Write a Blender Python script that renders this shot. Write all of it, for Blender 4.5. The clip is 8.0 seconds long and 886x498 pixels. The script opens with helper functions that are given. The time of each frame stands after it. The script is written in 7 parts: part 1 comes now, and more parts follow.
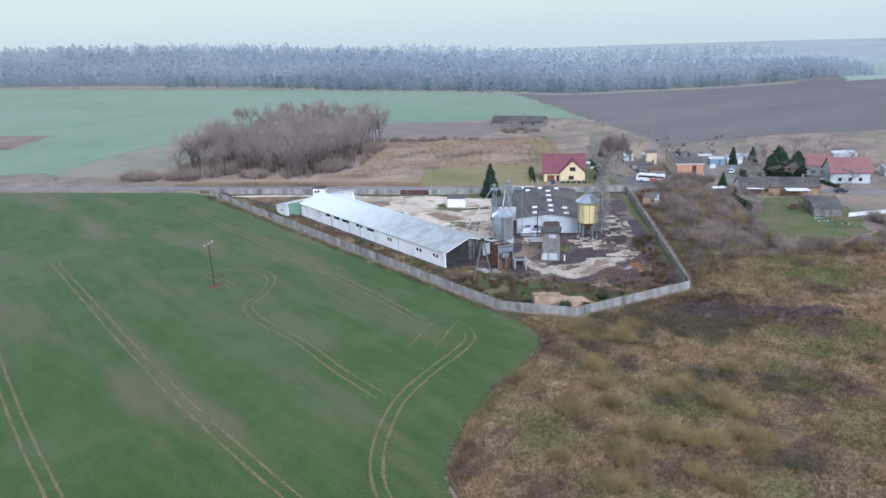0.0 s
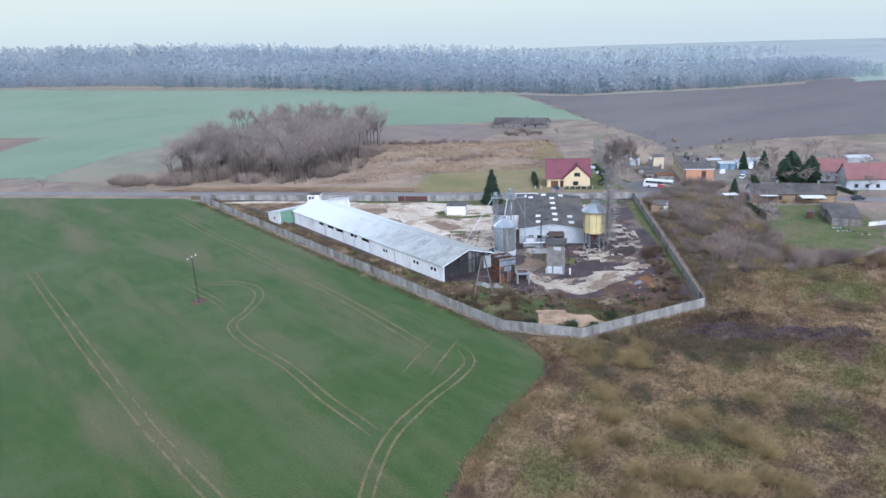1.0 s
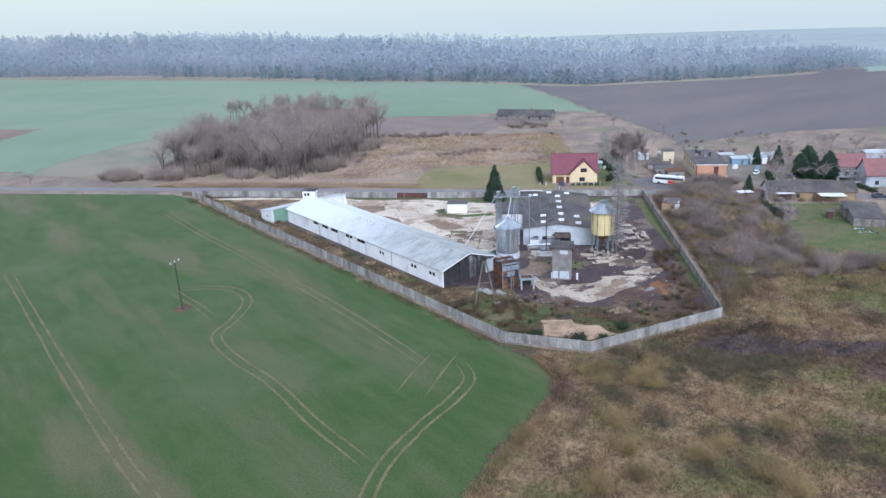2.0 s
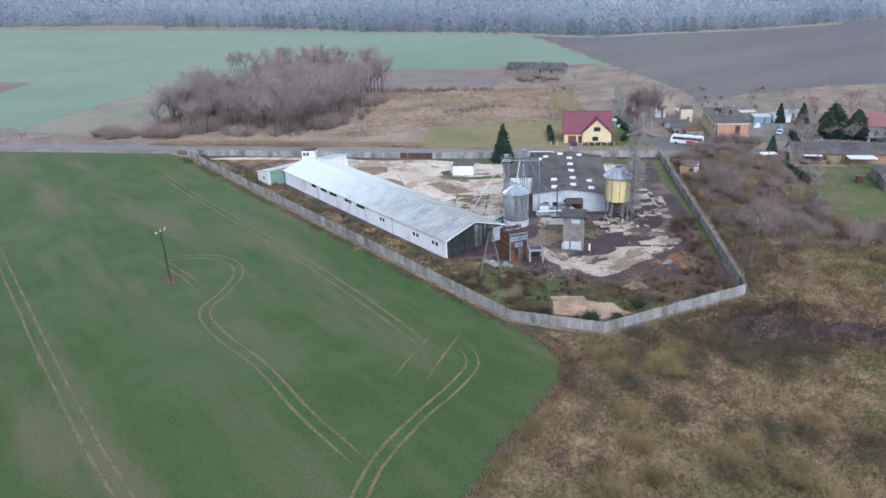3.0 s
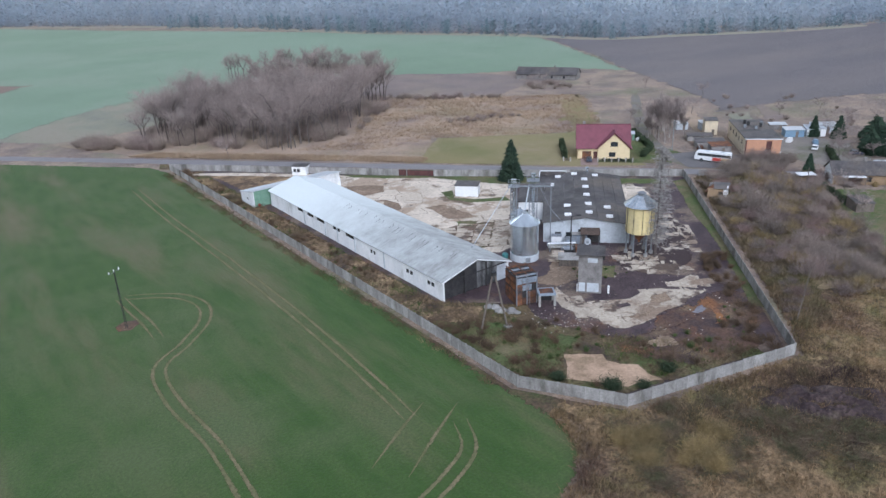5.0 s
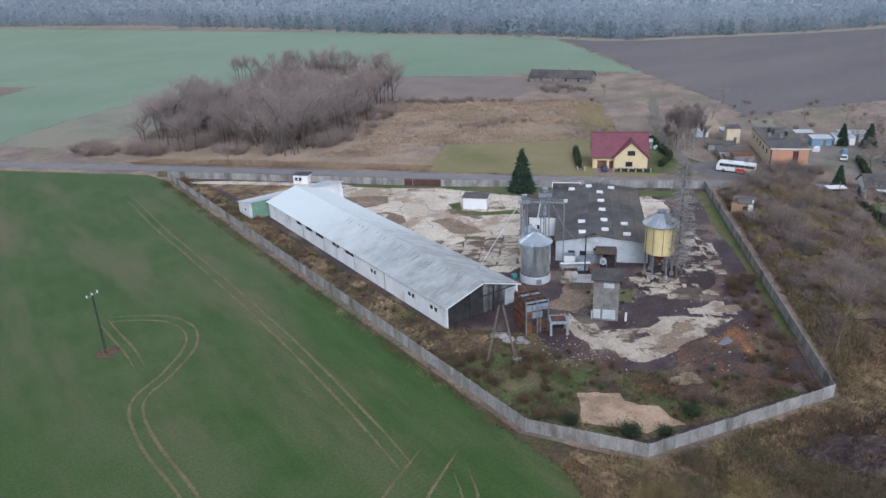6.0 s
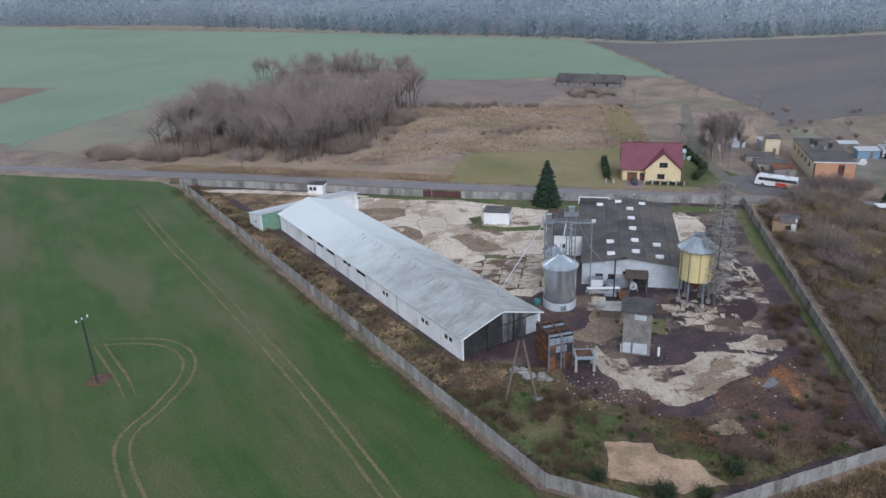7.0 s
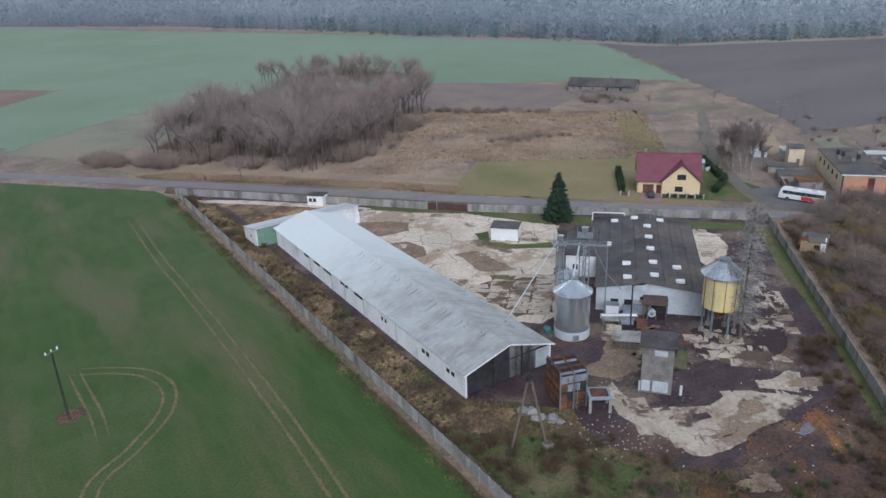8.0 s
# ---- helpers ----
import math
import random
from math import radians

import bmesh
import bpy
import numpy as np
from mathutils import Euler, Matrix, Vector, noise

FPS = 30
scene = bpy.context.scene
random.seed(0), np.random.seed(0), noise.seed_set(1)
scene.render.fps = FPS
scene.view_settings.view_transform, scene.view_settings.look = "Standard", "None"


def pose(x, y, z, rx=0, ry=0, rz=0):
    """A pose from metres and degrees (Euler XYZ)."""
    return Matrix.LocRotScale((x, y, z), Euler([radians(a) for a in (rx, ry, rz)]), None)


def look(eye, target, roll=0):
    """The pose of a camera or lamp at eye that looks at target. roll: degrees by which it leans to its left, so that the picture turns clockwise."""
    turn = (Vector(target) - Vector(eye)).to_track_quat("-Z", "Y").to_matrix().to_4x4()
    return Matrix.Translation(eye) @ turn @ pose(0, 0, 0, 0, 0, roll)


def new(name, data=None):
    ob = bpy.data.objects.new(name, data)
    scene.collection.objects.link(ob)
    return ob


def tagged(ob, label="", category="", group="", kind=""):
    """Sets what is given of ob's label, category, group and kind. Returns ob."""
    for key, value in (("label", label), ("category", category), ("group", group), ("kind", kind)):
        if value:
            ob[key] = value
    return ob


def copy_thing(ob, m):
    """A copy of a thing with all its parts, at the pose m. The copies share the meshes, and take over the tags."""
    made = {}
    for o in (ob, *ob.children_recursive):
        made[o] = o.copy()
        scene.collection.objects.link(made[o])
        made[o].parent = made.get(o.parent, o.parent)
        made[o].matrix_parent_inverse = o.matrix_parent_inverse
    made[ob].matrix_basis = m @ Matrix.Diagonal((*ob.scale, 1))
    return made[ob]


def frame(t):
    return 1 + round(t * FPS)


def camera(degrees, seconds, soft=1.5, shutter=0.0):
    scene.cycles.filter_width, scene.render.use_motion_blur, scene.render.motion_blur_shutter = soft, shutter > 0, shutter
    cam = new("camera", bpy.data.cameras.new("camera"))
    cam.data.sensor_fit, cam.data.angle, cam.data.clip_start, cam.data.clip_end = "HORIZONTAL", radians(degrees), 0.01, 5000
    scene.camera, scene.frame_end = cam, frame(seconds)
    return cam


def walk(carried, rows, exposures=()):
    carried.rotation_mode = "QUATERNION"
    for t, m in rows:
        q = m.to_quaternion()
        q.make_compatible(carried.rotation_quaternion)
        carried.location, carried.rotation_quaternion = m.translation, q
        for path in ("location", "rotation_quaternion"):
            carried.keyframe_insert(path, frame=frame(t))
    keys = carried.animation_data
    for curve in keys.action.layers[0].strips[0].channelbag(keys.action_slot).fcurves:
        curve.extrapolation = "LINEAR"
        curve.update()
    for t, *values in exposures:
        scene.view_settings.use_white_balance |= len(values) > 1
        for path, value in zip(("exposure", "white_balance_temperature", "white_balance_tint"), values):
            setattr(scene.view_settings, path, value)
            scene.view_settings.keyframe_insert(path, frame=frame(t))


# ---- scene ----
cam = camera(63.9, 8.0)
PATH = [
    (0, (0.654, -0.37, 60.244), (1.855, 1.111, 59.643), -2.4),
    (0.5, (4.427, 3.577, 60.231), (5.627, 5.059, 59.628), -2.4),
    (1, (8.217, 7.484, 60.215), (9.415, 8.968, 59.613), -2.4),
    (1.5, (12.025, 11.332, 60.186), (13.221, 12.818, 59.585), -2.4),
    (1.7, (13.55, 12.86, 60.165), (14.745, 14.347, 59.564), -2.4),
    (2.8, (21.983, 21.192, 60.05), (23.117, 22.658, 59.298), -2.5),
    (3, (23.509, 22.723, 60.039), (24.641, 24.19, 59.287), -2.5),
    (3.5, (27.321, 26.572, 59.996), (28.448, 28.043, 59.243), -2.5),
    (4, (31.116, 30.404, 59.964), (32.239, 31.878, 59.211), -2.5),
    (4.5, (34.921, 34.208, 59.958), (36.039, 35.685, 59.205), -2.5),
    (6, (46.497, 45.533, 59.964), (47.578, 47.037, 59.211), -2.5),
    (6.5, (50.239, 49.39, 59.972), (51.298, 50.91, 59.219), -2.5),
    (7, (53.806, 53.303, 59.985), (54.832, 54.847, 59.235), -2.5),
    (7.5, (57.212, 57.231, 59.991), (58.228, 58.782, 59.241), -2.5),
    (8, (60.61, 61.215, 59.996), (61.614, 62.775, 59.248), -2.5),
]
walk(cam, [(t, look(eye, target, roll)) for t, eye, target, roll in PATH], [(0, 0.66, 5340, 13), (1.5, 0.73, 5340, 13), (3.0, 0.65, 5420, 13), (4.5, 0.52, 5480, 13), (8, 0.09, 5680, 12)])

# ---- sky and sun: an even overcast, misty winter day ----
world = bpy.data.worlds.new("overcast_sky")
scene.world = world
world.use_nodes = True
wn = world.node_tree.nodes
wl = world.node_tree.links
wn.clear()
sky = wn.new("ShaderNodeTexSky")
sky.sky_type = "NISHITA"
sky.sun_disc = False
sky.sun_elevation = radians(38)
sky.sun_rotation = radians(200)
sky.air_density, sky.dust_density, sky.ozone_density = 1.5, 1.5, 3.0
grey = wn.new("ShaderNodeHueSaturation")
grey.inputs["Saturation"].default_value = 0.22
back = wn.new("ShaderNodeBackground")
back.inputs["Strength"].default_value = 0.15
wout = wn.new("ShaderNodeOutputWorld")
wl.new(sky.outputs[0], grey.inputs["Color"])
wl.new(grey.outputs[0], back.inputs["Color"])
wl.new(back.outputs[0], wout.inputs["Surface"])

sun_data = bpy.data.lights.new("sun", "SUN")
sun_data.energy, sun_data.angle, sun_data.color = 1.3, radians(30), (1.0, 0.97, 0.93)
sun = new("sun", sun_data)
sun.matrix_world = look((0, 0, 300), (60, 105, 215))

# ---- materials ----
def mat(name, a, b, scale=1.0, rough=0.85, bump=0.3, metal=0.0, fine=6.0, patch=None, pscale=0.05, pat=0.55, psoft=0.12,
        stretch=(1, 1, 1), spec=0.3, edge=False, vary=0.0, island=0.0, contrast=0.25, local=False, patch2=None, p2scale=0.02, p2at=0.55, sheen=0.0, through_light=0.0, soft=(0.42, 0.54), crack=0.0, ragged=1.4, sheer=0.0):
    """Two tones mixed by noise, finer grain over them, and stains or patches of up to two further tones, at real-world scale."""
    m = bpy.data.materials.new(name)
    m.use_nodes = True
    n, l = m.node_tree.nodes, m.node_tree.links
    n.clear()
    out = n.new("ShaderNodeOutputMaterial")
    p = n.new("ShaderNodeBsdfPrincipled")
    where = n.new("ShaderNodeTexCoord").outputs["Object"] if local else n.new("ShaderNodeNewGeometry").outputs["Position"]
    mp = n.new("ShaderNodeMapping")
    mp.inputs["Scale"].default_value = stretch
    l.new(where, mp.inputs["Vector"])

    def noise_at(s, detail, vec, r=0.6):
        t = n.new("ShaderNodeTexNoise")
        t.inputs["Scale"].default_value, t.inputs["Detail"].default_value, t.inputs["Roughness"].default_value = s, detail, r
        l.new(vec, t.inputs["Vector"])
        return t.outputs["Fac"]

    def ramp(fac, lo, hi):
        r = n.new("ShaderNodeMapRange")
        r.interpolation_type = "SMOOTHSTEP"
        r.inputs["From Min"].default_value, r.inputs["From Max"].default_value = lo, hi
        l.new(fac, r.inputs["Value"])
        return r.outputs["Result"]

    def mix(fac, c1, c2, kind="MIX"):
        x = n.new("ShaderNodeMix")
        x.data_type, x.blend_type = "RGBA", kind
        for socket, value in ((x.inputs[0], fac), (x.inputs[6], c1), (x.inputs[7], c2)):
            if isinstance(value, (int, float)):
                socket.default_value = value
            elif isinstance(value, tuple):
                socket.default_value = (*value, 1)
            else:
                l.new(value, socket)
        return x.outputs[2]

    def gain(col, fac, amount):
        r = n.new("ShaderNodeMapRange")
        r.inputs["To Min"].default_value, r.inputs["To Max"].default_value = 1 - amount, 1 + amount
        l.new(fac, r.inputs["Value"])
        h = n.new("ShaderNodeHueSaturation")
        l.new(r.outputs["Result"], h.inputs["Value"])
        l.new(col, h.inputs["Color"])
        return h.outputs["Color"]

    col = mix(ramp(noise_at(scale, 5, mp.outputs[0]), 0.35, 0.65), a, b)
    if patch:
        col = mix(ramp(noise_at(pscale, 6, mp.outputs[0]), pat - psoft, pat + psoft), col, patch)
    if patch2:
        col = mix(ramp(noise_at(p2scale, 7, where, 0.7), p2at - psoft, p2at + psoft), col, patch2)
    grain = noise_at(fine, 4, where, 0.7)
    if contrast:
        col = gain(col, ramp(grain, 0.25, 0.75), contrast)
    if crack:
        bend = n.new("ShaderNodeTexNoise")
        bend.inputs["Scale"].default_value, bend.inputs["Detail"].default_value = crack * 1.5, 3
        l.new(where, bend.inputs["Vector"])
        shove = n.new("ShaderNodeVectorMath")
        shove.operation = "MULTIPLY_ADD"
        shove.inputs[1].default_value = (1.2, 1.2, 0)
        l.new(bend.outputs["Color"], shove.inputs[0])
        l.new(where, shove.inputs[2])
        cells = n.new("ShaderNodeTexVoronoi")
        cells.feature = "DISTANCE_TO_EDGE"
        cells.inputs["Scale"].default_value = crack
        l.new(shove.outputs[0], cells.inputs["Vector"])
        gap = n.new("ShaderNodeMath")
        gap.operation = "MAXIMUM"
        l.new(ramp(cells.outputs["Distance"], 0.003, 0.018), gap.inputs[0])
        l.new(ramp(noise_at(crack * 0.6, 4, where), 0.42, 0.58), gap.inputs[1])
        col = mix(gap.outputs[0], (0.15, 0.115, 0.09), col)
    if vary:
        col = gain(col, n.new("ShaderNodeObjectInfo").outputs["Random"], vary)
    if island:
        col = gain(col, n.new("ShaderNodeNewGeometry").outputs["Random Per Island"], island)
    l.new(col, p.inputs["Base Color"])
    p.inputs["Roughness"].default_value, p.inputs["Metallic"].default_value = rough, metal
    p.inputs["Specular IOR Level"].default_value = spec
    if sheen:
        p.inputs["Sheen Weight"].default_value, p.inputs["Sheen Roughness"].default_value = sheen, 0.5
    if bump:
        bp = n.new("ShaderNodeBump")
        bp.inputs["Strength"].default_value, bp.inputs["Distance"].default_value = min(bump, 1), 0.5 / fine
        l.new(grain, bp.inputs["Height"])
        l.new(bp.outputs[0], p.inputs["Normal"])
    if through_light:
        thin = n.new("ShaderNodeBsdfTranslucent")
        l.new(col, thin.inputs["Color"])
        both = n.new("ShaderNodeMixShader")
        both.inputs[0].default_value = through_light
        l.new(p.outputs[0], both.inputs[1])
        l.new(thin.outputs[0], both.inputs[2])
        if sheer:
            open_air = n.new("ShaderNodeBsdfTransparent")
            veil = n.new("ShaderNodeMixShader")
            veil.inputs[0].default_value = sheer
            l.new(both.outputs[0], veil.inputs[1])
            l.new(open_air.outputs[0], veil.inputs[2])
            l.new(veil.outputs[0], out.inputs["Surface"])
            return m
        l.new(both.outputs[0], out.inputs["Surface"])
        return m
    if not edge:
        l.new(p.outputs[0], out.inputs["Surface"])
        return m
    at = n.new("ShaderNodeAttribute")
    at.attribute_name = "edge"
    add = n.new("ShaderNodeMath")
    add.operation = "ADD"
    sub = n.new("ShaderNodeMath")
    sub.operation = "MULTIPLY_ADD"
    sub.inputs[1].default_value, sub.inputs[2].default_value = ragged, -ragged / 2
    l.new(noise_at(edge, 5, where, 0.65), sub.inputs[0])
    l.new(at.outputs["Fac"], add.inputs[0])
    l.new(sub.outputs[0], add.inputs[1])
    clear = n.new("ShaderNodeBsdfTransparent")
    mx = n.new("ShaderNodeMixShader")
    l.new(ramp(add.outputs[0], *soft), mx.inputs[0])
    l.new(clear.outputs[0], mx.inputs[1])
    l.new(p.outputs[0], mx.inputs[2])
    l.new(mx.outputs[0], out.inputs["Surface"])
    return m


DRY = mat("dry_grass", (0.262, 0.177, 0.099), (0.132, 0.093, 0.05), 0.35, 0.95, 1.0, fine=1.6, patch=(0.125, 0.118, 0.046), pscale=0.05, pat=0.56, psoft=0.11,
          patch2=(0.10, 0.062, 0.046), p2scale=0.06, p2at=0.575, contrast=0.65)
HEATH = mat("tan_heath", (0.285, 0.205, 0.145), (0.19, 0.14, 0.104), 0.08, 0.95, 0.8, fine=1.0, patch=(0.135, 0.135, 0.066), pscale=0.03, pat=0.60, patch2=(0.125, 0.088, 0.074), p2scale=0.05, p2at=0.55, contrast=0.35, sheen=0.12)
CROP = mat("winter_crop", (0.034, 0.076, 0.011), (0.048, 0.091, 0.017), 0.4, 0.9, 0.8, fine=2.5, patch=(0.115, 0.108, 0.052), pscale=0.065, pat=0.57, psoft=0.12,
           stretch=(1, 0.2, 1), edge=0.9, contrast=0.25, patch2=(0.075, 0.104, 0.036), p2scale=0.025, p2at=0.56, sheen=0.05)
# Paler and greyer than the near crop, with distance haze put into the colour.
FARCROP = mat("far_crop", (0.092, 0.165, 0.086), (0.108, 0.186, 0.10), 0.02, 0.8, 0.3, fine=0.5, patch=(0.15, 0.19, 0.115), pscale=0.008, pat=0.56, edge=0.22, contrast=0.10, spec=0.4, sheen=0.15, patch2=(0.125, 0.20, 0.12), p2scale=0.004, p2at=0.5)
REED = mat("dry_reed", (0.36, 0.255, 0.172), (0.28, 0.198, 0.138), 0.05, 0.95, 0.9, fine=1.2, patch=(0.17, 0.115, 0.09), pscale=0.03, pat=0.55,
           edge=0.3, contrast=0.28, sheen=0.12, patch2=(0.215, 0.165, 0.085), p2scale=0.025, p2at=0.56)
LAWN = mat("mown_grass", (0.22, 0.19, 0.09), (0.265, 0.218, 0.122), 0.06, 0.95, 0.5, fine=2.0, edge=0.7, contrast=0.25, patch=(0.165, 0.16, 0.066), pscale=0.03, pat=0.55, patch2=(0.27, 0.22, 0.14), p2scale=0.04, p2at=0.57)
GREEN = mat("green_grass", (0.085, 0.118, 0.04), (0.135, 0.135, 0.06), 0.2, 0.95, 0.8, fine=2.0, edge=0.8, contrast=0.35, patch=(0.16, 0.132, 0.075), pscale=0.1, pat=0.56, patch2=(0.065, 0.085, 0.03), p2scale=0.06, p2at=0.57)
MARGIN = mat("field_margin_grass", (0.20, 0.175, 0.12), (0.155, 0.165, 0.10), 0.04, 0.95, 0.6, fine=0.8, edge=0.25, contrast=0.2, patch=(0.13, 0.12, 0.092), pscale=0.04, pat=0.58, sheen=0.15)
FALLOW = mat("fallow_soil", (0.19, 0.142, 0.122), (0.148, 0.113, 0.102), 0.05, 0.95, 0.6, fine=0.8, edge=0.25, contrast=0.2, patch=(0.20, 0.155, 0.115), pscale=0.03, pat=0.58, sheen=0.1)
PLOUGH = mat("ploughed_soil", (0.084, 0.071, 0.078), (0.108, 0.091, 0.096), 0.03, 0.9, 0.8, fine=0.6, edge=0.2, contrast=0.16, stretch=(0.3, 1, 1), patch=(0.135, 0.112, 0.104), pscale=0.012, pat=0.58, psoft=0.16, spec=0.4, sheen=0.1)
MUD = mat("cinder_mud", (0.042, 0.026, 0.031), (0.076, 0.05, 0.053), 0.22, 0.7, 0.7, fine=1.8, patch=(0.165, 0.122, 0.092), pscale=0.11, pat=0.585, psoft=0.07,
          patch2=(0.125, 0.066, 0.04), p2scale=0.06, p2at=0.595, edge=0.8, contrast=0.5, spec=0.5)
WEED = mat("weedy_ground", (0.115, 0.084, 0.048), (0.17, 0.128, 0.07), 0.3, 0.95, 0.9, fine=1.6, patch=(0.078, 0.10, 0.032), pscale=0.11, pat=0.535, psoft=0.09,
           patch2=(0.056, 0.037, 0.032), p2scale=0.1, p2at=0.565, edge=0.9, contrast=0.55)
DEADGRASS = mat("dead_grass", (0.245, 0.168, 0.096), (0.12, 0.082, 0.054), 0.25, 0.95, 0.9, fine=1.6, patch=(0.37, 0.265, 0.155), pscale=0.11, pat=0.56, psoft=0.08,
                patch2=(0.06, 0.043, 0.036), p2scale=0.09, p2at=0.565, edge=0.8, contrast=0.55)
FOOTSOIL = mat("brown_soil_strip", (0.115, 0.075, 0.05), (0.066, 0.046, 0.034), 0.4, 0.95, 0.8, fine=2.0, patch=(0.17, 0.125, 0.075), pscale=0.2, pat=0.58, patch2=(0.065, 0.08, 0.028), p2scale=0.15, p2at=0.57, edge=1.0, contrast=0.4)
SAND = mat("bare_sand", (0.45, 0.315, 0.215), (0.35, 0.24, 0.16), 0.2, 0.95, 0.5, fine=2.0, edge=0.6, contrast=0.2, patch=(0.22, 0.165, 0.10), pscale=0.2, pat=0.6)
RUSTSOIL = mat("rusty_soil", (0.108, 0.064, 0.046), (0.06, 0.042, 0.042), 0.2, 0.9, 0.6, fine=2.0, edge=0.5, contrast=0.45, patch=(0.20, 0.093, 0.042), pscale=0.14, pat=0.585, psoft=0.08, patch2=(0.155, 0.112, 0.072), p2scale=0.12, p2at=0.575)
ASPHALT = mat("worn_asphalt", (0.19, 0.18, 0.185), (0.22, 0.205, 0.205), 0.2, 0.8, 0.4, fine=3.0, edge=1.5, contrast=0.15, spec=0.5)
TRACK = mat("bare_wheel_track", (0.175, 0.148, 0.082), (0.118, 0.12, 0.054), 0.25, 0.95, 0.3, fine=2.0, edge=3.0, contrast=0.3, soft=(0.42, 0.62), ragged=2.2)
SLAB = mat("worn_concrete", (0.50, 0.435, 0.35), (0.40, 0.34, 0.27), 0.35, 0.85, 0.3, fine=2.0, patch=(0.12, 0.09, 0.072), pscale=0.16, pat=0.575, psoft=0.05, patch2=(0.26, 0.20, 0.15), p2scale=0.12, p2at=0.55, vary=0.10, contrast=0.14)
SCREED = mat("muddy_concrete", (0.64, 0.555, 0.455), (0.50, 0.43, 0.345), 0.10, 0.85, 0.3, fine=1.5, patch=(0.17, 0.125, 0.09), pscale=0.075, pat=0.60, psoft=0.035, patch2=(0.37, 0.285, 0.21), p2scale=0.045, p2at=0.545, edge=0.5, contrast=0.22, crack=0.16)
DRIVE = mat("mottled_concrete", (0.49, 0.425, 0.34), (0.36, 0.30, 0.235), 0.16, 0.85, 0.3, fine=1.5, patch=(0.11, 0.08, 0.064), pscale=0.12, pat=0.585, psoft=0.03, patch2=(0.25, 0.185, 0.135), p2scale=0.10, p2at=0.545, edge=0.45, contrast=0.2, crack=0.3)
BROWNSOIL = mat("brown_yard_soil", (0.25, 0.182, 0.13), (0.18, 0.13, 0.094), 0.3, 0.95, 0.6, fine=2.0, edge=0.5, contrast=0.35, patch=(0.31, 0.235, 0.165), pscale=0.2, pat=0.58)
SCREEDOLD = mat("crumbled_concrete", (0.54, 0.475, 0.395), (0.42, 0.36, 0.29), 0.3, 0.85, 0.4, fine=1.8, patch=(0.05, 0.034, 0.034), pscale=0.13, pat=0.455, psoft=0.025, patch2=(0.11, 0.08, 0.062), p2scale=0.09, p2at=0.55, edge=0.5, contrast=0.2)
HEAP = mat("dark_compost", (0.040, 0.027, 0.028), (0.07, 0.048, 0.046), 0.5, 0.95, 1.0, fine=2.0, contrast=0.45, patch=(0.12, 0.095, 0.07), pscale=0.2, pat=0.65)
FENCE = mat("fence_concrete", (0.335, 0.322, 0.305), (0.265, 0.254, 0.24), 0.6, 0.9, 0.4, fine=3.0, patch=(0.15, 0.14, 0.125), pscale=0.35, pat=0.565, stretch=(1, 1, 0.35), vary=0.18, contrast=0.2)
PLASTER = mat("white_render", (0.80, 0.80, 0.80), (0.70, 0.71, 0.72), 0.3, 0.9, 0.2, fine=2.5, patch=(0.5, 0.5, 0.485), pscale=0.25, pat=0.62, stretch=(1, 1, 0.4), contrast=0.1)
GREYWALL = mat("grey_blue_render", (0.50, 0.53, 0.56), (0.44, 0.47, 0.50), 0.3, 0.9, 0.2, fine=2.5, patch=(0.33, 0.34, 0.35), pscale=0.3, pat=0.6, contrast=0.12)
GREENWALL = mat("green_render", (0.15, 0.27, 0.19), (0.19, 0.31, 0.23), 0.4, 0.85, 0.2, fine=2.5, contrast=0.15)
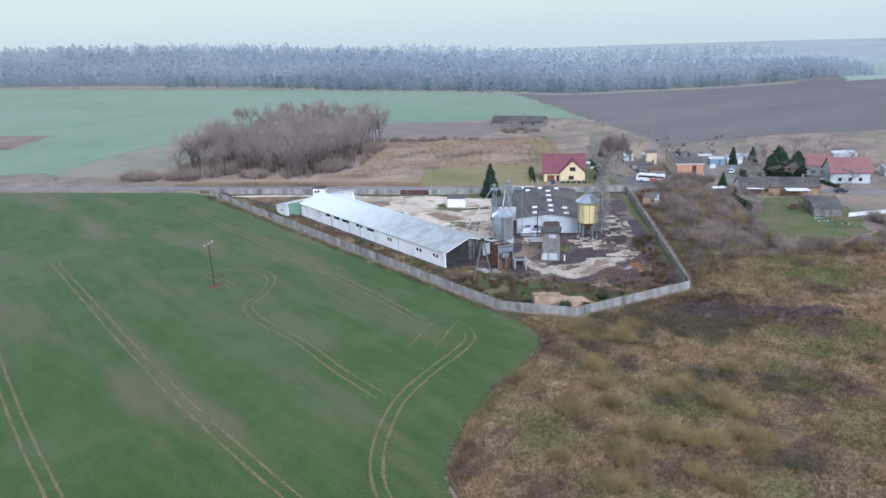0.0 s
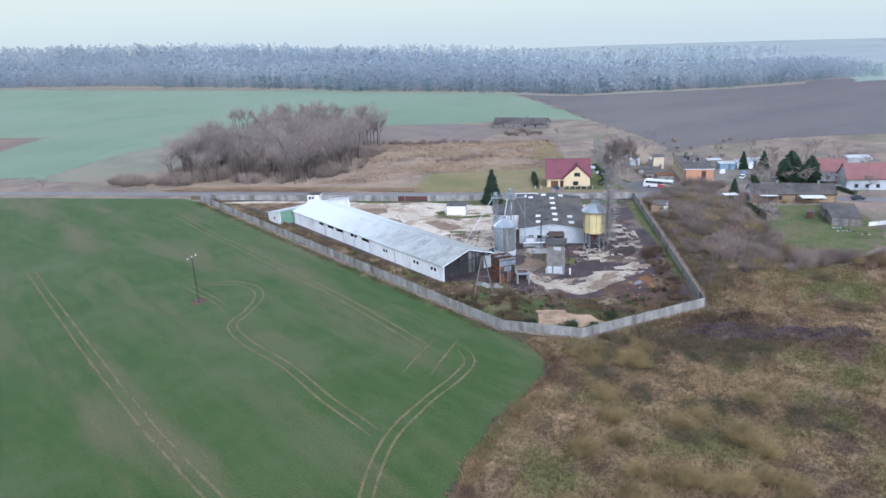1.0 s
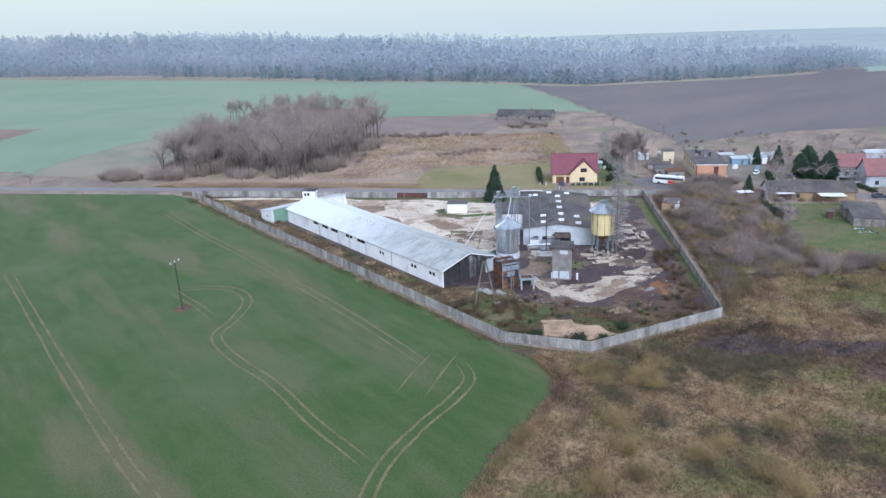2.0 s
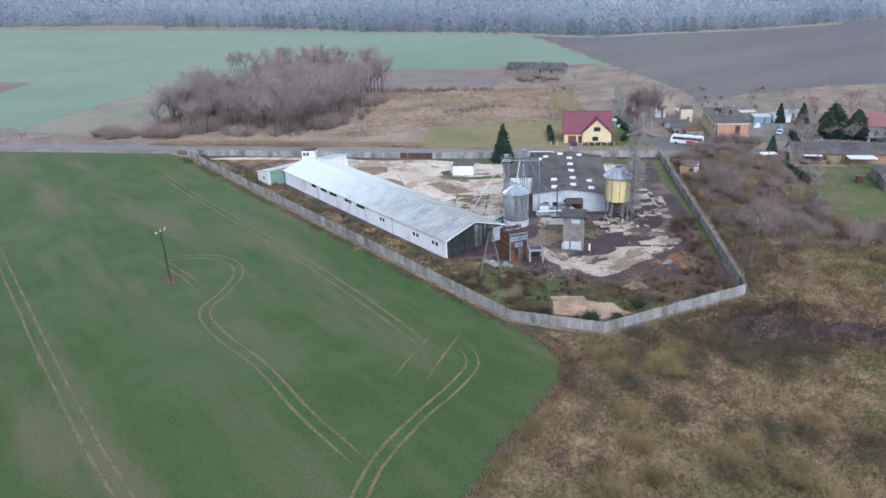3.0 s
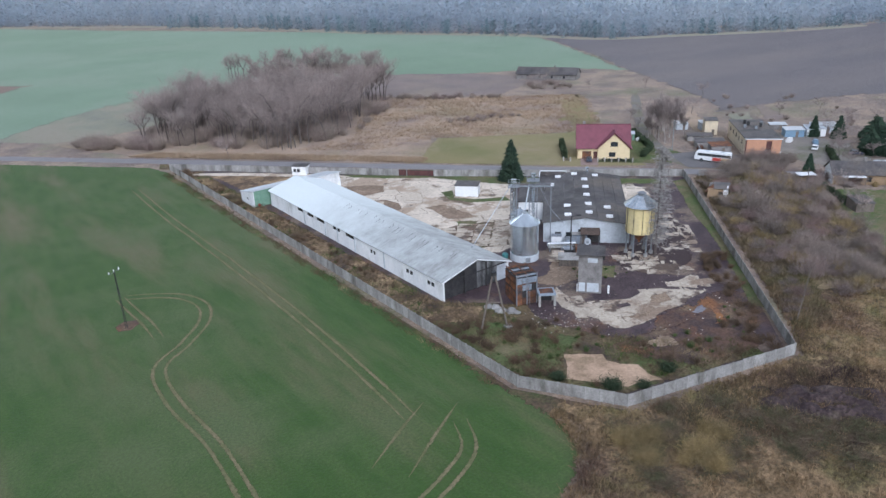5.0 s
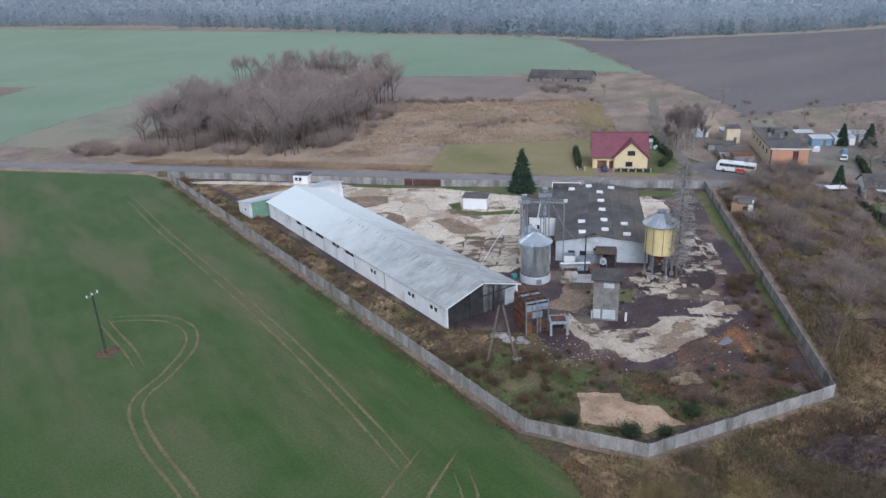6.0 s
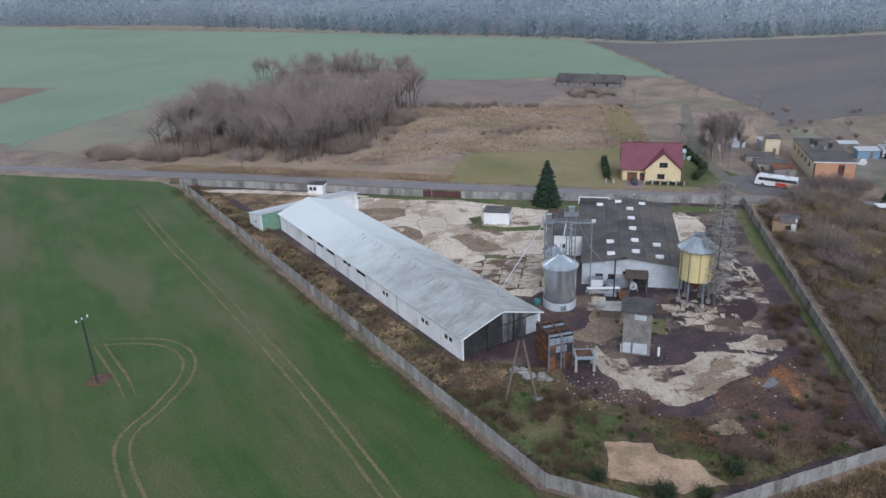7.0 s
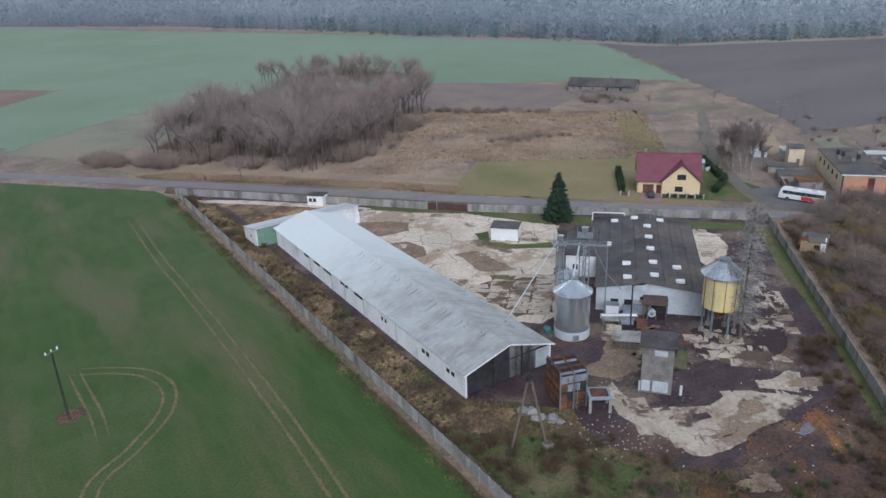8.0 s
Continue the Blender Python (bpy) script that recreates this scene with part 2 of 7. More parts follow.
def weathered_roof(name, clean, grime, y0, y1):
    """Corrugated sheets, clean at one end of the barn and streaked with lichen down the slope towards the other."""
    m = bpy.data.materials.new(name)
    m.use_nodes = True
    n, l = m.node_tree.nodes, m.node_tree.links
    p = n["Principled BSDF"]
    geo = n.new("ShaderNodeNewGeometry")
    sep = n.new("ShaderNodeSeparateXYZ")
    l.new(geo.outputs["Position"], sep.inputs[0])

    def span(fac, a, b, lo=0.0, hi=1.0):
        r = n.new("ShaderNodeMapRange")
        r.interpolation_type = "SMOOTHSTEP"
        for key, v in (("From Min", a), ("From Max", b), ("To Min", lo), ("To Max", hi)):
            r.inputs[key].default_value = v
        l.new(fac, r.inputs["Value"])
        return r.outputs["Result"]

    def grain(scale, stretch, detail=5, rough=0.6):
        mp = n.new("ShaderNodeMapping")
        mp.inputs["Scale"].default_value = stretch
        l.new(geo.outputs["Position"], mp.inputs["Vector"])
        t = n.new("ShaderNodeTexNoise")
        t.inputs["Scale"].default_value, t.inputs["Detail"].default_value, t.inputs["Roughness"].default_value = scale, detail, rough
        l.new(mp.outputs[0], t.inputs["Vector"])
        return t.outputs["Fac"]

    def times(a, b):
        x = n.new("ShaderNodeMath")
        x.operation = "MULTIPLY"
        l.new(a, x.inputs[0])
        l.new(b, x.inputs[1])
        return x.outputs[0]

    def mix(fac, c1, c2):
        x = n.new("ShaderNodeMix")
        x.data_type = "RGBA"
        l.new(fac, x.inputs[0])
        for socket, value in ((x.inputs[6], c1), (x.inputs[7], c2)):
            if isinstance(value, tuple):
                socket.default_value = (*value, 1)
            else:
                l.new(value, socket)
        return x.outputs[2]

    wander = n.new("ShaderNodeMath")
    wander.operation = "MULTIPLY_ADD"
    wander.inputs[1].default_value = 26.0
    l.new(grain(0.09, (1, 1, 1), 4), wander.inputs[0])
    l.new(sep.outputs[1], wander.inputs[2])
    worn = span(wander.outputs[0], y1 + 13, y0 + 13)
    streak = span(grain(2.6, (0.07, 1.0, 0.07), 5, 0.65), 0.34, 0.68, 0.15, 0.7)
    blotch = span(grain(0.35, (1, 1, 1), 6, 0.65), 0.25, 0.75, 0.5, 1.0)
    col = mix(times(worn, blotch), clean, tuple(0.34 * a + 0.66 * b for a, b in zip(clean, grime)))
    col = mix(times(worn, times(streak, span(grain(0.16, (1, 1, 1), 6, 0.7), 0.36, 0.66))), col, grime)
    col = mix(span(grain(5.0, (0.3, 1, 0.3), 4), 0.3, 0.75, 0.0, 0.14), col, grime)
    l.new(col, p.inputs["Base Color"])
    p.inputs["Roughness"].default_value = 0.6
    p.inputs["Specular IOR Level"].default_value = 0.35
    return m


BARNROOF = weathered_roof("barn_fibre_cement", (0.60, 0.64, 0.64), (0.16, 0.152, 0.14), 142, 200)
# Streaked grey, darkened in patches for the dim light on the inner wall.
STREAKSHADE = mat("streaked_shaded_wall", (0.30, 0.30, 0.30), (0.10, 0.10, 0.10), 0.5, 0.9, 0.2, fine=2.5, stretch=(1, 1, 0.25), patch=(0.035, 0.035, 0.036), pscale=0.22, pat=0.48, psoft=0.12, contrast=0.3)
ROOFPALE = mat("pale_fibre_cement", (0.60, 0.64, 0.67), (0.53, 0.565, 0.59), 0.3, 0.5, 0.25, fine=2.2, patch=(0.42, 0.43, 0.44), pscale=0.09, pat=0.58,
               psoft=0.16, stretch=(0.25, 1.4, 1), vary=0.03, contrast=0.08, spec=0.5)
ROOFMID = mat("greying_fibre_cement", (0.53, 0.555, 0.575), (0.46, 0.48, 0.49), 0.3, 0.55, 0.25, fine=2.2, patch=(0.35, 0.35, 0.35), pscale=0.09, pat=0.55,
              psoft=0.16, stretch=(0.25, 1.4, 1), vary=0.04, contrast=0.10, spec=0.4)

FELT = mat("dark_roof_sheet", (0.076, 0.07, 0.072), (0.108, 0.098, 0.095), 0.3, 0.6, 0.3, fine=2.5, patch=(0.05, 0.045, 0.045), pscale=0.2, pat=0.56, patch2=(0.135, 0.112, 0.092), p2scale=0.08, p2at=0.57, vary=0.16, contrast=0.3, spec=0.3)
GALV = mat("galvanised_steel", (0.66, 0.70, 0.73), (0.54, 0.58, 0.61), 0.6, 0.27, 0.04, metal=0.85, fine=3.0, contrast=0.12, stretch=(1, 1, 0.3))
STEEL = mat("grey_painted_steel", (0.26, 0.28, 0.30), (0.20, 0.21, 0.23), 1.0, 0.55, 0.2, metal=0.3, fine=5, contrast=0.2)
DARK = mat("dark_metal", (0.028, 0.028, 0.03), (0.05, 0.047, 0.047), 1.0, 0.7, 0.2, fine=5, contrast=0.2)
YELLOW = mat("faded_yellow_paint", (0.66, 0.54, 0.27), (0.60, 0.50, 0.27), 0.6, 0.6, 0.2, fine=3, patch=(0.45, 0.38, 0.23), pscale=0.5, pat=0.64, stretch=(1, 1, 0.3), contrast=0.1)
BRICK = mat("grey_silicate_brick", (0.26, 0.245, 0.235), (0.21, 0.195, 0.185), 0.8, 0.9, 0.4, fine=4, patch=(0.15, 0.14, 0.135), pscale=0.4, pat=0.58, vary=0.15, contrast=0.2)
RUST = mat("rusty_sheet", (0.25, 0.105, 0.045), (0.14, 0.068, 0.042), 0.8, 0.85, 0.4, fine=4, patch=(0.085, 0.055, 0.048), pscale=0.6, pat=0.54, contrast=0.35)
RUSTSHEET = mat("brown_painted_sheet", (0.105, 0.075, 0.06), (0.07, 0.052, 0.044), 0.6, 0.75, 0.3, fine=4, contrast=0.25)
BLUEGREY = mat("blue_grey_paint", (0.27, 0.31, 0.36), (0.21, 0.24, 0.28), 0.9, 0.6, 0.2, fine=4, patch=(0.2, 0.11, 0.07), pscale=0.7, pat=0.63, contrast=0.2)
WOOD = mat("weathered_wood", (0.19, 0.16, 0.135), (0.13, 0.11, 0.095), 2.0, 0.9, 0.4, fine=6, stretch=(1, 1, 0.2), contrast=0.25)
MAROON = mat("maroon_roof_tile", (0.185, 0.062, 0.08), (0.15, 0.052, 0.068), 0.5, 0.55, 0.3, fine=4, contrast=0.15, vary=0.08)
REDTILE = mat("red_roof_tile", (0.25, 0.115, 0.112), (0.21, 0.10, 0.10), 0.4, 0.6, 0.3, fine=3, contrast=0.15)
CREAM = mat("cream_render", (0.72, 0.58, 0.36), (0.66, 0.53, 0.33), 0.4, 0.9, 0.15, fine=3, contrast=0.08)
PALECREAM = mat("pale_cream_render", (0.66, 0.56, 0.40), (0.58, 0.50, 0.37), 0.4, 0.9, 0.15, fine=3, contrast=0.12)
ORANGE = mat("orange_render", (0.54, 0.29, 0.18), (0.50, 0.27, 0.17), 0.4, 0.9, 0.15, fine=3, contrast=0.1)
OCHRE = mat("ochre_render", (0.36, 0.25, 0.15), (0.30, 0.215, 0.135), 0.4, 0.9, 0.2, fine=3, contrast=0.15)
WHITE = mat("white_paint", (0.76, 0.76, 0.76), (0.68, 0.69, 0.70), 0.5, 0.5, 0.1, fine=4, contrast=0.08)
REDPAINT = mat("red_paint", (0.50, 0.05, 0.04), (0.42, 0.05, 0.04), 0.8, 0.45, 0.1, fine=4, contrast=0.1)
SANDPAINT = mat("sand_paint", (0.52, 0.38, 0.22), (0.47, 0.34, 0.20), 0.8, 0.45, 0.1, fine=4, contrast=0.1)
GATE = mat("brown_red_gate_paint", (0.115, 0.05, 0.045), (0.085, 0.04, 0.038), 0.8, 0.7, 0.2, fine=4, contrast=0.2)
BLUEPAINT = mat("blue_paint", (0.20, 0.30, 0.40), (0.17, 0.26, 0.35), 0.8, 0.45, 0.1, fine=4, contrast=0.1)
CARPAINT = mat("dark_car_paint", (0.035, 0.045, 0.07), (0.045, 0.05, 0.075), 0.8, 0.3, 0.0, fine=4, contrast=0.05, spec=0.6)
RUBBER = mat("black_rubber", (0.02, 0.02, 0.02), (0.03, 0.03, 0.03), 2, 0.85, 0.2, fine=6, contrast=0.1)
GLASS = mat("dark_window_glass", (0.03, 0.035, 0.04), (0.04, 0.045, 0.05), 1, 0.08, 0.0, fine=3, contrast=0.0, spec=0.8)
BARK = mat("grey_brown_bark", (0.10, 0.082, 0.075), (0.14, 0.118, 0.108), 0.6, 0.95, 0.4, fine=4, contrast=0.25)
BIRCH = mat("pale_bark", (0.36, 0.32, 0.29), (0.24, 0.21, 0.19), 0.6, 0.9, 0.3, fine=4, contrast=0.3)
TWIG = mat("bare_twigs", (0.30, 0.24, 0.215), (0.23, 0.186, 0.17), 0.1, 0.95, 0.0, fine=2, contrast=0.1, vary=0.2, island=0.3, sheen=0.25)
BRUSH = mat("bare_brushwood", (0.25, 0.20, 0.165), (0.19, 0.155, 0.13), 0.08, 0.95, 0.0, fine=2, contrast=0.1, vary=0.3, island=0.3, patch=(0.205, 0.152, 0.136), pscale=0.06, pat=0.55, sheen=0.2)
WILLOW = mat("olive_twigs", (0.30, 0.222, 0.102), (0.21, 0.16, 0.08), 0.2, 0.95, 0.0, fine=2, contrast=0.1, vary=0.2, island=0.35)
PINKTWIG = mat("reddish_twigs", (0.24, 0.165, 0.145), (0.20, 0.145, 0.13), 0.2, 0.95, 0.0, fine=2, contrast=0.1, vary=0.2, island=0.25)
LARCH = mat("grey_lichened_twigs", (0.37, 0.35, 0.335), (0.23, 0.215, 0.205), 0.5, 0.95, 0.0, fine=2, contrast=0.1, island=0.35)
NEEDLE = mat("dark_needles", (0.022, 0.042, 0.026), (0.034, 0.055, 0.032), 0.5, 0.9, 0.0, fine=2, contrast=0.15, island=0.35, vary=0.1)
HEDGE = mat("hedge_leaves", (0.035, 0.055, 0.028), (0.05, 0.07, 0.035), 0.6, 0.9, 0.0, fine=2, contrast=0.15, island=0.35)
# Mist over the forest put into the crown colours: pale blue-grey, paler patches.
PINEWOOD = mat("hazed_pine_crowns", (0.42, 0.50, 0.58), (0.48, 0.555, 0.63), 0.012, 0.95, 0.0, fine=0.05, contrast=0.05, island=0.03, sheen=0.2, through_light=0.5, patch=(0.56, 0.63, 0.69), pscale=0.004, pat=0.56, psoft=0.10, sheer=0.55)
BAREWOOD = mat("hazed_bare_crowns", (0.56, 0.62, 0.68), (0.50, 0.565, 0.635), 0.012, 0.95, 0.0, fine=0.05, contrast=0.05, island=0.03, sheen=0.2, through_light=0.5, patch=(0.60, 0.66, 0.715), pscale=0.004, pat=0.54, psoft=0.10, sheer=0.6)
EDGEPINE = mat("hazed_young_pines", (0.21, 0.30, 0.33), (0.27, 0.36, 0.39), 0.02, 0.95, 0.0, fine=0.08, contrast=0.06, island=0.05, sheen=0.2, through_light=0.4, sheer=0.4)
# Distance haze is put into this meadow's pale grey colour.
MISTMEADOW = mat("hazed_meadow", (0.31, 0.35, 0.365), (0.285, 0.325, 0.335), 0.01, 0.9, 0.2, fine=0.3, edge=0.05, contrast=0.06, patch=(0.33, 0.365, 0.375), pscale=0.006, pat=0.55)
STRAW = mat("dry_tussock", (0.315, 0.213, 0.118), (0.158, 0.111, 0.058), 0.14, 0.95, 0.0, fine=1, contrast=0.1, island=0.45, patch=(0.145, 0.136, 0.052), pscale=0.05, pat=0.56, psoft=0.11, patch2=(0.112, 0.07, 0.052), p2scale=0.06, p2at=0.58)
WEEDSTEM = mat("dead_weed_stems", (0.15, 0.105, 0.064), (0.085, 0.072, 0.036), 0.15, 0.95, 0.0, fine=1, contrast=0.1, island=0.35, patch=(0.31, 0.235, 0.135), pscale=0.10, pat=0.57, psoft=0.07, patch2=(0.06, 0.11, 0.022), p2scale=0.08, p2at=0.545)
REEDSTEM = mat("reed_stems", (0.34, 0.252, 0.168), (0.29, 0.212, 0.142), 0.06, 0.95, 0.0, fine=1, contrast=0.05, island=0.08, patch=(0.21, 0.148, 0.112), pscale=0.03, pat=0.6)
RUBBLE = mat("pale_rubble", (0.40, 0.37, 0.34), (0.30, 0.275, 0.25), 1.0, 0.9, 0.4, fine=4, contrast=0.25, vary=0.15)
PAVER = mat("red_grey_pavers", (0.24, 0.17, 0.15), (0.28, 0.21, 0.19), 1.0, 0.9, 0.3, fine=5, contrast=0.2)
LAMPWHITE = mat("lamp_cover", (0.7, 0.7, 0.7), (0.65, 0.65, 0.65), 1, 0.4, 0.0, fine=3, contrast=0.0)

# ---- building helpers ----
from mathutils.geometry import tessellate_polygon

rng = random.Random(7)
nrg = np.random.default_rng(11)


def thing(name, label, category, x=0, y=0, turn=0, group="", kind="", z=0):
    ob = new(name)
    ob.empty_display_size = 0.5
    ob.matrix_world = pose(x, y, z, 0, 0, turn)
    return tagged(ob, label, category, group, kind)


def mesh_of(name, bm, material, smooth=False):
    bmesh.ops.recalc_face_normals(bm, faces=bm.faces)
    me = bpy.data.meshes.new(name)
    bm.to_mesh(me)
    bm.free()
    me.materials.append(material)
    if smooth:
        me.polygons.foreach_set("use_smooth", [True] * len(me.polygons))
    return me


def part(name, bm, material, parent=None, label="", at=None, smooth=False):
    ob = new(name, mesh_of(name, bm, material, smooth))
    if parent:
        ob.parent = parent
    if at is not None:
        ob.matrix_basis = at
    return tagged(ob, label)


def piece(name, me, parent, at):
    ob = new(name, me)
    ob.parent = parent
    ob.matrix_basis = at
    return ob


def box(bm, x0, x1, y0, y1, z0, z1, m=None):
    vs = [bm.verts.new((x, y, z)) for z in (z0, z1) for x, y in ((x0, y0), (x1, y0), (x1, y1), (x0, y1))]
    if m is not None:
        for v in vs:
            v.co = m @ v.co
    for f in ((3, 2, 1, 0), (4, 5, 6, 7), (0, 1, 5, 4), (1, 2, 6, 5), (2, 3, 7, 6), (3, 0, 4, 7)):
        bm.faces.new([vs[i] for i in f])


def boxes(*rows):
    bm = bmesh.new()
    for r in rows:
        box(bm, *r)
    return bm


def beam(bm, p, q, r=0.1, n=6, r2=None, cap=True):
    p, q = Vector(p), Vector(q)
    turn = (q - p).to_track_quat("Z", "Y").to_matrix()
    r2 = r if r2 is None else r2
    rings = []
    for c, rad in ((p, r), (q, r2)):
        rings.append([bm.verts.new(c + turn @ Vector((rad * math.cos(2 * math.pi * (i + 0.5) / n), rad * math.sin(2 * math.pi * (i + 0.5) / n), 0))) for i in range(n)])
    for i in range(n):
        bm.faces.new((rings[0][i], rings[0][(i + 1) % n], rings[1][(i + 1) % n], rings[1][i]))
    if cap:
        bm.faces.new(rings[0][::-1])
        bm.faces.new(rings[1])


def beams(rows, n=5):
    bm = bmesh.new()
    for p, q, r in rows:
        beam(bm, p, q, r, n)
    return bm


def lathe(profile, n=28, close=True):
    bm = bmesh.new()
    rings = [[bm.verts.new((r * math.cos(2 * math.pi * i / n), r * math.sin(2 * math.pi * i / n), z)) for i in range(n)] for r, z in profile]
    for a, b in zip(rings, rings[1:]):
        for i in range(n):
            bm.faces.new((a[i], a[(i + 1) % n], b[(i + 1) % n], b[i]))
    if close:
        bm.faces.new(rings[0][::-1])
        bm.faces.new(rings[-1])
    return bm


def prism(bm, outline, y0, y1):
    """An outline in x and z, drawn out along y."""
    a = [bm.verts.new((x, y0, z)) for x, z in outline]
    b = [bm.verts.new((x, y1, z)) for x, z in outline]
    bm.faces.new(a)
    bm.faces.new(b[::-1])
    for i in range(len(a)):
        j = (i + 1) % len(a)
        bm.faces.new((a[i], b[i], b[j], a[j]))


def wall(length, height, thick, holes=()):
    """A wall along x from 0 to length, its outer face at y = 0, with openings (x0, x1, z0, z1) through it."""
    bm = bmesh.new()
    x = 0.0
    for x0, x1, z0, z1 in sorted(holes):
        if x0 > x:
            box(bm, x, x0, 0, thick, 0, height)
        if z0 > 0:
            box(bm, x0, x1, 0, thick, 0, z0)
        if z1 < height:
            box(bm, x0, x1, 0, thick, z1, height)
        x = x1
    if x < length:
        box(bm, x, length, 0, thick, 0, height)
    bmesh.ops.remove_doubles(bm, verts=bm.verts, dist=0.002)
    return bm


def window(parent, x0, x1, z0, z1, at, frame_mat, name="window", sill=True):
    """A framed pane set into an opening of a wall; at is the wall's own placing."""
    w = part(name, boxes((x0, x1, 0.10, 0.16, z0, z0 + 0.08), (x0, x1, 0.10, 0.16, z1 - 0.08, z1), (x0, x0 + 0.08, 0.10, 0.16, z0 + 0.08, z1 - 0.08),
                         (x1 - 0.08, x1, 0.10, 0.16, z0 + 0.08, z1 - 0.08), ((x0 + x1) / 2 - 0.04, (x0 + x1) / 2 + 0.04, 0.10, 0.16, z0 + 0.08, z1 - 0.08)), frame_mat, parent, at=at)
    part("pane", boxes((x0 + 0.08, x1 - 0.08, 0.125, 0.14, z0 + 0.08, z1 - 0.08)), GLASS, w)
    if sill:
        part("sill", boxes((x0 - 0.1, x1 + 0.1, -0.08, 0.1, z0 - 0.06, z0)), frame_mat, w)
    return w


def gable(bm, width, z_eave, z_ridge, y0, y1, ridge_x=None):
    """A gable triangle standing on a wall, along x, from y0 to y1."""
    prism(bm, [(0, z_eave), (width, z_eave), (width / 2 if ridge_x is None else ridge_x, z_ridge)], y0, y1)


def slope(bm, p0, p1, q1, q0, thick=0.15):
    """A roof slope: eave p0 to p1, ridge q0 to q1, of some thickness."""
    p = [Vector(v) for v in (p0, p1, q1, q0)]
    up = (p[1] - p[0]).cross(p[3] - p[0]).normalized()
    if up.z < 0:
        up = -up
    a = [bm.verts.new(v) for v in p]
    b = [bm.verts.new(v + up * thick) for v in p]
    bm.faces.new(a[::-1])
    bm.faces.new(b)
    for i in range(4):
        j = (i + 1) % 4
        bm.faces.new((a[i], a[j], b[j], b[i]))


def resample(pts, step):
    out = []
    for a, b in zip(pts, pts[1:]):
        a, b = Vector(a), Vector(b)
        k = max(1, int((b - a).length / step))
        out += [a.lerp(b, i / k) for i in range(k)]
    return out + [Vector(pts[-1])]


def sheet(name, pts, z, material, label, category, fade=1.5, step=4.0, jitter=0.0):
    """A level piece of ground inside an outline, thinning out over its last metres."""
    ring = resample([*pts, pts[0]], step)[:-1]
    k = len(ring)
    ring = [v + jitter * Vector((noise.noise((v.x * 0.2, v.y * 0.2, 3)), noise.noise((v.x * 0.2, v.y * 0.2, 9)))) for v in ring]
    area = sum(ring[i].x * ring[(i + 1) % k].y - ring[(i + 1) % k].x * ring[i].y for i in range(k))
    side = 1 if area > 0 else -1
    inner = []
    for i in range(k):
        t = (ring[(i + 1) % k] - ring[i - 1]).normalized()
        for f in (fade, 0.6 * fade, 0.3 * fade, 0.1 * fade):
            q = ring[i] + side * f * Vector((-t.y, t.x))
            if min((q - v).length for v in ring) > 0.8 * f:
                break
        inner.append(q)
    tris = tessellate_polygon([[Vector((v.x, v.y, 0)) for v in inner]])
    verts = [(v.x, v.y, z) for v in ring] + [(v.x, v.y, z) for v in inner]
    faces = [(i, (i + 1) % k, k + (i + 1) % k, k + i) for i in range(k)] + [tuple(k + i for i in t) for t in tris]
    me = bpy.data.meshes.new(name)
    me.from_pydata(verts, [], faces)
    at = me.attributes.new("edge", "FLOAT", "POINT")
    at.data.foreach_set("value", [0.0] * k + [1.0] * k)
    bm = bmesh.new()
    bm.from_mesh(me)
    for f in bm.faces:
        if f.normal.z < 0:
            f.normal_flip()
    bm.to_mesh(me)
    bm.free()
    me.materials.append(material)
    return tagged(new(name, me), label, category, kind="structure")


def smooth_line(pts, step=1.5):
    """A rounded line through the points."""
    p = [Vector(v) for v in pts]
    p = [2 * p[0] - p[1], *p, 2 * p[-1] - p[-2]]
    out = []
    for i in range(1, len(p) - 2):
        k = max(2, int((p[i + 1] - p[i]).length / step))
        for j in range(k):
            t = j / k
            a, b, c, d = p[i - 1], p[i], p[i + 1], p[i + 2]
            out.append(0.5 * (2 * b + (c - a) * t + (2 * a - 5 * b + 4 * c - d) * t * t + (3 * b - a - 3 * c + d) * t ** 3))
    return out + [p[-2]]


def ribbon(name, pts, width, z, material, label, category, shift=(0.0,), core=0.2, ends=6):
    """A strip, or several side by side, along a rounded line, thinning out at its sides and ends."""
    line = smooth_line(pts)
    verts, faces, val = [], [], []
    for s in shift:
        for i, v in enumerate(line):
            t = (line[min(i + 1, len(line) - 1)] - line[max(i - 1, 0)]).normalized()
            side = Vector((-t.y, t.x))
            near = min(1.0, (min(i, len(line) - 1 - i) + 0.1) / ends)
            w = width * near ** 0.5 * (1 + 0.25 * noise.noise((v.x * 0.15, v.y * 0.15, s)))
            o = s + 0.15 * noise.noise((v.x * 0.1, v.y * 0.1, 5 + s))
            for f, e in ((-0.5, 0.0), (-core, 1.0), (core, 1.0), (0.5, 0.0)):
                c = v + side * (o + f * w)
                verts.append((c.x, c.y, z))
                val.append(e)
            if i:
                b = len(verts) - 8
                faces += [(b + j, b + j + 1, b + j + 5, b + j + 4) for j in range(3)]
    me = bpy.data.meshes.new(name)
    n = len(line) * 4
    faces = [f for f in faces if f[0] // n == f[2] // n]
    me.from_pydata(verts, [], [f[::-1] for f in faces])
    at = me.attributes.new("edge", "FLOAT", "POINT")
    at.data.foreach_set("value", val)
    me.materials.append(material)
    return tagged(new(name, me), label, category, kind="structure")


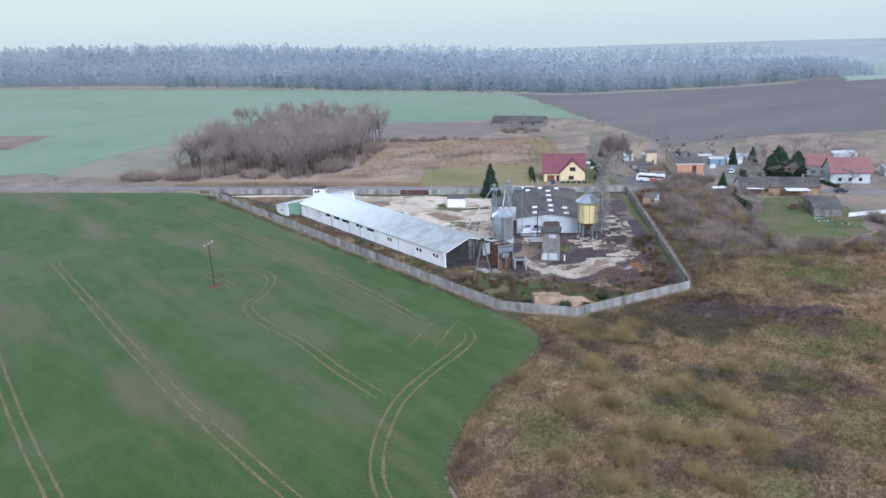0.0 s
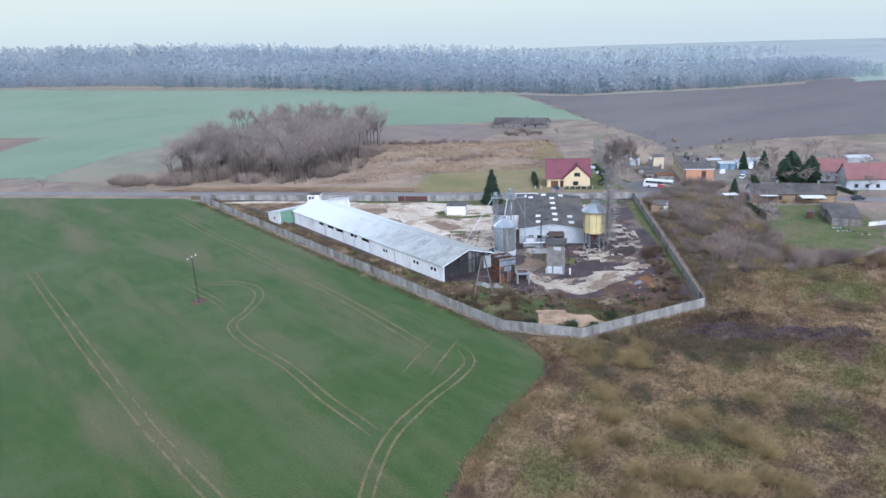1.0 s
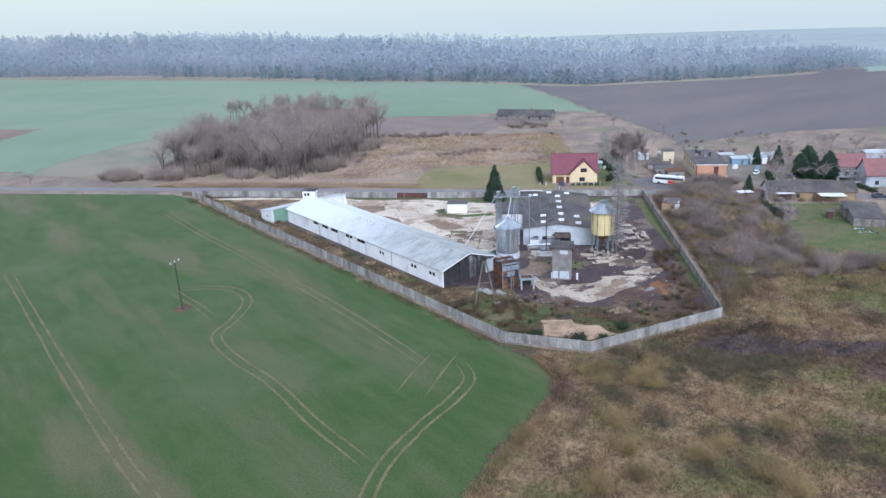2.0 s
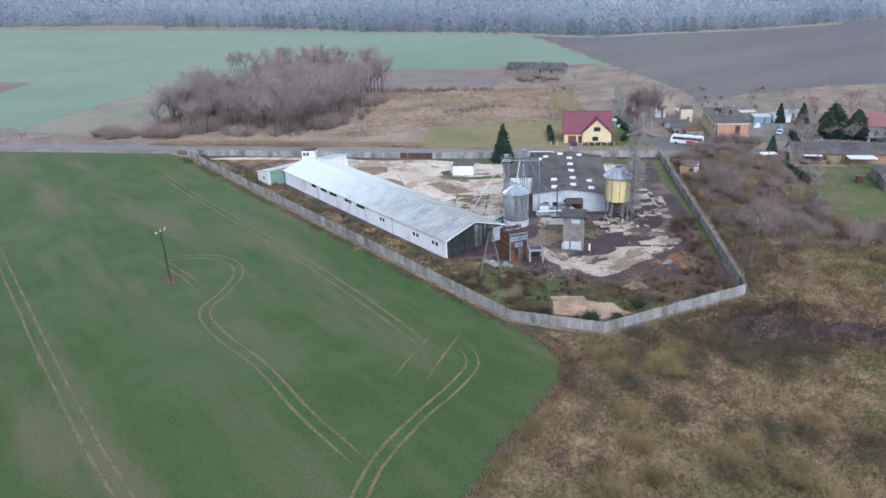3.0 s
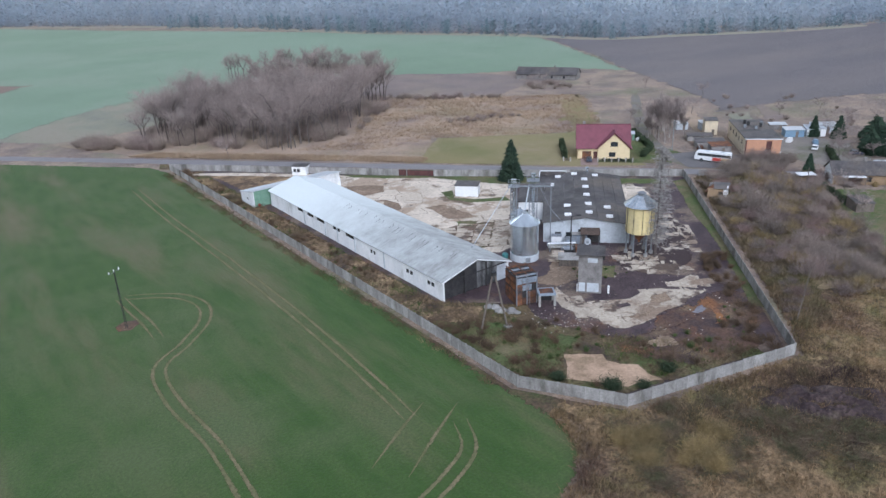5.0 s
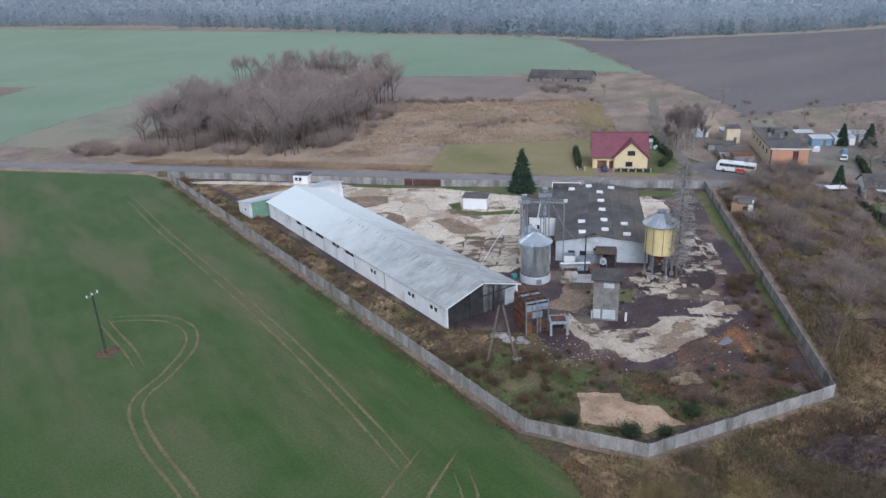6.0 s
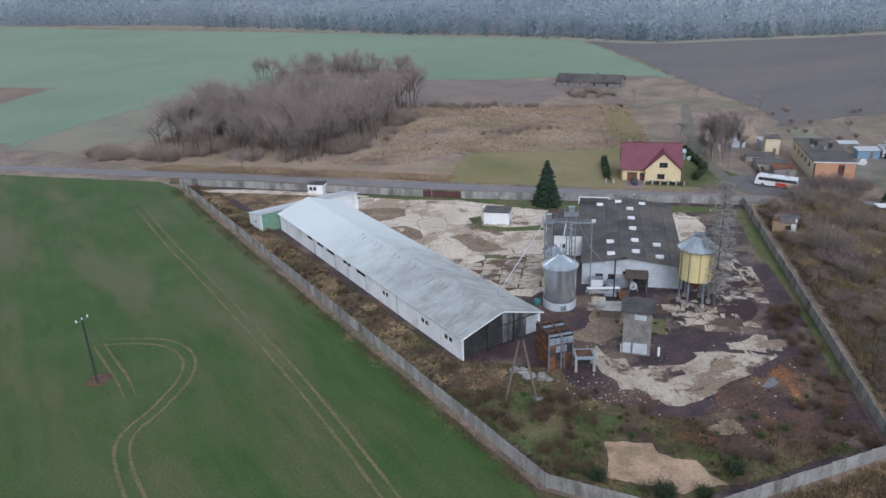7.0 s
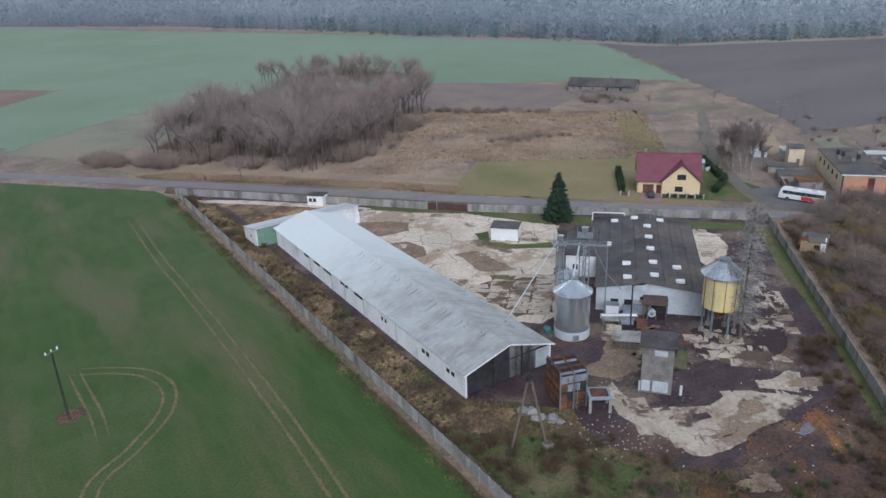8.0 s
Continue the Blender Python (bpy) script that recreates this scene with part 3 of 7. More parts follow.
def inside(pts, poly):
    """Which of the points (n x 2) lie inside the outline."""
    x, y = pts[:, 0], pts[:, 1]
    hit = np.zeros(len(pts), bool)
    for (x0, y0), (x1, y1) in zip(poly, [*poly[1:], poly[0]]):
        if y0 != y1:
            hit ^= ((y0 > y) != (y1 > y)) & (x < (x1 - x0) * (y - y0) / (y1 - y0) + x0)
    return hit


def scatter(poly, count, holes=()):
    a = np.array(poly)
    lo, hi = a.min(0), a.max(0)
    got = np.zeros((0, 2))
    while len(got) < count:
        p = lo + nrg.random((count * 2, 2)) * (hi - lo)
        ok = inside(p, poly)
        for h in holes:
            ok &= ~inside(p, h)
        got = np.vstack([got, p[ok]])
    return got[:count]


def stuff_mesh(name, verts, faces, material):
    me = bpy.data.meshes.new(name)
    me.from_pydata(verts.tolist(), [], faces.tolist())
    me.materials.append(material)
    return me


def tufts(name, spots, blades, tall, wide, spread, material, label, category, lean=0.6, clump=0.0, z=0.0):
    """Clumps of grass: each a handful of thin leaning blades."""
    if clump:
        keep = [noise.noise((x * clump, y * clump, 2)) > rng.uniform(-0.6, 0.15) for x, y in spots]
        spots = spots[np.array(keep)]
    n = len(spots)
    base = np.repeat(spots, blades, 0)
    k = len(base)
    size = np.repeat(nrg.uniform(0.6, 1.4, n), blades)
    ang = nrg.uniform(0, 2 * np.pi, k)
    off = nrg.normal(0, spread, (k, 2)) * size[:, None]
    h = tall * size * nrg.uniform(0.6, 1.2, k)
    w = wide * size
    c = base + off
    dx, dy = np.cos(ang), np.sin(ang)
    top = c + np.stack([-dy, dx], 1) * (h * nrg.uniform(-lean, lean, k))[:, None] + off * 0.8
    v = np.zeros((k, 3, 3))
    v[:, 0] = np.stack([c[:, 0] - dx * w, c[:, 1] - dy * w, np.full(k, z - 0.03)], 1)
    v[:, 1] = np.stack([c[:, 0] + dx * w, c[:, 1] + dy * w, np.full(k, z - 0.03)], 1)
    v[:, 2] = np.stack([top[:, 0], top[:, 1], z + h], 1)
    me = stuff_mesh(name, v.reshape(-1, 3), np.arange(3 * k).reshape(-1, 3), material)
    return tagged(new(name, me), label, category, kind="stuff")


# ---- plants ----
def bare_tree(seed, height, spread, bark, twigs, label, fine=5, category="tree", name="bare_tree", lift=0.22, group="", upright=0.55):
    """A leafless tree: tapered trunk and limbs, and a crown of thin twigs."""
    r = random.Random(seed)
    limbs, tips = [], []

    def grow(p, d, length, rad, level):
        steps = 3 if level < 2 else 2
        for i in range(steps):
            q = p + d * (length / steps)
            limbs.append((p, q, rad * (1 - 0.28 * i / steps), rad * (1 - 0.28 * (i + 1) / steps), level))
            p = q
            d = (d + Vector((r.gauss(0, 0.12), r.gauss(0, 0.12), 0.05))).normalized()
            if level < 3 and (level > 0 or i > 0 or lift < 0.1):
                for _ in range(2 if level else r.choice((2, 3))):
                    a = r.uniform(0, 2 * math.pi)
                    out = (Vector((math.cos(a), math.sin(a), 0)) * spread + d * upright + Vector((0, 0, 0.15))).normalized()
                    grow(q, out, length * r.uniform(0.5, 0.72), rad * 0.5, level + 1)
        tips.append((p, d, length, level))

    grow(Vector((0, 0, -0.2)), Vector((r.gauss(0, 0.04), r.gauss(0, 0.04), 1)).normalized(), height * 0.62, height * 0.013, 0)
    top = max(q.z for _, q, *_ in limbs)
    k = height * 0.95 / top
    ob = thing(name, label, category, group=group)
    bm = bmesh.new()
    for p, q, r0, r1, level in limbs:
        if level < 2:
            beam(bm, p * k, q * k, r0, 5 if level == 0 else 4, r1, cap=False)
    part("trunk", bm, bark, ob)
    v = []
    for p, q, r0, r1, level in limbs:
        if level >= 2:
            for _ in range(2 if level == 2 else 1):
                side = Vector((r.gauss(0, 1), r.gauss(0, 1), r.gauss(0, 1))).normalized() * max(r0, 0.02)
                v += [p * k - side, p * k + side, q * k]
        if level >= 1:
            for _ in range(fine if level > 1 else 3):
                s = p.lerp(q, r.random()) * k
                d = ((q - p).normalized() * 0.5 + Vector((r.gauss(0, 0.6), r.gauss(0, 0.6), r.gauss(0.35, 0.4)))).normalized()
                e = s + d * height * r.uniform(0.05, 0.12)
                side = Vector((r.gauss(0, 1), r.gauss(0, 1), r.gauss(0, 1))).normalized() * 0.022
                v += [s - side, s + side, e]
    v = np.array([tuple(c) for c in v])
    c = new("crown", stuff_mesh("crown", v, np.arange(len(v)).reshape(-1, 3), twigs))
    c.parent = ob
    return ob


def shrub(seed, height, width, twigs, label, stems=150, wide=0.02, name="shrub", group=""):
    r = random.Random(seed)
    v = []
    for _ in range(stems):
        a = r.uniform(0, 2 * math.pi)
        p = Vector((math.cos(a), math.sin(a), 0)) * r.uniform(0, 0.28) * width
        d = Vector((p.x * r.uniform(1, 3.2) + r.gauss(0, 0.2) * width, p.y * r.uniform(1, 3.2) + r.gauss(0, 0.2) * width, height * r.uniform(0.55, 1.05)))
        q = p + d * 0.55
        side = Vector((r.gauss(0, 1), r.gauss(0, 1), 0)).normalized() * wide * 1.4
        v += [p - side - Vector((0, 0, 0.05)), p + side - Vector((0, 0, 0.05)), p + d]
        for _ in range(4):
            s = p.lerp(p + d, r.uniform(0.25, 0.9))
            e = s + Vector((r.gauss(0, 0.35) * width * 0.5, r.gauss(0, 0.35) * width * 0.5, r.uniform(0.05, 0.35) * height))
            side = Vector((r.gauss(0, 1), r.gauss(0, 1), r.gauss(0, 1))).normalized() * wide
            v += [s - side, s + side, e]
    v = np.array([tuple(c) for c in v])
    return tagged(new(name, stuff_mesh(name, v, np.arange(len(v)).reshape(-1, 3), twigs)), label, "shrub", group)


def conifer(seed, height, width, needles, label, name="spruce_tree", gaps=0.1, sprays=26, group="", category="tree", rounded=False):
    """A spruce: trunk, and tiers of drooping sprays of needles."""
    r = random.Random(seed)
    ob = thing(name, label, category, group=group)
    bm = bmesh.new()
    beam(bm, (0, 0, -0.2), (0, 0, height * 0.97), height * 0.016, 6, 0.03)
    part("trunk", bm, BARK, ob)
    v = []
    tiers = int(height * 2.2)
    for i in range(tiers):
        f = i / tiers
        z = height * (0.05 + 0.93 * f)
        reach = width * 0.5 * (math.sin(math.pi * (0.18 + 0.8 * f)) if rounded else (1 - f) ** 0.75 * (1 + 0.14 * math.sin(3.1 * i))) + 0.12
        for _ in range(max(5, int(sprays * (1 - f * 0.75)))):
            if r.random() < gaps:
                continue
            a = r.uniform(0, 2 * math.pi)
            o = Vector((math.cos(a), math.sin(a), 0))
            t = Vector((-o.y, o.x, 0))
            l = reach * r.uniform(0.7, 1.12)
            tip = o * l + Vector((0, 0, z - 0.22 * l + r.gauss(0, 0.3)))
            root = Vector((0, 0, z + 0.1 * l + r.uniform(-0.45, 0.45) * min(1, 2.5 * (1 - f))))
            mid = root.lerp(tip, 0.55)
            w = 0.16 * l + 0.10
            droop = Vector((0, 0, -0.15 * l - 0.12))
            v += [root, mid + t * w + droop, tip, root, tip, mid - t * w + droop]
            for _ in range(3):
                s = root.lerp(tip, r.uniform(0.4, 1.0))
                e = s + o * r.uniform(0, 0.4) + t * r.gauss(0, 0.35) + Vector((0, 0, -r.uniform(0.1, 0.5)))
                v += [s - t * 0.13, s + t * 0.13, e]
    v = np.array([tuple(c) for c in v])
    c = new("crown", stuff_mesh("crown", v, np.arange(len(v)).reshape(-1, 3), needles))
    c.parent = ob
    return ob


def place(models, spots, lo=0.8, hi=1.2):
    """Copies of the models at the spots, turned and sized at random; the models themselves take the first spots."""
    for i, (x, y) in enumerate(spots):
        m = pose(x, y, 0, 0, 0, rng.uniform(0, 360)) @ Matrix.Scale(rng.uniform(lo, hi), 4)
        if i < len(models):
            models[i].matrix_world = m
        else:
            one = models[i % len(models)]
            copy_thing(one, m @ Matrix.Scale(1 / one.scale.x, 4))

# ---- ground ----
NW, SA, SB, FE, NE = (103.8, 271.9), (101.6, 104.7), (109.9, 90.8), (140.5, 82.7), (211.1, 152.4)


def along(n, e):
    """A place by its distance across the road's direction and along it."""
    return (0.766 * n - 0.643 * e, 0.643 * n + 0.766 * e)


bm = bmesh.new()
bmesh.ops.create_circle(bm, cap_ends=True, segments=64, radius=4800)
ground = part("ground", bm, HEATH)
ground.location = (100, 200, -0.06)
tagged(ground, "rough ground of dry tan grass reaching the misty horizon", "ground", kind="structure")

sheet("crop_field", [(101.2, 93), (98, 87.6), (93.2, 84.2), (86.5, 82), (75, 78.6), (66, 74.2), (58.6, 69.8), (54.8, 65.8), (51.8, 60.4), (45, 40), (34, 10), (20, -60), (-250, -60), (-250, 640), along(257.5, 330), along(257.5, 150), (103.0, 270.8), (102.7, 235), (102.0, 180), (101.1, 112), (100.8, 104), (101.4, 98)],
      -0.008, CROP, "green winter crop in a wide flat field with wheel tracks", "field", fade=2.6, jitter=0.8)
sheet("reed_meadow", [along(268, 170), along(268, 120), along(268, 36), (190, 241), (226, 214), (242, 207), (264, 230), (292, 262), (262, 289), (222, 333), (205, 332), (165, 300), (140, 300), (118, 310), (92, 335), (80, 345)],
      -0.02, REED, "tan and reddish dry reed meadow", "meadow", fade=5, jitter=3)
sheet("mown_lawn", [(165, 220), (191, 243), (227, 216), (240, 206), (222, 180), (213, 166), (200, 178)], 0.0, LAWN, "short yellowish-green mown grass", "lawn", fade=1.5, jitter=0.5)
sheet("lane_grass", [(228, 214), (242, 207), (264, 229), (286, 256), (290, 264), (268, 258), (248, 238)], 0.006, LAWN, "rough olive grass beside the lane", "grass", fade=10, jitter=5)
sheet("garden_lawn", [(209, 186), (224, 200), (238, 188), (233, 168), (220, 162), (204, 181)], 0.02, GREEN, "green lawn round the cream house", "lawn", fade=1, jitter=0.5)
sheet("fallow_strip", [(205, 322), (222, 331), (262, 287), (296, 300), (312, 326), (300, 366), (268, 402), (225, 412), (200, 360)], 0.0, FALLOW, "brown strip of fallow soil", "field", fade=6, jitter=3)
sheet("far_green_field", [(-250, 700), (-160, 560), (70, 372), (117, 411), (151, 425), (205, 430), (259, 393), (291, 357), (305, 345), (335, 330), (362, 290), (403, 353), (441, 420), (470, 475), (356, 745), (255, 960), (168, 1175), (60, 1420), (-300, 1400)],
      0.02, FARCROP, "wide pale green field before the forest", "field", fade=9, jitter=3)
sheet("bare_patch", [(-60, 520), (71, 486), (108, 533), (78, 572), (-60, 610)], 0.05, mat("bare_field_soil", (0.25, 0.185, 0.15), (0.20, 0.15, 0.125), 0.04, 0.95, 0.4, fine=0.8, edge=0.25, contrast=0.15), "bare brownish patch in the green field", "field", fade=9, jitter=3)
sheet("field_margin", [(54, 376), (80, 345), (98, 338), (128, 350), (165, 368), (205, 400), (207, 446), (148, 440), (111, 424), (70, 386)], 0.01, MARGIN, "brownish margin of dead grass beside the wood", "field", fade=6, jitter=1.5)
sheet("ploughed_field", [(294, 195), (315, 221), (334, 253), (357, 293), (398, 356), (436, 423), (466, 474), (575, 345), (655, 303), (900, 180), (1300, 60), (1100, -260), (640, -20), (420, 120), (362, 168)],
      0.03, PLOUGH, "dark brown ploughed field", "field", fade=9, jitter=1.5)
sheet("garden_plot", [(315, 192.7), (321, 191), (304.8, 171.3), (292.4, 168), (293, 175.4)], 0.05, FALLOW, "tan dug-over garden plot at the village edge", "field", fade=3, jitter=1)
sheet("garden_plot", [(293.3, 192.1), (302.9, 186.4), (290.1, 174.4), (279.2, 179.3)], 0.045, MARGIN, "greenish garden plot at the village edge", "field", fade=3, jitter=1)
sheet("garden_plot", [(281, 205), (291.7, 203), (269.6, 180), (255.4, 173.6), (259.6, 182.9)], 0.04, REED, "tan dry garden plot beside the lane", "field", fade=3, jitter=1)
ribbon("forest_margin", [(60, 1400), (168, 1180), (285, 985), (365, 780), (396, 640), (438, 535), (460, 470), (474, 405), (526, 366), (590, 320), (650, 294)], 20, 0.07, mat("pale_forest_margin", (0.29, 0.27, 0.205), (0.24, 0.235, 0.18), 0.01, 0.95, 0.3, fine=0.3, edge=0.06, contrast=0.15, patch=(0.30, 0.25, 0.20), pscale=0.01, pat=0.55), "pale strip of dead grass along the forest", "grass", core=0.3)
sheet("verge", [along(254.5, 146), along(261, 150), along(261, -2), along(259, -4)], -0.015, WEED, "grassy verge between the fence and the road", "verge", fade=0.8, jitter=0.4)
ribbon("road", [along(264, 420), along(264, 300), along(264, 180), along(264, 90), along(264, 20), along(264.5, -10), (232, 134), (252, 106), (268, 84), (330, 20)], 5.8, 0.03, ASPHALT, "worn grey asphalt country road", "road", core=0.42)
ribbon("lane", [(220, 158), (229, 171.5), (244, 190), (265, 210), (290, 231), (306, 244)], 4.6, 0.035, mat("lane_gravel", (0.17, 0.155, 0.14), (0.2, 0.18, 0.15), 0.2, 0.9, 0.4, fine=2, edge=0.4, patch=(0.15, 0.135, 0.09), pscale=0.1), "narrow greyish gravel lane leading to the fields", "lane", core=0.35)
sheet("bus_forecourt", [(219, 157), (228, 171), (238, 166), (244, 150), (236, 140), (226, 146)], 0.045, mat("dark_asphalt", (0.115, 0.108, 0.108), (0.145, 0.135, 0.132), 0.2, 0.8, 0.4, fine=3.0, edge=1.0, contrast=0.2, spec=0.5), "dark worn asphalt forecourt", "forecourt", fade=1.5)
sheet("garden_grass", [(229, 119), (248, 97), (236, 84), (215, 70), (196, 74), (187, 84), (199, 98), (214, 112)], 0.0, GREEN, "green grass of a back garden", "lawn", fade=3, jitter=2)

# ---- yard ----
yard = sheet("yard", [(104.0, 270.5), (102.2, 105), (110.2, 91.5), (140.3, 83.6), (212, 150.6)], 0.0, MUD, "dark muddy cinder yard inside the concrete fence", "yard", fade=0.3)
sheet("trodden_mud", [(127, 132), (134, 131), (139, 135), (147, 136), (151, 132), (143, 128), (136, 124), (131, 125)], 0.016, BROWNSOIL, "lighter brown trodden mud of the yard", "soil", fade=1.8, step=2, jitter=1.2)
sheet("yard_weeds_west", [(103, 268), (110.8, 262), (110.6, 136), (122, 124), (120, 116), (123, 108), (130, 99), (138, 92), (138, 85.4), (111, 92.6), (103, 105)], 0.02, WEED, "strip of weeds and dead grass along the fence", "weeds", fade=1.5, jitter=0.8)
sheet("yard_dead_grass", [(103, 268), (110.6, 262), (110.4, 134), (116, 128), (110, 124), (103, 132)], 0.026, DEADGRASS, "strip of tan and brown dead grass between fence and barn", "weeds", fade=1.5, jitter=0.8)
sheet("north_dead_grass", [(105, 266), (109, 260), (111.5, 240), (110.8, 226), (128, 224.5), (135, 229), (122, 245), (112, 258)], 0.023, DEADGRASS, "tan and brown dead grass behind the barn", "weeds", fade=2, jitter=1)
sheet("brown_weeds", [(120, 104), (121.5, 98), (126, 90), (140, 86.5), (153, 99), (158, 104), (148, 103), (138, 101), (128, 104)], 0.03, RUSTSOIL, "reddish-brown dead weeds by the fence corner", "weeds", fade=1.8, jitter=1)
sheet("fence_foot", [(98.4, 270), (102.6, 270), (101.4, 180), (100.9, 105), (109.2, 90.4), (104, 89.5), (97.6, 99), (97.4, 112), (97.6, 180)], -0.012, FOOTSOIL, "brown strip of bare soil at the fence foot", "soil", fade=0.6, jitter=0.4)
sheet("yard_grass_east", [(205, 152), (210.8, 150.2), (152, 93.6), (151, 96.5), (161.4, 106.4), (171.2, 115.8), (178.6, 123.7), (187.4, 134.7), (195.3, 141.9)], 0.034, GREEN, "green grass strip along the fence", "grass", fade=0.9, jitter=0.4)
sheet("yard_grass_north", [(135, 233), (158, 208), (182, 181), (206, 154), (203, 150), (176, 176), (152, 203), (137, 222)], 0.02, GREEN, "green grass along the roadside fence", "grass", fade=1.2, jitter=0.6)
sheet("grass_patch", [(138, 126), (143, 130), (148, 124), (143, 119.5)], 0.025, GREEN, "patch of green grass beside the brick tower", "grass", fade=1.2, jitter=0.4)
sheet("sand_patch", [(113.7, 106.7), (115.8, 105.4), (118.4, 102.9), (117.6, 100.6), (118.9, 98.6), (120.5, 97.0), (119.1, 93.8), (119.2, 91.3), (115.2, 92.9), (113.0, 93.3), (111.9, 95.8), (108.7, 101.3)], 0.044, SAND, "patch of bare tan sand by the fence", "sand", fade=0.6, step=1.5, jitter=1.0)
sheet("rusty_patch", [(125, 101), (136, 107), (152, 104.5), (157, 100), (147, 91), (133, 90)], 0.012, RUSTSOIL, "rust-brown stained soil", "soil", fade=3.5, jitter=2)
sheet("rusty_streak", [(146.9, 102.6), (146.4, 98.2), (142.9, 95.4), (139.8, 96.6), (143, 99)], 0.036, mat("orange_rust_soil", (0.27, 0.125, 0.05), (0.17, 0.085, 0.05), 0.3, 0.9, 0.6, fine=2.0, edge=0.5, contrast=0.4), "orange rust-stained streak of soil", "soil", fade=1.6, step=1.5, jitter=1.4)
sheet("cinder_puddle", [(143.6, 103.2), (145.4, 101.8), (144.5, 100.3), (141.3, 100.4), (140.6, 102.2)], 0.038, mat("wet_blue_cinder", (0.17, 0.165, 0.19), (0.11, 0.10, 0.115), 0.4, 0.35, 0.3, fine=2.0, edge=0.6, contrast=0.3, spec=0.6), "wet grey-blue cinder puddle in the yard", "puddle", fade=1.2, step=1.5, jitter=1.2)
sheet("tan_soil", [(130.7, 101.7), (133.1, 98.6), (130.8, 96.0), (126.1, 97.5), (123.5, 100.8)], 0.04, BROWNSOIL, "lighter tan trodden soil among the weeds", "soil", fade=2.5, step=2, jitter=1.6)
sheet("green_weeds", [(103.5, 128), (111, 126), (118, 116), (120, 108), (113, 106), (106, 101), (103, 108)], 0.028, GREEN, "fresh green weeds and moss by the fence", "weeds", fade=2.0, step=4)
sheet("yard_concrete", [(129, 216), (140, 224), (160, 203), (172, 181), (163, 171), (150, 158), (146, 147), (135, 145), (129, 150)], 0.03, SCREED, "broken pale concrete paving of the yard", "paving", fade=2.0, jitter=1.2)
sheet("yard_concrete_north", [(184, 155), (192.3, 161.6), (195.6, 153.2), (192, 148.4), (186, 144), (178, 143.5), (179, 149.5)], 0.026, SCREED, "pale broken concrete paving beside the hall", "paving", fade=1.4, jitter=1)
sheet("yard_concrete_east", [(178.6, 138.2), (182, 134), (174.4, 123.3), (167, 118.2), (157.5, 112.8), (152.6, 113.6), (148.6, 117.5), (146.4, 121.4), (150, 128), (158, 129.5), (166, 130)], 0.026, SCREEDOLD, "crumbled pale concrete paving in dark mud", "paving", fade=2.0, jitter=1.2)
sheet("concrete_drive", [(128.4, 127.8), (126.7, 122.8), (125.5, 118.9), (125.7, 115.4), (125.8, 113.0), (126.9, 109.9), (126.5, 107.9), (126.6, 106.7), (128.0, 105.6), (130.3, 104.7), (134.7, 104.4), (138.6, 104.6), (142.7, 104.7), (147.0, 104.8), (151.5, 104.8), (149.4, 107.2), (146.8, 110.1), (145.2, 111.7), (142.5, 113.6), (137.7, 112.9), (135.6, 114.3), (131.5, 116.1), (129.9, 116.7), (130.0, 119.9), (131.2, 123.2), (131.9, 126.1), (130.1, 128.0)], 0.042, DRIVE, "curved drive of cracked pale concrete", "paving", fade=0.7, step=1.5, jitter=0.8)
sheet("mud_stain", [(133.7, 112.7), (136.2, 111.6), (135.6, 110.2), (132.1, 111.3)], 0.05, MUD, "dark mud lying on the concrete drive", "soil", fade=0.5, step=1, jitter=0.7)
sheet("mud_stain", [(141.9, 111.5), (145.1, 109.8), (142.6, 107.3), (139.4, 107.3), (138.6, 109.2)], 0.05, BROWNSOIL, "brown mud lying on the concrete drive", "soil", fade=1.0, step=1, jitter=1)
sheet("mud_stain", [(131, 108.8), (134.5, 107.6), (138.5, 106.6), (135.5, 105.8), (131, 106.8)], 0.05, BROWNSOIL, "brown mud lying on the concrete drive", "soil", fade=0.8, step=1, jitter=1)
sheet("concrete_patch", [(148.3, 112.9), (151.4, 111.2), (154.5, 111.6), (154.0, 109.2), (157.2, 107.3), (154.5, 105.5), (151.5, 106.8), (150.4, 106.5), (148.4, 109.3), (146.7, 110.9)], 0.046, DRIVE, "patch of pale cracked concrete in dark mud", "paving", fade=0.5, step=1.5, jitter=0.8)
sheet("slab_bed", [(133, 150), (140, 147), (151.5, 160.5), (144, 166), (133, 167)], 0.052, mat("dark_slab_bed", (0.17, 0.12, 0.085), (0.10, 0.07, 0.052), 0.3, 0.95, 0.6, fine=2.0, edge=0.5, contrast=0.4, patch=(0.11, 0.12, 0.05), pscale=0.15, pat=0.6), "dark brown soil between old paving slabs", "soil", fade=1.5, step=2, jitter=1.0)
SOIL = "low brown patch of bare soil on the paving"
sheet("soil_patch", [(141, 182.8), (146.1, 182.4), (147.4, 181), (147.3, 174.7), (146.7, 166.6), (142.5, 168.5), (139.8, 170.7), (140.1, 175.1)], 0.05, BROWNSOIL, SOIL, "soil", fade=1.4, step=2, jitter=1.2)
sheet("soil_patch", [(135.3, 214.9), (141, 210.6), (144.8, 206.4), (141.6, 201.2), (137.3, 201.3), (131, 203.5), (130, 212)], 0.05, BROWNSOIL, SOIL, "soil", fade=1.0, step=2, jitter=0.8)
sheet("soil_patch", [(131, 198.5), (138, 195.9), (138.8, 189.8), (136.4, 185.3), (131, 184.4)], 0.05, BROWNSOIL, SOIL, "soil", fade=1.0, step=2, jitter=0.8)
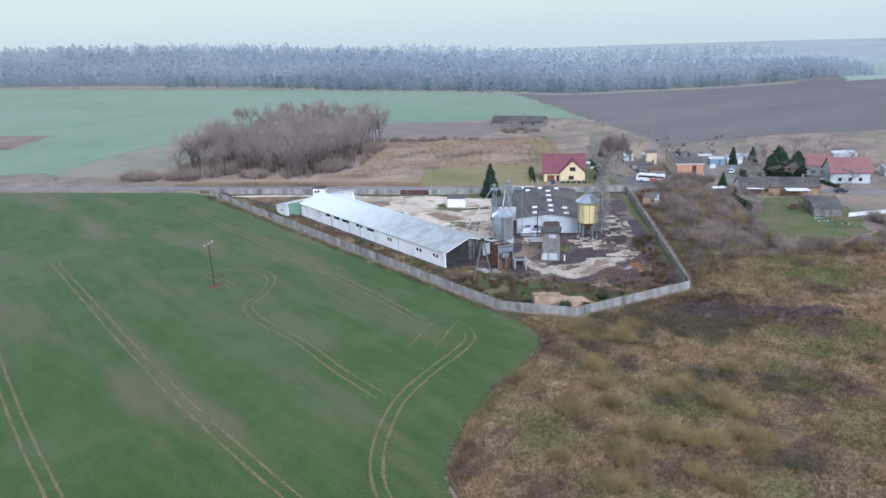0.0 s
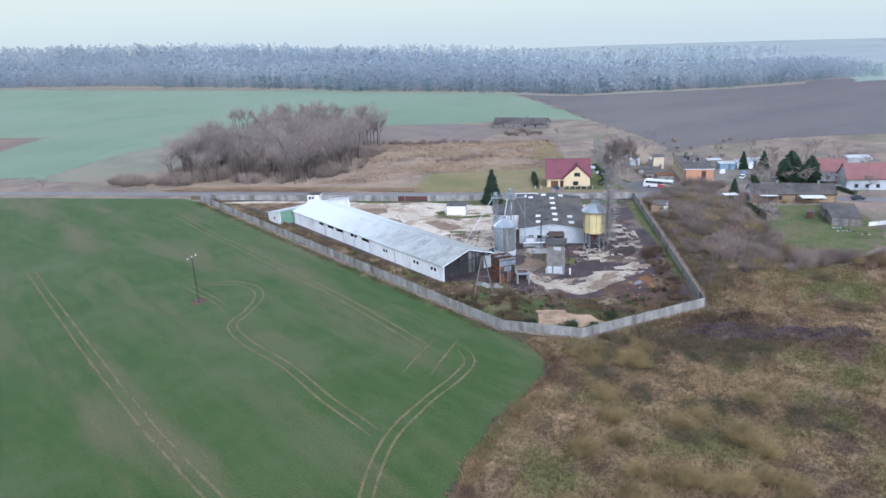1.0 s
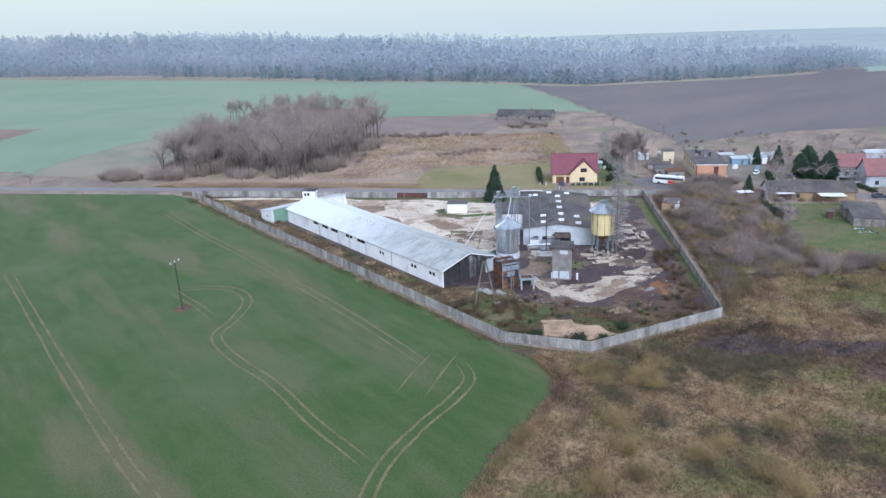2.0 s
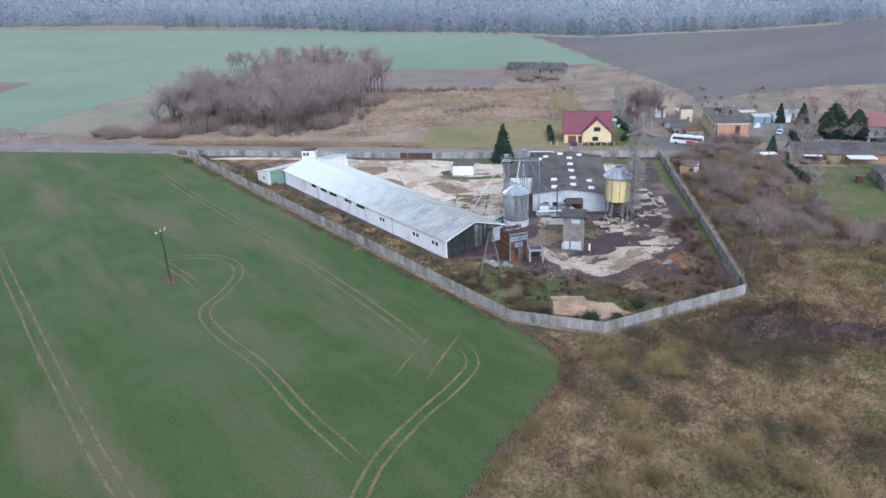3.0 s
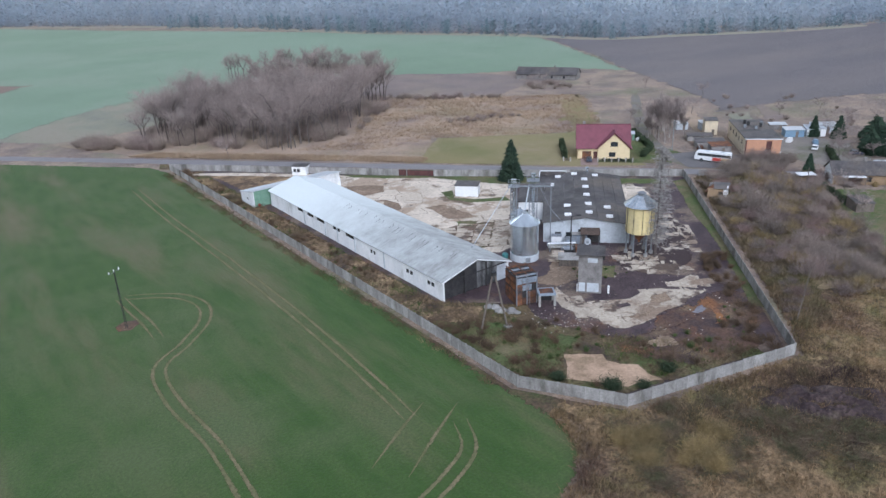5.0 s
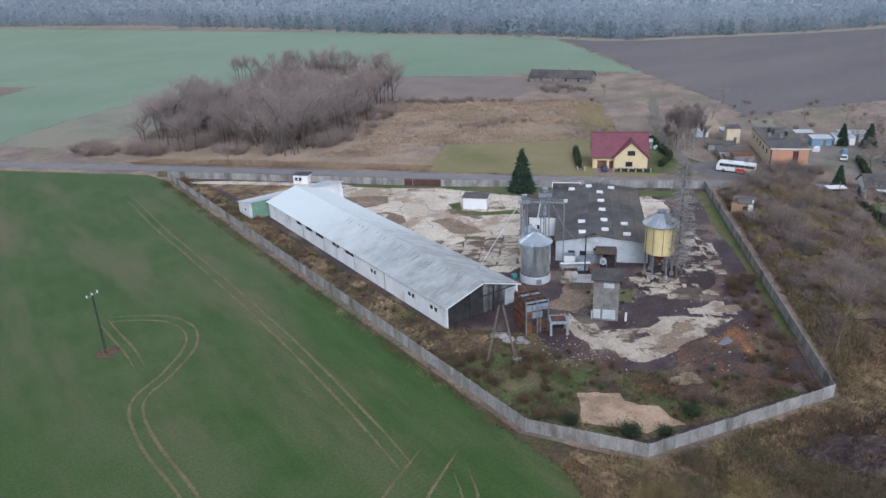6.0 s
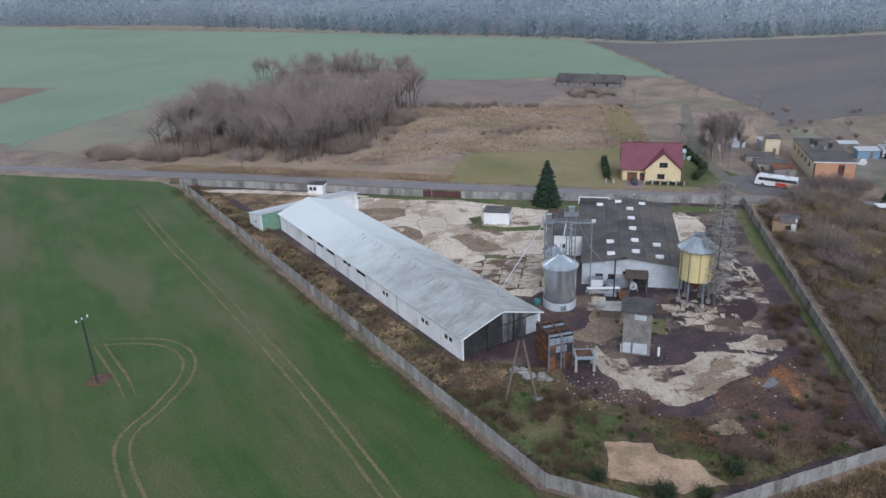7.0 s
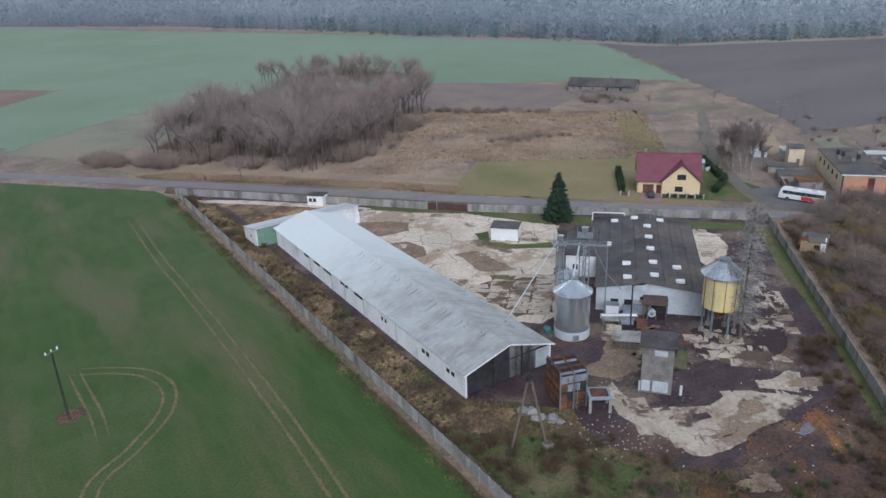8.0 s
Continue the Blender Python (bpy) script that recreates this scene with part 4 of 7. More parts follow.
sheet("grass_tuft_patch", [(149.4, 182.6), (152, 190), (156, 189), (152.2, 183), (155.5, 178.4), (163, 173.8), (161, 170.4), (152.4, 176.6)], 0.054, GREEN, "strip of grass round the white hut", "grass", fade=0.7, step=2, jitter=0.6)
sheet("grass_tuft_patch", [(140.3, 168.5), (143.8, 166.6), (144, 164), (141.7, 162.6), (138.4, 165.2)], 0.054, GREEN, "small patch of grass growing through the paving", "grass", fade=0.7, step=1.5, jitter=0.6)
ribbon("concrete_path", [(106, 262), (118, 250), (132, 234), (142, 222)], 4.5, 0.047, SCREED, "pale concrete path beside the fence", "paving")

# wheel tracks in the crop, in pairs
G = "pale wheel track pressed into the crop"
for row, (pts, gap) in enumerate((
    ([(13, 170), (11.5, 142), (10.8, 119), (10.7, 99), (10.5, 80)], 0.95),
    ([(36.6, 225), (35.5, 190), (34.8, 165), (34.3, 142), (34, 119), (34.5, 96), (35.4, 74)], 0.95),
    ([(88.6, 258), (87.6, 226), (87.8, 190), (87.6, 160), (87, 140), (86, 122), (84.8, 109)], 0.95),
    ([(43, 64), (46, 72), (51, 79), (60.5, 87.3), (70.5, 92), (81.5, 95.6), (87, 98.5), (89.8, 104)], 0.95),
    ([(60, 90), (60, 105), (60.9, 121), (60, 136), (61.5, 147), (67.5, 152.3), (73.3, 158.6), (75.4, 165), (74, 171.5), (70, 176), (64, 180)], 0.95),
    ([(77.4, 98.9), (85.1, 103.5), (92.1, 107.4)], 0.0),
    ([(74.5, 103.2), (80.5, 106.6), (88.5, 110.8)], 0.0),
    ([(64.6, 157.5), (64.8, 164), (64.4, 171), (63.9, 180)], 0.85),
)):
    ribbon("wheel_track", pts, 0.95, 0.03 + 0.004 * row, TRACK, G, "track", shift=(-gap, gap) if gap else (0.0,), core=0.1)
sheet("bare_soil_ring", [(59.5, 165), (61.7, 164), (64, 165.6), (64, 168), (61.5, 169), (59.5, 167.6)], 0.03, RUSTSOIL, "ring of bare soil round the pole", "soil", fade=0.7)
ribbon("soil_rim", [(100, 98), (97.2, 91.2), (86, 84.3), (75, 79.8), (66.3, 75.2), (59.2, 71), (56, 66.9), (53, 60.7), (46, 40)], 3.0, -0.03, FOOTSOIL, "reddish-brown bare soil at the crop's edge", "soil", core=0.42)
sheet("village_lot", [(246, 146), (262, 170), (276, 166), (284, 150), (276, 134), (262, 120), (252, 118), (247, 132)], 0.01, mat("dirt_lot", (0.24, 0.21, 0.185), (0.19, 0.17, 0.15), 0.15, 0.95, 0.5, fine=1.5, edge=0.2, contrast=0.25, patch=(0.12, 0.125, 0.07), pscale=0.07, pat=0.55), "grey-tan gravel lot behind the workshop", "lot", fade=3, jitter=2)

# ---- concrete fence ----
PANEL = 2.06
bm = boxes((0.06, PANEL - 0.06, -0.03, 0.03, 0.02, 0.5), (0.06, PANEL - 0.06, -0.03, 0.03, 0.515, 1.0), (0.06, PANEL - 0.06, -0.03, 0.03, 1.015, 1.5), (0.06, PANEL - 0.06, -0.035, 0.035, 1.515, 2.05))
PANEL_MESH = mesh_of("panel", bm, FENCE)
POST_MESH = mesh_of("post", boxes((-0.075, 0.075, -0.075, 0.075, -0.1, 2.16)), FENCE)
for a, b in ((SA, NW), (SA, SB), (SB, FE), (FE, NE), (NE, (160.6, 203.6)), ((153.4, 212.2), NW)):
    d = Vector(b) - Vector(a)
    side = thing("concrete_fence", "grey prefabricated concrete panel fence with posts", "fence", a[0], a[1], math.degrees(math.atan2(d.y, d.x)), "yard fences")
    k = max(1, round(d.length / PANEL))
    s = d.length / k / PANEL
    for i in range(k):
        lean = rng.gauss(0, 0.5)
        piece("panel", PANEL_MESH, side, pose(i * PANEL * s, 0, rng.uniform(-0.03, 0.03), lean, 0, 0) @ Matrix.Diagonal((s, 1, 1, 1)))
        piece("post", POST_MESH, side, pose(i * PANEL * s, 0, 0, rng.gauss(0, 0.5), 0, 0))

# the two-leaf gate in the roadside fence
gate = thing("yard_gate", "dark red-brown sheet metal sliding gate, closed", "gate", 153.4, 212.2, math.degrees(math.atan2(-8.6, 7.2)))
for x0, x1 in ((0.15, 2.6), (2.8, 11.0)):
    leaf = part("leaf", boxes((x0, x1, -0.02, 0.02, 0.15, 1.75)), GATE, gate)
    part("leaf_frame", boxes((x0, x1, -0.05, 0.05, 0.1, 0.2), (x0, x1, -0.05, 0.05, 1.7, 1.8), (x0, x0 + 0.1, -0.05, 0.05, 0.2, 1.7), (x1 - 0.1, x1, -0.05, 0.05, 0.2, 1.7)), DARK, leaf)
for x in (0.0, 2.7, 11.1):
    part("gatepost", boxes((x - 0.12, x + 0.12, -0.12, 0.12, -0.1, 2.2)), FENCE, gate)

# ---- long barn ----
BX0, BX1, BY0, BY1, BR = 110.9, 127.2, 134.9, 213.4, 118.9
EW, EE, RZ = 4.15, 3.85, 6.55
barn = thing("long_barn", "long white livestock barn with a pale corrugated roof and open gable", "barn", BX0, BY0, -1.1)
W, L = BX1 - BX0, BY1 - BY0
west = pose(0, L, 0, 0, 0, -90)
holes = []
for y, wide, z0, z1 in ((139.0, 2.4, 2.0, 2.9), (146.3, 2.4, 2.0, 2.9), (160.3, 2.2, 2.0, 2.9), (170.2, 4.0, 2.9, 3.8), (176.4, 3.6, 2.9, 3.8), (184.2, 4.2, 2.9, 3.8), (189.6, 3.6, 2.9, 3.8), (195.2, 3.0, 2.9, 3.8)):
    c = BY1 - y
    holes += [(c - wide / 2, c - 0.12, z0, z1), (c + 0.12, c + wide / 2, z0, z1)] if z0 < 2.5 else [(c - wide / 2, c + wide / 2, z0, z1)]
part("west_wall", wall(L, EW, 0.3, holes), PLASTER, barn, at=west)
for h in holes:
    window(barn, *h, west, DARK, sill=False)
for y in (20.8, 41, 47, 58, 33):
    part("buttress", boxes((-0.14, -0.003, y - 0.15, y + 0.15, 0, EW - 0.1)), GREYWALL, barn)
part("east_wall", wall(L, EE, 0.3), PLASTER, barn, at=pose(W, 0, 0, 0, 0, 90))
bm = wall(W, 3.8, 0.3)
gable(bm, W, 3.8, RZ - 0.12, 0, 0.3, BR - BX0)
part("back_wall", bm, PLASTER, barn, at=pose(0, L - 0.3, 0))
part("floor_slab", boxes((0.3, W - 0.3, 0.1, L - 0.3, 0.0, 0.06)), MUD, barn)
for y in (0.15, 6.2, 12.4, 18.6, 24.8, 31):
    for x, z in ((5.3, 5.5), (10.7, 5.3)):
        # Columns are coloured dark to match the shaded interior.
        part("column", boxes((x - 0.1, x + 0.1, y - 0.1, y + 0.1, 0, z)), DARK, barn)
    bm = bmesh.new()
    beam(bm, (0.2, y, EW - 0.12), (BR - BX0, y, RZ - 0.25), 0.14, 4)
    beam(bm, (W - 0.2, y, EE - 0.12), (BR - BX0, y, RZ - 0.25), 0.14, 4)
    beam(bm, (0.2, y, 3.75), (W - 0.2, y, 3.7), 0.10, 4)
    part("roof_truss", bm, DARK, barn)
# Added dark panels close the gable, standing in for the unlit interior.
part("board_partition", boxes((0.3, 8.6, 0.6, 0.75, 0.06, 4.0)), DARK, barn, "dark panel closing the gable, coloured for the shaded interior")
part("dark_lining", boxes((0.305, 0.36, 0.1, 0.6, 0.06, 4.0)), DARK, barn)
bm = bmesh.new()
prism(bm, [(1.0, 4.0), (8.6, 4.0), (8.6, 6.0), (BR - BX0, 6.2)], 0.6, 0.75)
part("upper_boards", bm, DARK, barn)
# Panels from dark to pale paint the daylight fading along the inner wall.
bm = boxes((8.6, W - 0.3, 0.6, 0.75, 0.06, 3.75))
prism(bm, [(8.6, 3.75), (W - 0.3, 3.75), (8.6, 5.9)], 0.6, 0.75)
part("inner_wall", bm, STREAKSHADE, barn, "streaked grey panel painted as the half-lit inner wall")
part("lit_wall_end", boxes((W - 2.6, W - 0.3, 0.5, 0.59, 0.06, 3.5)), GREYWALL, barn, "pale panel painted as the lit end of the inner wall")
# roof sheets, each its own
NP = 33
wp = (L + 0.9) / NP
for side, (x0, z0) in enumerate(((-0.45, EW - 0.06), (W + 0.45, EE - 0.1))):
    run, rise = BR - BX0 - x0, RZ - z0
    ang = math.degrees(math.atan2(rise, abs(run)))
    lp = math.hypot(run, rise) / 3
    wave = [(j * wp / 16, 0.05 + 0.05 * (j % 2)) for j in range(17)]
    bm = bmesh.new()
    prism(bm, wave + [(x, z - 0.05) for x, z in wave[::-1]], 0, lp + 0.12)
    form = mesh_of("roof_sheet", bm, BARNROOF)
    for i in range(NP):
        for k in range(3):
            if side == 0:
                m = pose(x0, -0.35 + (i + 1) * wp, z0, 0, 0, -90)
            else:
                m = pose(x0, -0.35 + i * wp, z0, 0, 0, 90)
            tilt = ang + rng.gauss(0.35, 0.12)
            piece("roof_sheet", form, barn, m @ pose(0, 0, 0, ang, 0, 0) @ pose(0, k * lp, 0.03 * k + rng.uniform(0, 0.02), tilt - ang, 0, 0))
bm = bmesh.new()
beam(bm, (BR - BX0, -0.4, RZ + 0.06), (BR - BX0, L + 0.35, RZ + 0.06), 0.17, 6)
part("ridge_cap", bm, BARNROOF, barn)
bm = bmesh.new()
beam(bm, (-0.5, -0.37, EW - 0.12), (BR - BX0, -0.37, RZ), 0.13, 4)
beam(bm, (W + 0.5, -0.37, EE - 0.14), (BR - BX0, -0.37, RZ), 0.13, 4)
part("verge_board", bm, WHITE, barn)
# a few lifted sheet ends along the ridge
for i in range(19):
    y = 4 + i * 2.4 + rng.uniform(-0.9, 0.9)
    bm = bmesh.new()
    top, reach = rng.uniform(0.9, 1.5), rng.uniform(1.0, 3.2) * (1.15 - i / 30)
    p, q = Vector((BR - BX0 - top - reach, y, RZ - 0.285 * (top + reach) + 0.15)), Vector((BR - BX0 - top, y + rng.uniform(-0.1, 0.1), RZ - 0.285 * top + 0.19))
    beam(bm, p, q, 0.008, 4, 0.035)
    beam(bm, q, q + Vector((0.25, rng.uniform(0.2, 0.5), 0.12)), 0.05, 4, 0.03)
    part("lifted_seam", bm, DARK, barn)

# cross wing at the barn's far end, its roof falling away from the yard
cross = thing("cross_wing", "low white and green wing across the barn's far end", "outbuilding", 108.0, 214.6)
CW, CD, CS, CN = 26.8, 8.4, 4.5, 2.9
westm = pose(0, CD, 0, 0, 0, -90)
part("west_wall", wall(CD, CN, 0.25, [(3.6, 4.8, 1.3, 2.1)]), PLASTER, cross, at=westm)
window(cross, 3.6, 4.8, 1.3, 2.1, westm, DARK, sill=False)
bm = bmesh.new()
prism(bm, [(0.25, CN), (CD, CN), (CD, CS)], 0, 0.25)
part("west_gable", bm, PLASTER, cross, at=westm)
part("south_wall", boxes((0.25, 6.0, 0, 0.25, 0, CS)), GREENWALL, cross, "green rendered wall")
part("south_wall", boxes((18.6, CW - 0.25, 0, 0.25, 0, CS)), PLASTER, cross)
part("north_wall", boxes((0.25, CW - 0.25, CD - 0.25, CD, 0, CN)), PLASTER, cross)
part("east_wall", wall(CD, CN, 0.25), PLASTER, cross, at=pose(CW, 0, 0, 0, 0, 90))
bm = bmesh.new()
slope(bm, (-0.3, CD + 0.3, CN - 0.05), (CW + 0.3, CD + 0.3, CN - 0.05), (CW + 0.3, -0.3, CS + 0.06), (-0.3, -0.3, CS + 0.06), 0.12)
part("roof", bm, ROOFPALE, cross)
part("red_barrel", lathe([(0.3, 0), (0.32, 0.45), (0.3, 0.9)], 12), REDPAINT, cross, at=pose(1.2, -0.6, 0))

# ---- feed mill hall ----
HT = -46.6
hall = thing("mill_hall", "wide grey-white hall with a dark low-pitched roof and small roof lights", "industrial hall", 146.45, 143.98, HT)
HW, HD, HH, HR = 18.9, 36.8, 4.5, 5.9
front = [(2.6, 4.0, 1.2, 2.4), (5.0, 6.4, 1.4, 2.4), (7.7, 12.6, 0.0, 3.1)]
bm = wall(HW, HH, 0.3, front)
gable(bm, HW, HH, HR - 0.15, 0, 0.3)
part("front_wall", bm, GREYWALL, hall)
window(hall, *front[0], Matrix.Identity(4), DARK)
window(hall, *front[1], Matrix.Identity(4), DARK)
bm = bmesh.new()
slope(bm, (8.2, -2.6, 2.75), (12.4, -2.6, 2.75), (12.4, -0.02, 3.5), (8.2, -0.02, 3.5), 0.08)
part("brown_canopy", bm, RUSTSHEET, hall, "brown sheet canopy over the loading door")
part("canopy_post", beams([((8.4, -2.4, 0), (8.4, -2.4, 2.8), 0.06)], 6), STEEL, hall)
part("canopy_post", beams([((12.2, -2.4, 0), (12.2, -2.4, 2.8), 0.06)], 6), STEEL, hall)
part("loading_door", boxes((7.7, 12.6, 0.18, 0.26, 0, 3.1)), DARK, hall)
part("east_wall", wall(HD - 0.6, HH, 0.3), GREYWALL, hall, at=pose(HW, 0.3, 0, 0, 0, 90))
part("west_wall", wall(HD - 0.6, HH, 0.3), GREYWALL, hall, at=pose(0, HD - 0.3, 0, 0, 0, -90))
bm = wall(HW, HH, 0.3)
gable(bm, HW, HH, HR - 0.15, 0, 0.3)
part("back_wall", bm, GREYWALL, hall, at=pose(0, HD - 0.3, 0))
ang = math.degrees(math.atan2(HR - HH, HW / 2 + 0.3))
length = math.hypot(HR - HH, HW / 2 + 0.3)
wp, lp = length / 4, (HD + 0.8) / 5
bm = boxes((0.01, wp - 0.04, 0, lp + 0.1, 0, 0.06), (0, 0.06, 0, lp + 0.1, 0.06, 0.12), (wp / 2 - 0.03, wp / 2 + 0.03, 0, lp + 0.1, 0.06, 0.1))
ROOF_MESH = mesh_of("roof_sheet", bm, FELT)
for i in range(4):
    for j in range(5):
        for side in (0, 1):
            m = pose(-0.3, -0.4 + j * lp, HH) if side == 0 else pose(HW + 0.3, -0.4 + (j + 1) * lp, HH, 0, 0, 180)
            piece("roof_sheet", ROOF_MESH, hall, m @ pose(0, 0, 0, 0, -ang, 0) @ pose(i * wp, 0, 0.015 * ((4 - j) if side == 0 else j) + rng.uniform(0, 0.012)))
bm = bmesh.new()
beam(bm, (HW / 2, -0.45, HR + 0.08), (HW / 2, HD + 0.45, HR + 0.08), 0.14, 6)
part("ridge_cap", bm, FELT, hall)
SKY = mesh_of("roof_light", boxes((-0.75, 0.75, -0.5, 0.5, 0, 0.42), (-0.65, 0.65, -0.4, 0.4, 0.42, 0.5)), WHITE)
for x, y in ((5.4, 2.8), (10.1, 3.2), (14.6, 2.4), (5.3, 9.2), (10.1, 9.2), (14.4, 8.6), (9.9, 16.0), (9.8, 22.4), (9.7, 28.8), (7.2, 34.6), (12.6, 33.8), (3.0, 33.8)):
    z = HH + (HR - HH) * (1 - abs(x - HW / 2) / (HW / 2 + 0.3))
    piece("roof_light", SKY, hall, pose(x, y, z + 0.08))
bm = lathe([(0.35, 0), (0.35, 1.2), (0.5, 1.25), (0.5, 1.5), (0.1, 1.7)], 10)
part("roof_ventilator", bm, GALV, hall, at=pose(10.6, 35.8, HR - 0.1))
part("back_strip", boxes((-1.7, -0.001, HD - 9.0, HD + 0.6, 0, HH)), GREYWALL, hall)
part("strip_roof", boxes((-1.9, -0.31, HD - 9.1, HD + 0.7, HH + 0.002, HH + 0.25)), FELT, hall)
part("white_rim", boxes((-1.9, 5.2, HD + 0.45, HD + 0.65, HH + 1.22, HH + 1.42), (-1.95, -1.75, HD - 4.6, HD + 0.45, HH + 1.22, HH + 1.42), (5.0, 5.2, HD - 0.6, HD + 0.45, HH + 1.22, HH + 1.42)), WHITE, hall)
part("dark_parapet", boxes((-1.85, 5.15, HD + 0.5, HD + 0.6, HH + 0.26, HH + 1.22), (-1.9, -1.8, HD - 4.6, HD + 0.5, HH + 0.26, HH + 1.22)), FELT, hall)

# lower wing at its west side
wing = thing("mill_wing", "white-fronted flat-roofed wing of the mill with a dark roof", "outbuilding", 152.5, 158.5, HT)
part("front_wall", wall(6.0, 4.6, 0.25, [(1.4, 2.4, 1.6, 2.6)]), WHITE, wing)
window(wing, 1.4, 2.4, 1.6, 2.6, Matrix.Identity(4), DARK)
part("side_wall", boxes((0, 0.25, 0.25, 12.8, 0, 4.6)), WHITE, wing)
part("back_wall", boxes((0.25, 6.0, 12.55, 12.8, 0, 4.6)), WHITE, wing)
part("roof", boxes((-0.25, 6.0, -0.3, 13.0, 4.6, 4.8)), FELT, wing)

# ---- silo ----
silo = thing("grain_silo", "corrugated galvanised steel grain silo with a conical roof", "silo", 136.9, 140.1)
prof = [(3.04, 0.0), (3.04, 1.5)]
part("base_ring", lathe(prof, 36), GREYWALL, silo, smooth=False)
prof = []
for i in range(15):
    z = 1.5 + i * 0.45
    prof += [(2.97, z), (2.978, z + 0.11), (2.97, z + 0.22), (2.96, z + 0.34)]
prof.append((2.97, 1.5 + 15 * 0.45))
part("body", lathe(prof, 40), GALV, silo, smooth=True)
part("roof", lathe([(3.35, 8.05), (3.35, 8.2), (0.4, 10.1), (0.4, 10.45), (0.05, 10.55)], 36), GALV, silo)
for i in range(18):
    a = 2 * math.pi * i / 18
    o = Vector((math.cos(a), math.sin(a), 0))
    part("roof_rib", beams([(o * 3.35 + Vector((0, 0, 8.24)), o * 0.4 + Vector((0, 0, 10.14)), 0.035)], 4), GALV, silo)
part("hatch", boxes((-0.5, 0.5, -3.25, -3.05, 0.2, 1.2)), STEEL, silo, at=pose(0, 0, 0, 0, 0, -30))
fan = part("fan_unit", lathe([(0.6, 0), (0.7, 0.25), (0.7, 1.0), (0.4, 1.2)], 14), mat("teal_paint", (0.06, 0.17, 0.17), (0.05, 0.14, 0.14), 0.8, 0.5, 0.1, fine=4, contrast=0.15), silo, "dull teal fan housing", at=pose(-3.2, 2.6, 0.0))

# second, smaller silo behind
silo2 = thing("feed_silo", "smaller pale galvanised feed silo with a conical roof", "silo", 142.6, 147.6)
part("body", lathe([(1.9, 0), (1.9, 6.6)], 28), WHITE, silo2, smooth=True)
part("roof", lathe([(2.1, 6.6), (2.1, 6.75), (0.3, 7.9), (0.3, 8.2)], 28), GALV, silo2)

# ---- bucket elevators ----
def elevator(x, y, height, wide, label):
    e = thing("bucket_elevator", label, "elevator", x, y, HT, "grain elevators")
    h = wide / 2
    for sx in (-h, h):
        for sy in (-h, h):
            part("leg", boxes((sx - 0.07, sx + 0.07, sy - 0.07, sy + 0.07, 0, height)), STEEL, e)
    rows = []
    z = 0.3
    while z + 1.2 < height:
        for a, b in (((-h, -h), (h, -h)), ((h, -h), (h, h)), ((h, h), (-h, h)), ((-h, h), (-h, -h))):
            rows.append(((*a, z), (*b, z), 0.035))
            rows.append(((*a, z), (*b, z + 1.2), 0.03))
        z += 1.2
    part("bracing", beams(rows, 4), STEEL, e)
    for x0 in (-0.3, 0.07):
        part("trunking", boxes((x0, x0 + 0.23, -0.14, 0.14, 0, height + 0.8)), GALV, e)
    part("head", boxes((-0.55, 0.55, -0.35, 0.35, height + 0.6, height + 1.5)), GALV, e)
    part("platform", boxes((-h - 0.5, h + 0.5, -h - 0.5, h + 0.5, height - 0.12, height)), STEEL, e)
    rows = []
    for sx in (-h - 0.5, h + 0.5):
        for sy in (-h - 0.5, h + 0.5):
            rows.append(((sx, sy, height), (sx, sy, height + 1.1), 0.03))
    for z in (0.55, 1.1):
        a = h + 0.5
        rows += [((-a, -a, height + z), (a, -a, height + z), 0.025), ((a, -a, height + z), (a, a, height + z), 0.025), ((a, a, height + z), (-a, a, height + z), 0.025), ((-a, a, height + z), (-a, -a, height + z), 0.025)]
    for i, row in enumerate(rows):
        part("rail_post" if i < 4 else "rail", beams([row], 4), STEEL, e)
    return e


elevator(138.6, 145.2, 14.6, 1.3, "tall galvanised bucket elevator in a steel lattice, beside the silo")
elevator(144.2, 145.0, 14.8, 1.7, "wider steel lattice elevator tower between the silo and the hall")
conv = thing("overhead_conveyor", "grey steel conveyor bridging the elevator tops and the hall roof", "conveyor", 138.6, 145.2, HT)
part("duct", boxes((0.4, 8.4, -0.16, 0.16, 14.42, 14.72)), STEEL, conv)
part("drive_unit", boxes((7.8, 8.5, -0.3, 0.3, 14.75, 15.2)), WHITE, conv)
part("hanger_rails", boxes((0.4, 8.4, -0.36, -0.31, 15.1, 15.16), (0.4, 8.4, 0.31, 0.36, 15.1, 15.16)), STEEL, conv)
part("support", beams([((7.9, 0, 0), (7.9, 0, 14.3), 0.12), ((7.9, 0, 9.5), (5.6, 0.2, 14.2), 0.07), ((7.9, 0, 9.5), (10.6, 1.0, 6.0), 0.08)], 6), STEEL, conv)
def spout(p, q, r, label):
    s = thing("grain_spout", label, "pipe", 0, 0)
    part("tube", beams([(p, q, r)], 8), GREYWALL, s)
    part("end_collar", beams([(Vector(q).lerp(Vector(p), 0.03), q, r * 1.5)], 8), STEEL, s)
spout((138.2, 145.4, 15.2), (124.6, 143.0, 4.75), 0.08, "thin sloping grain spout running from the elevator to the barn")
spout((141.5, 143.5, 14.5), (137.1, 140.3, 10.4), 0.14, "grain spout feeding the silo")

# ---- yellow tank on legs ----
tank = thing("feed_tank", "faded yellow cylindrical tank on concrete legs with a metal cone roof", "tank", 156.4, 125.4)
TR = 2.95
part("body", lathe([(TR - 0.9, 4.8), (TR, 5.1), (TR, 11.3)], 20), YELLOW, tank)
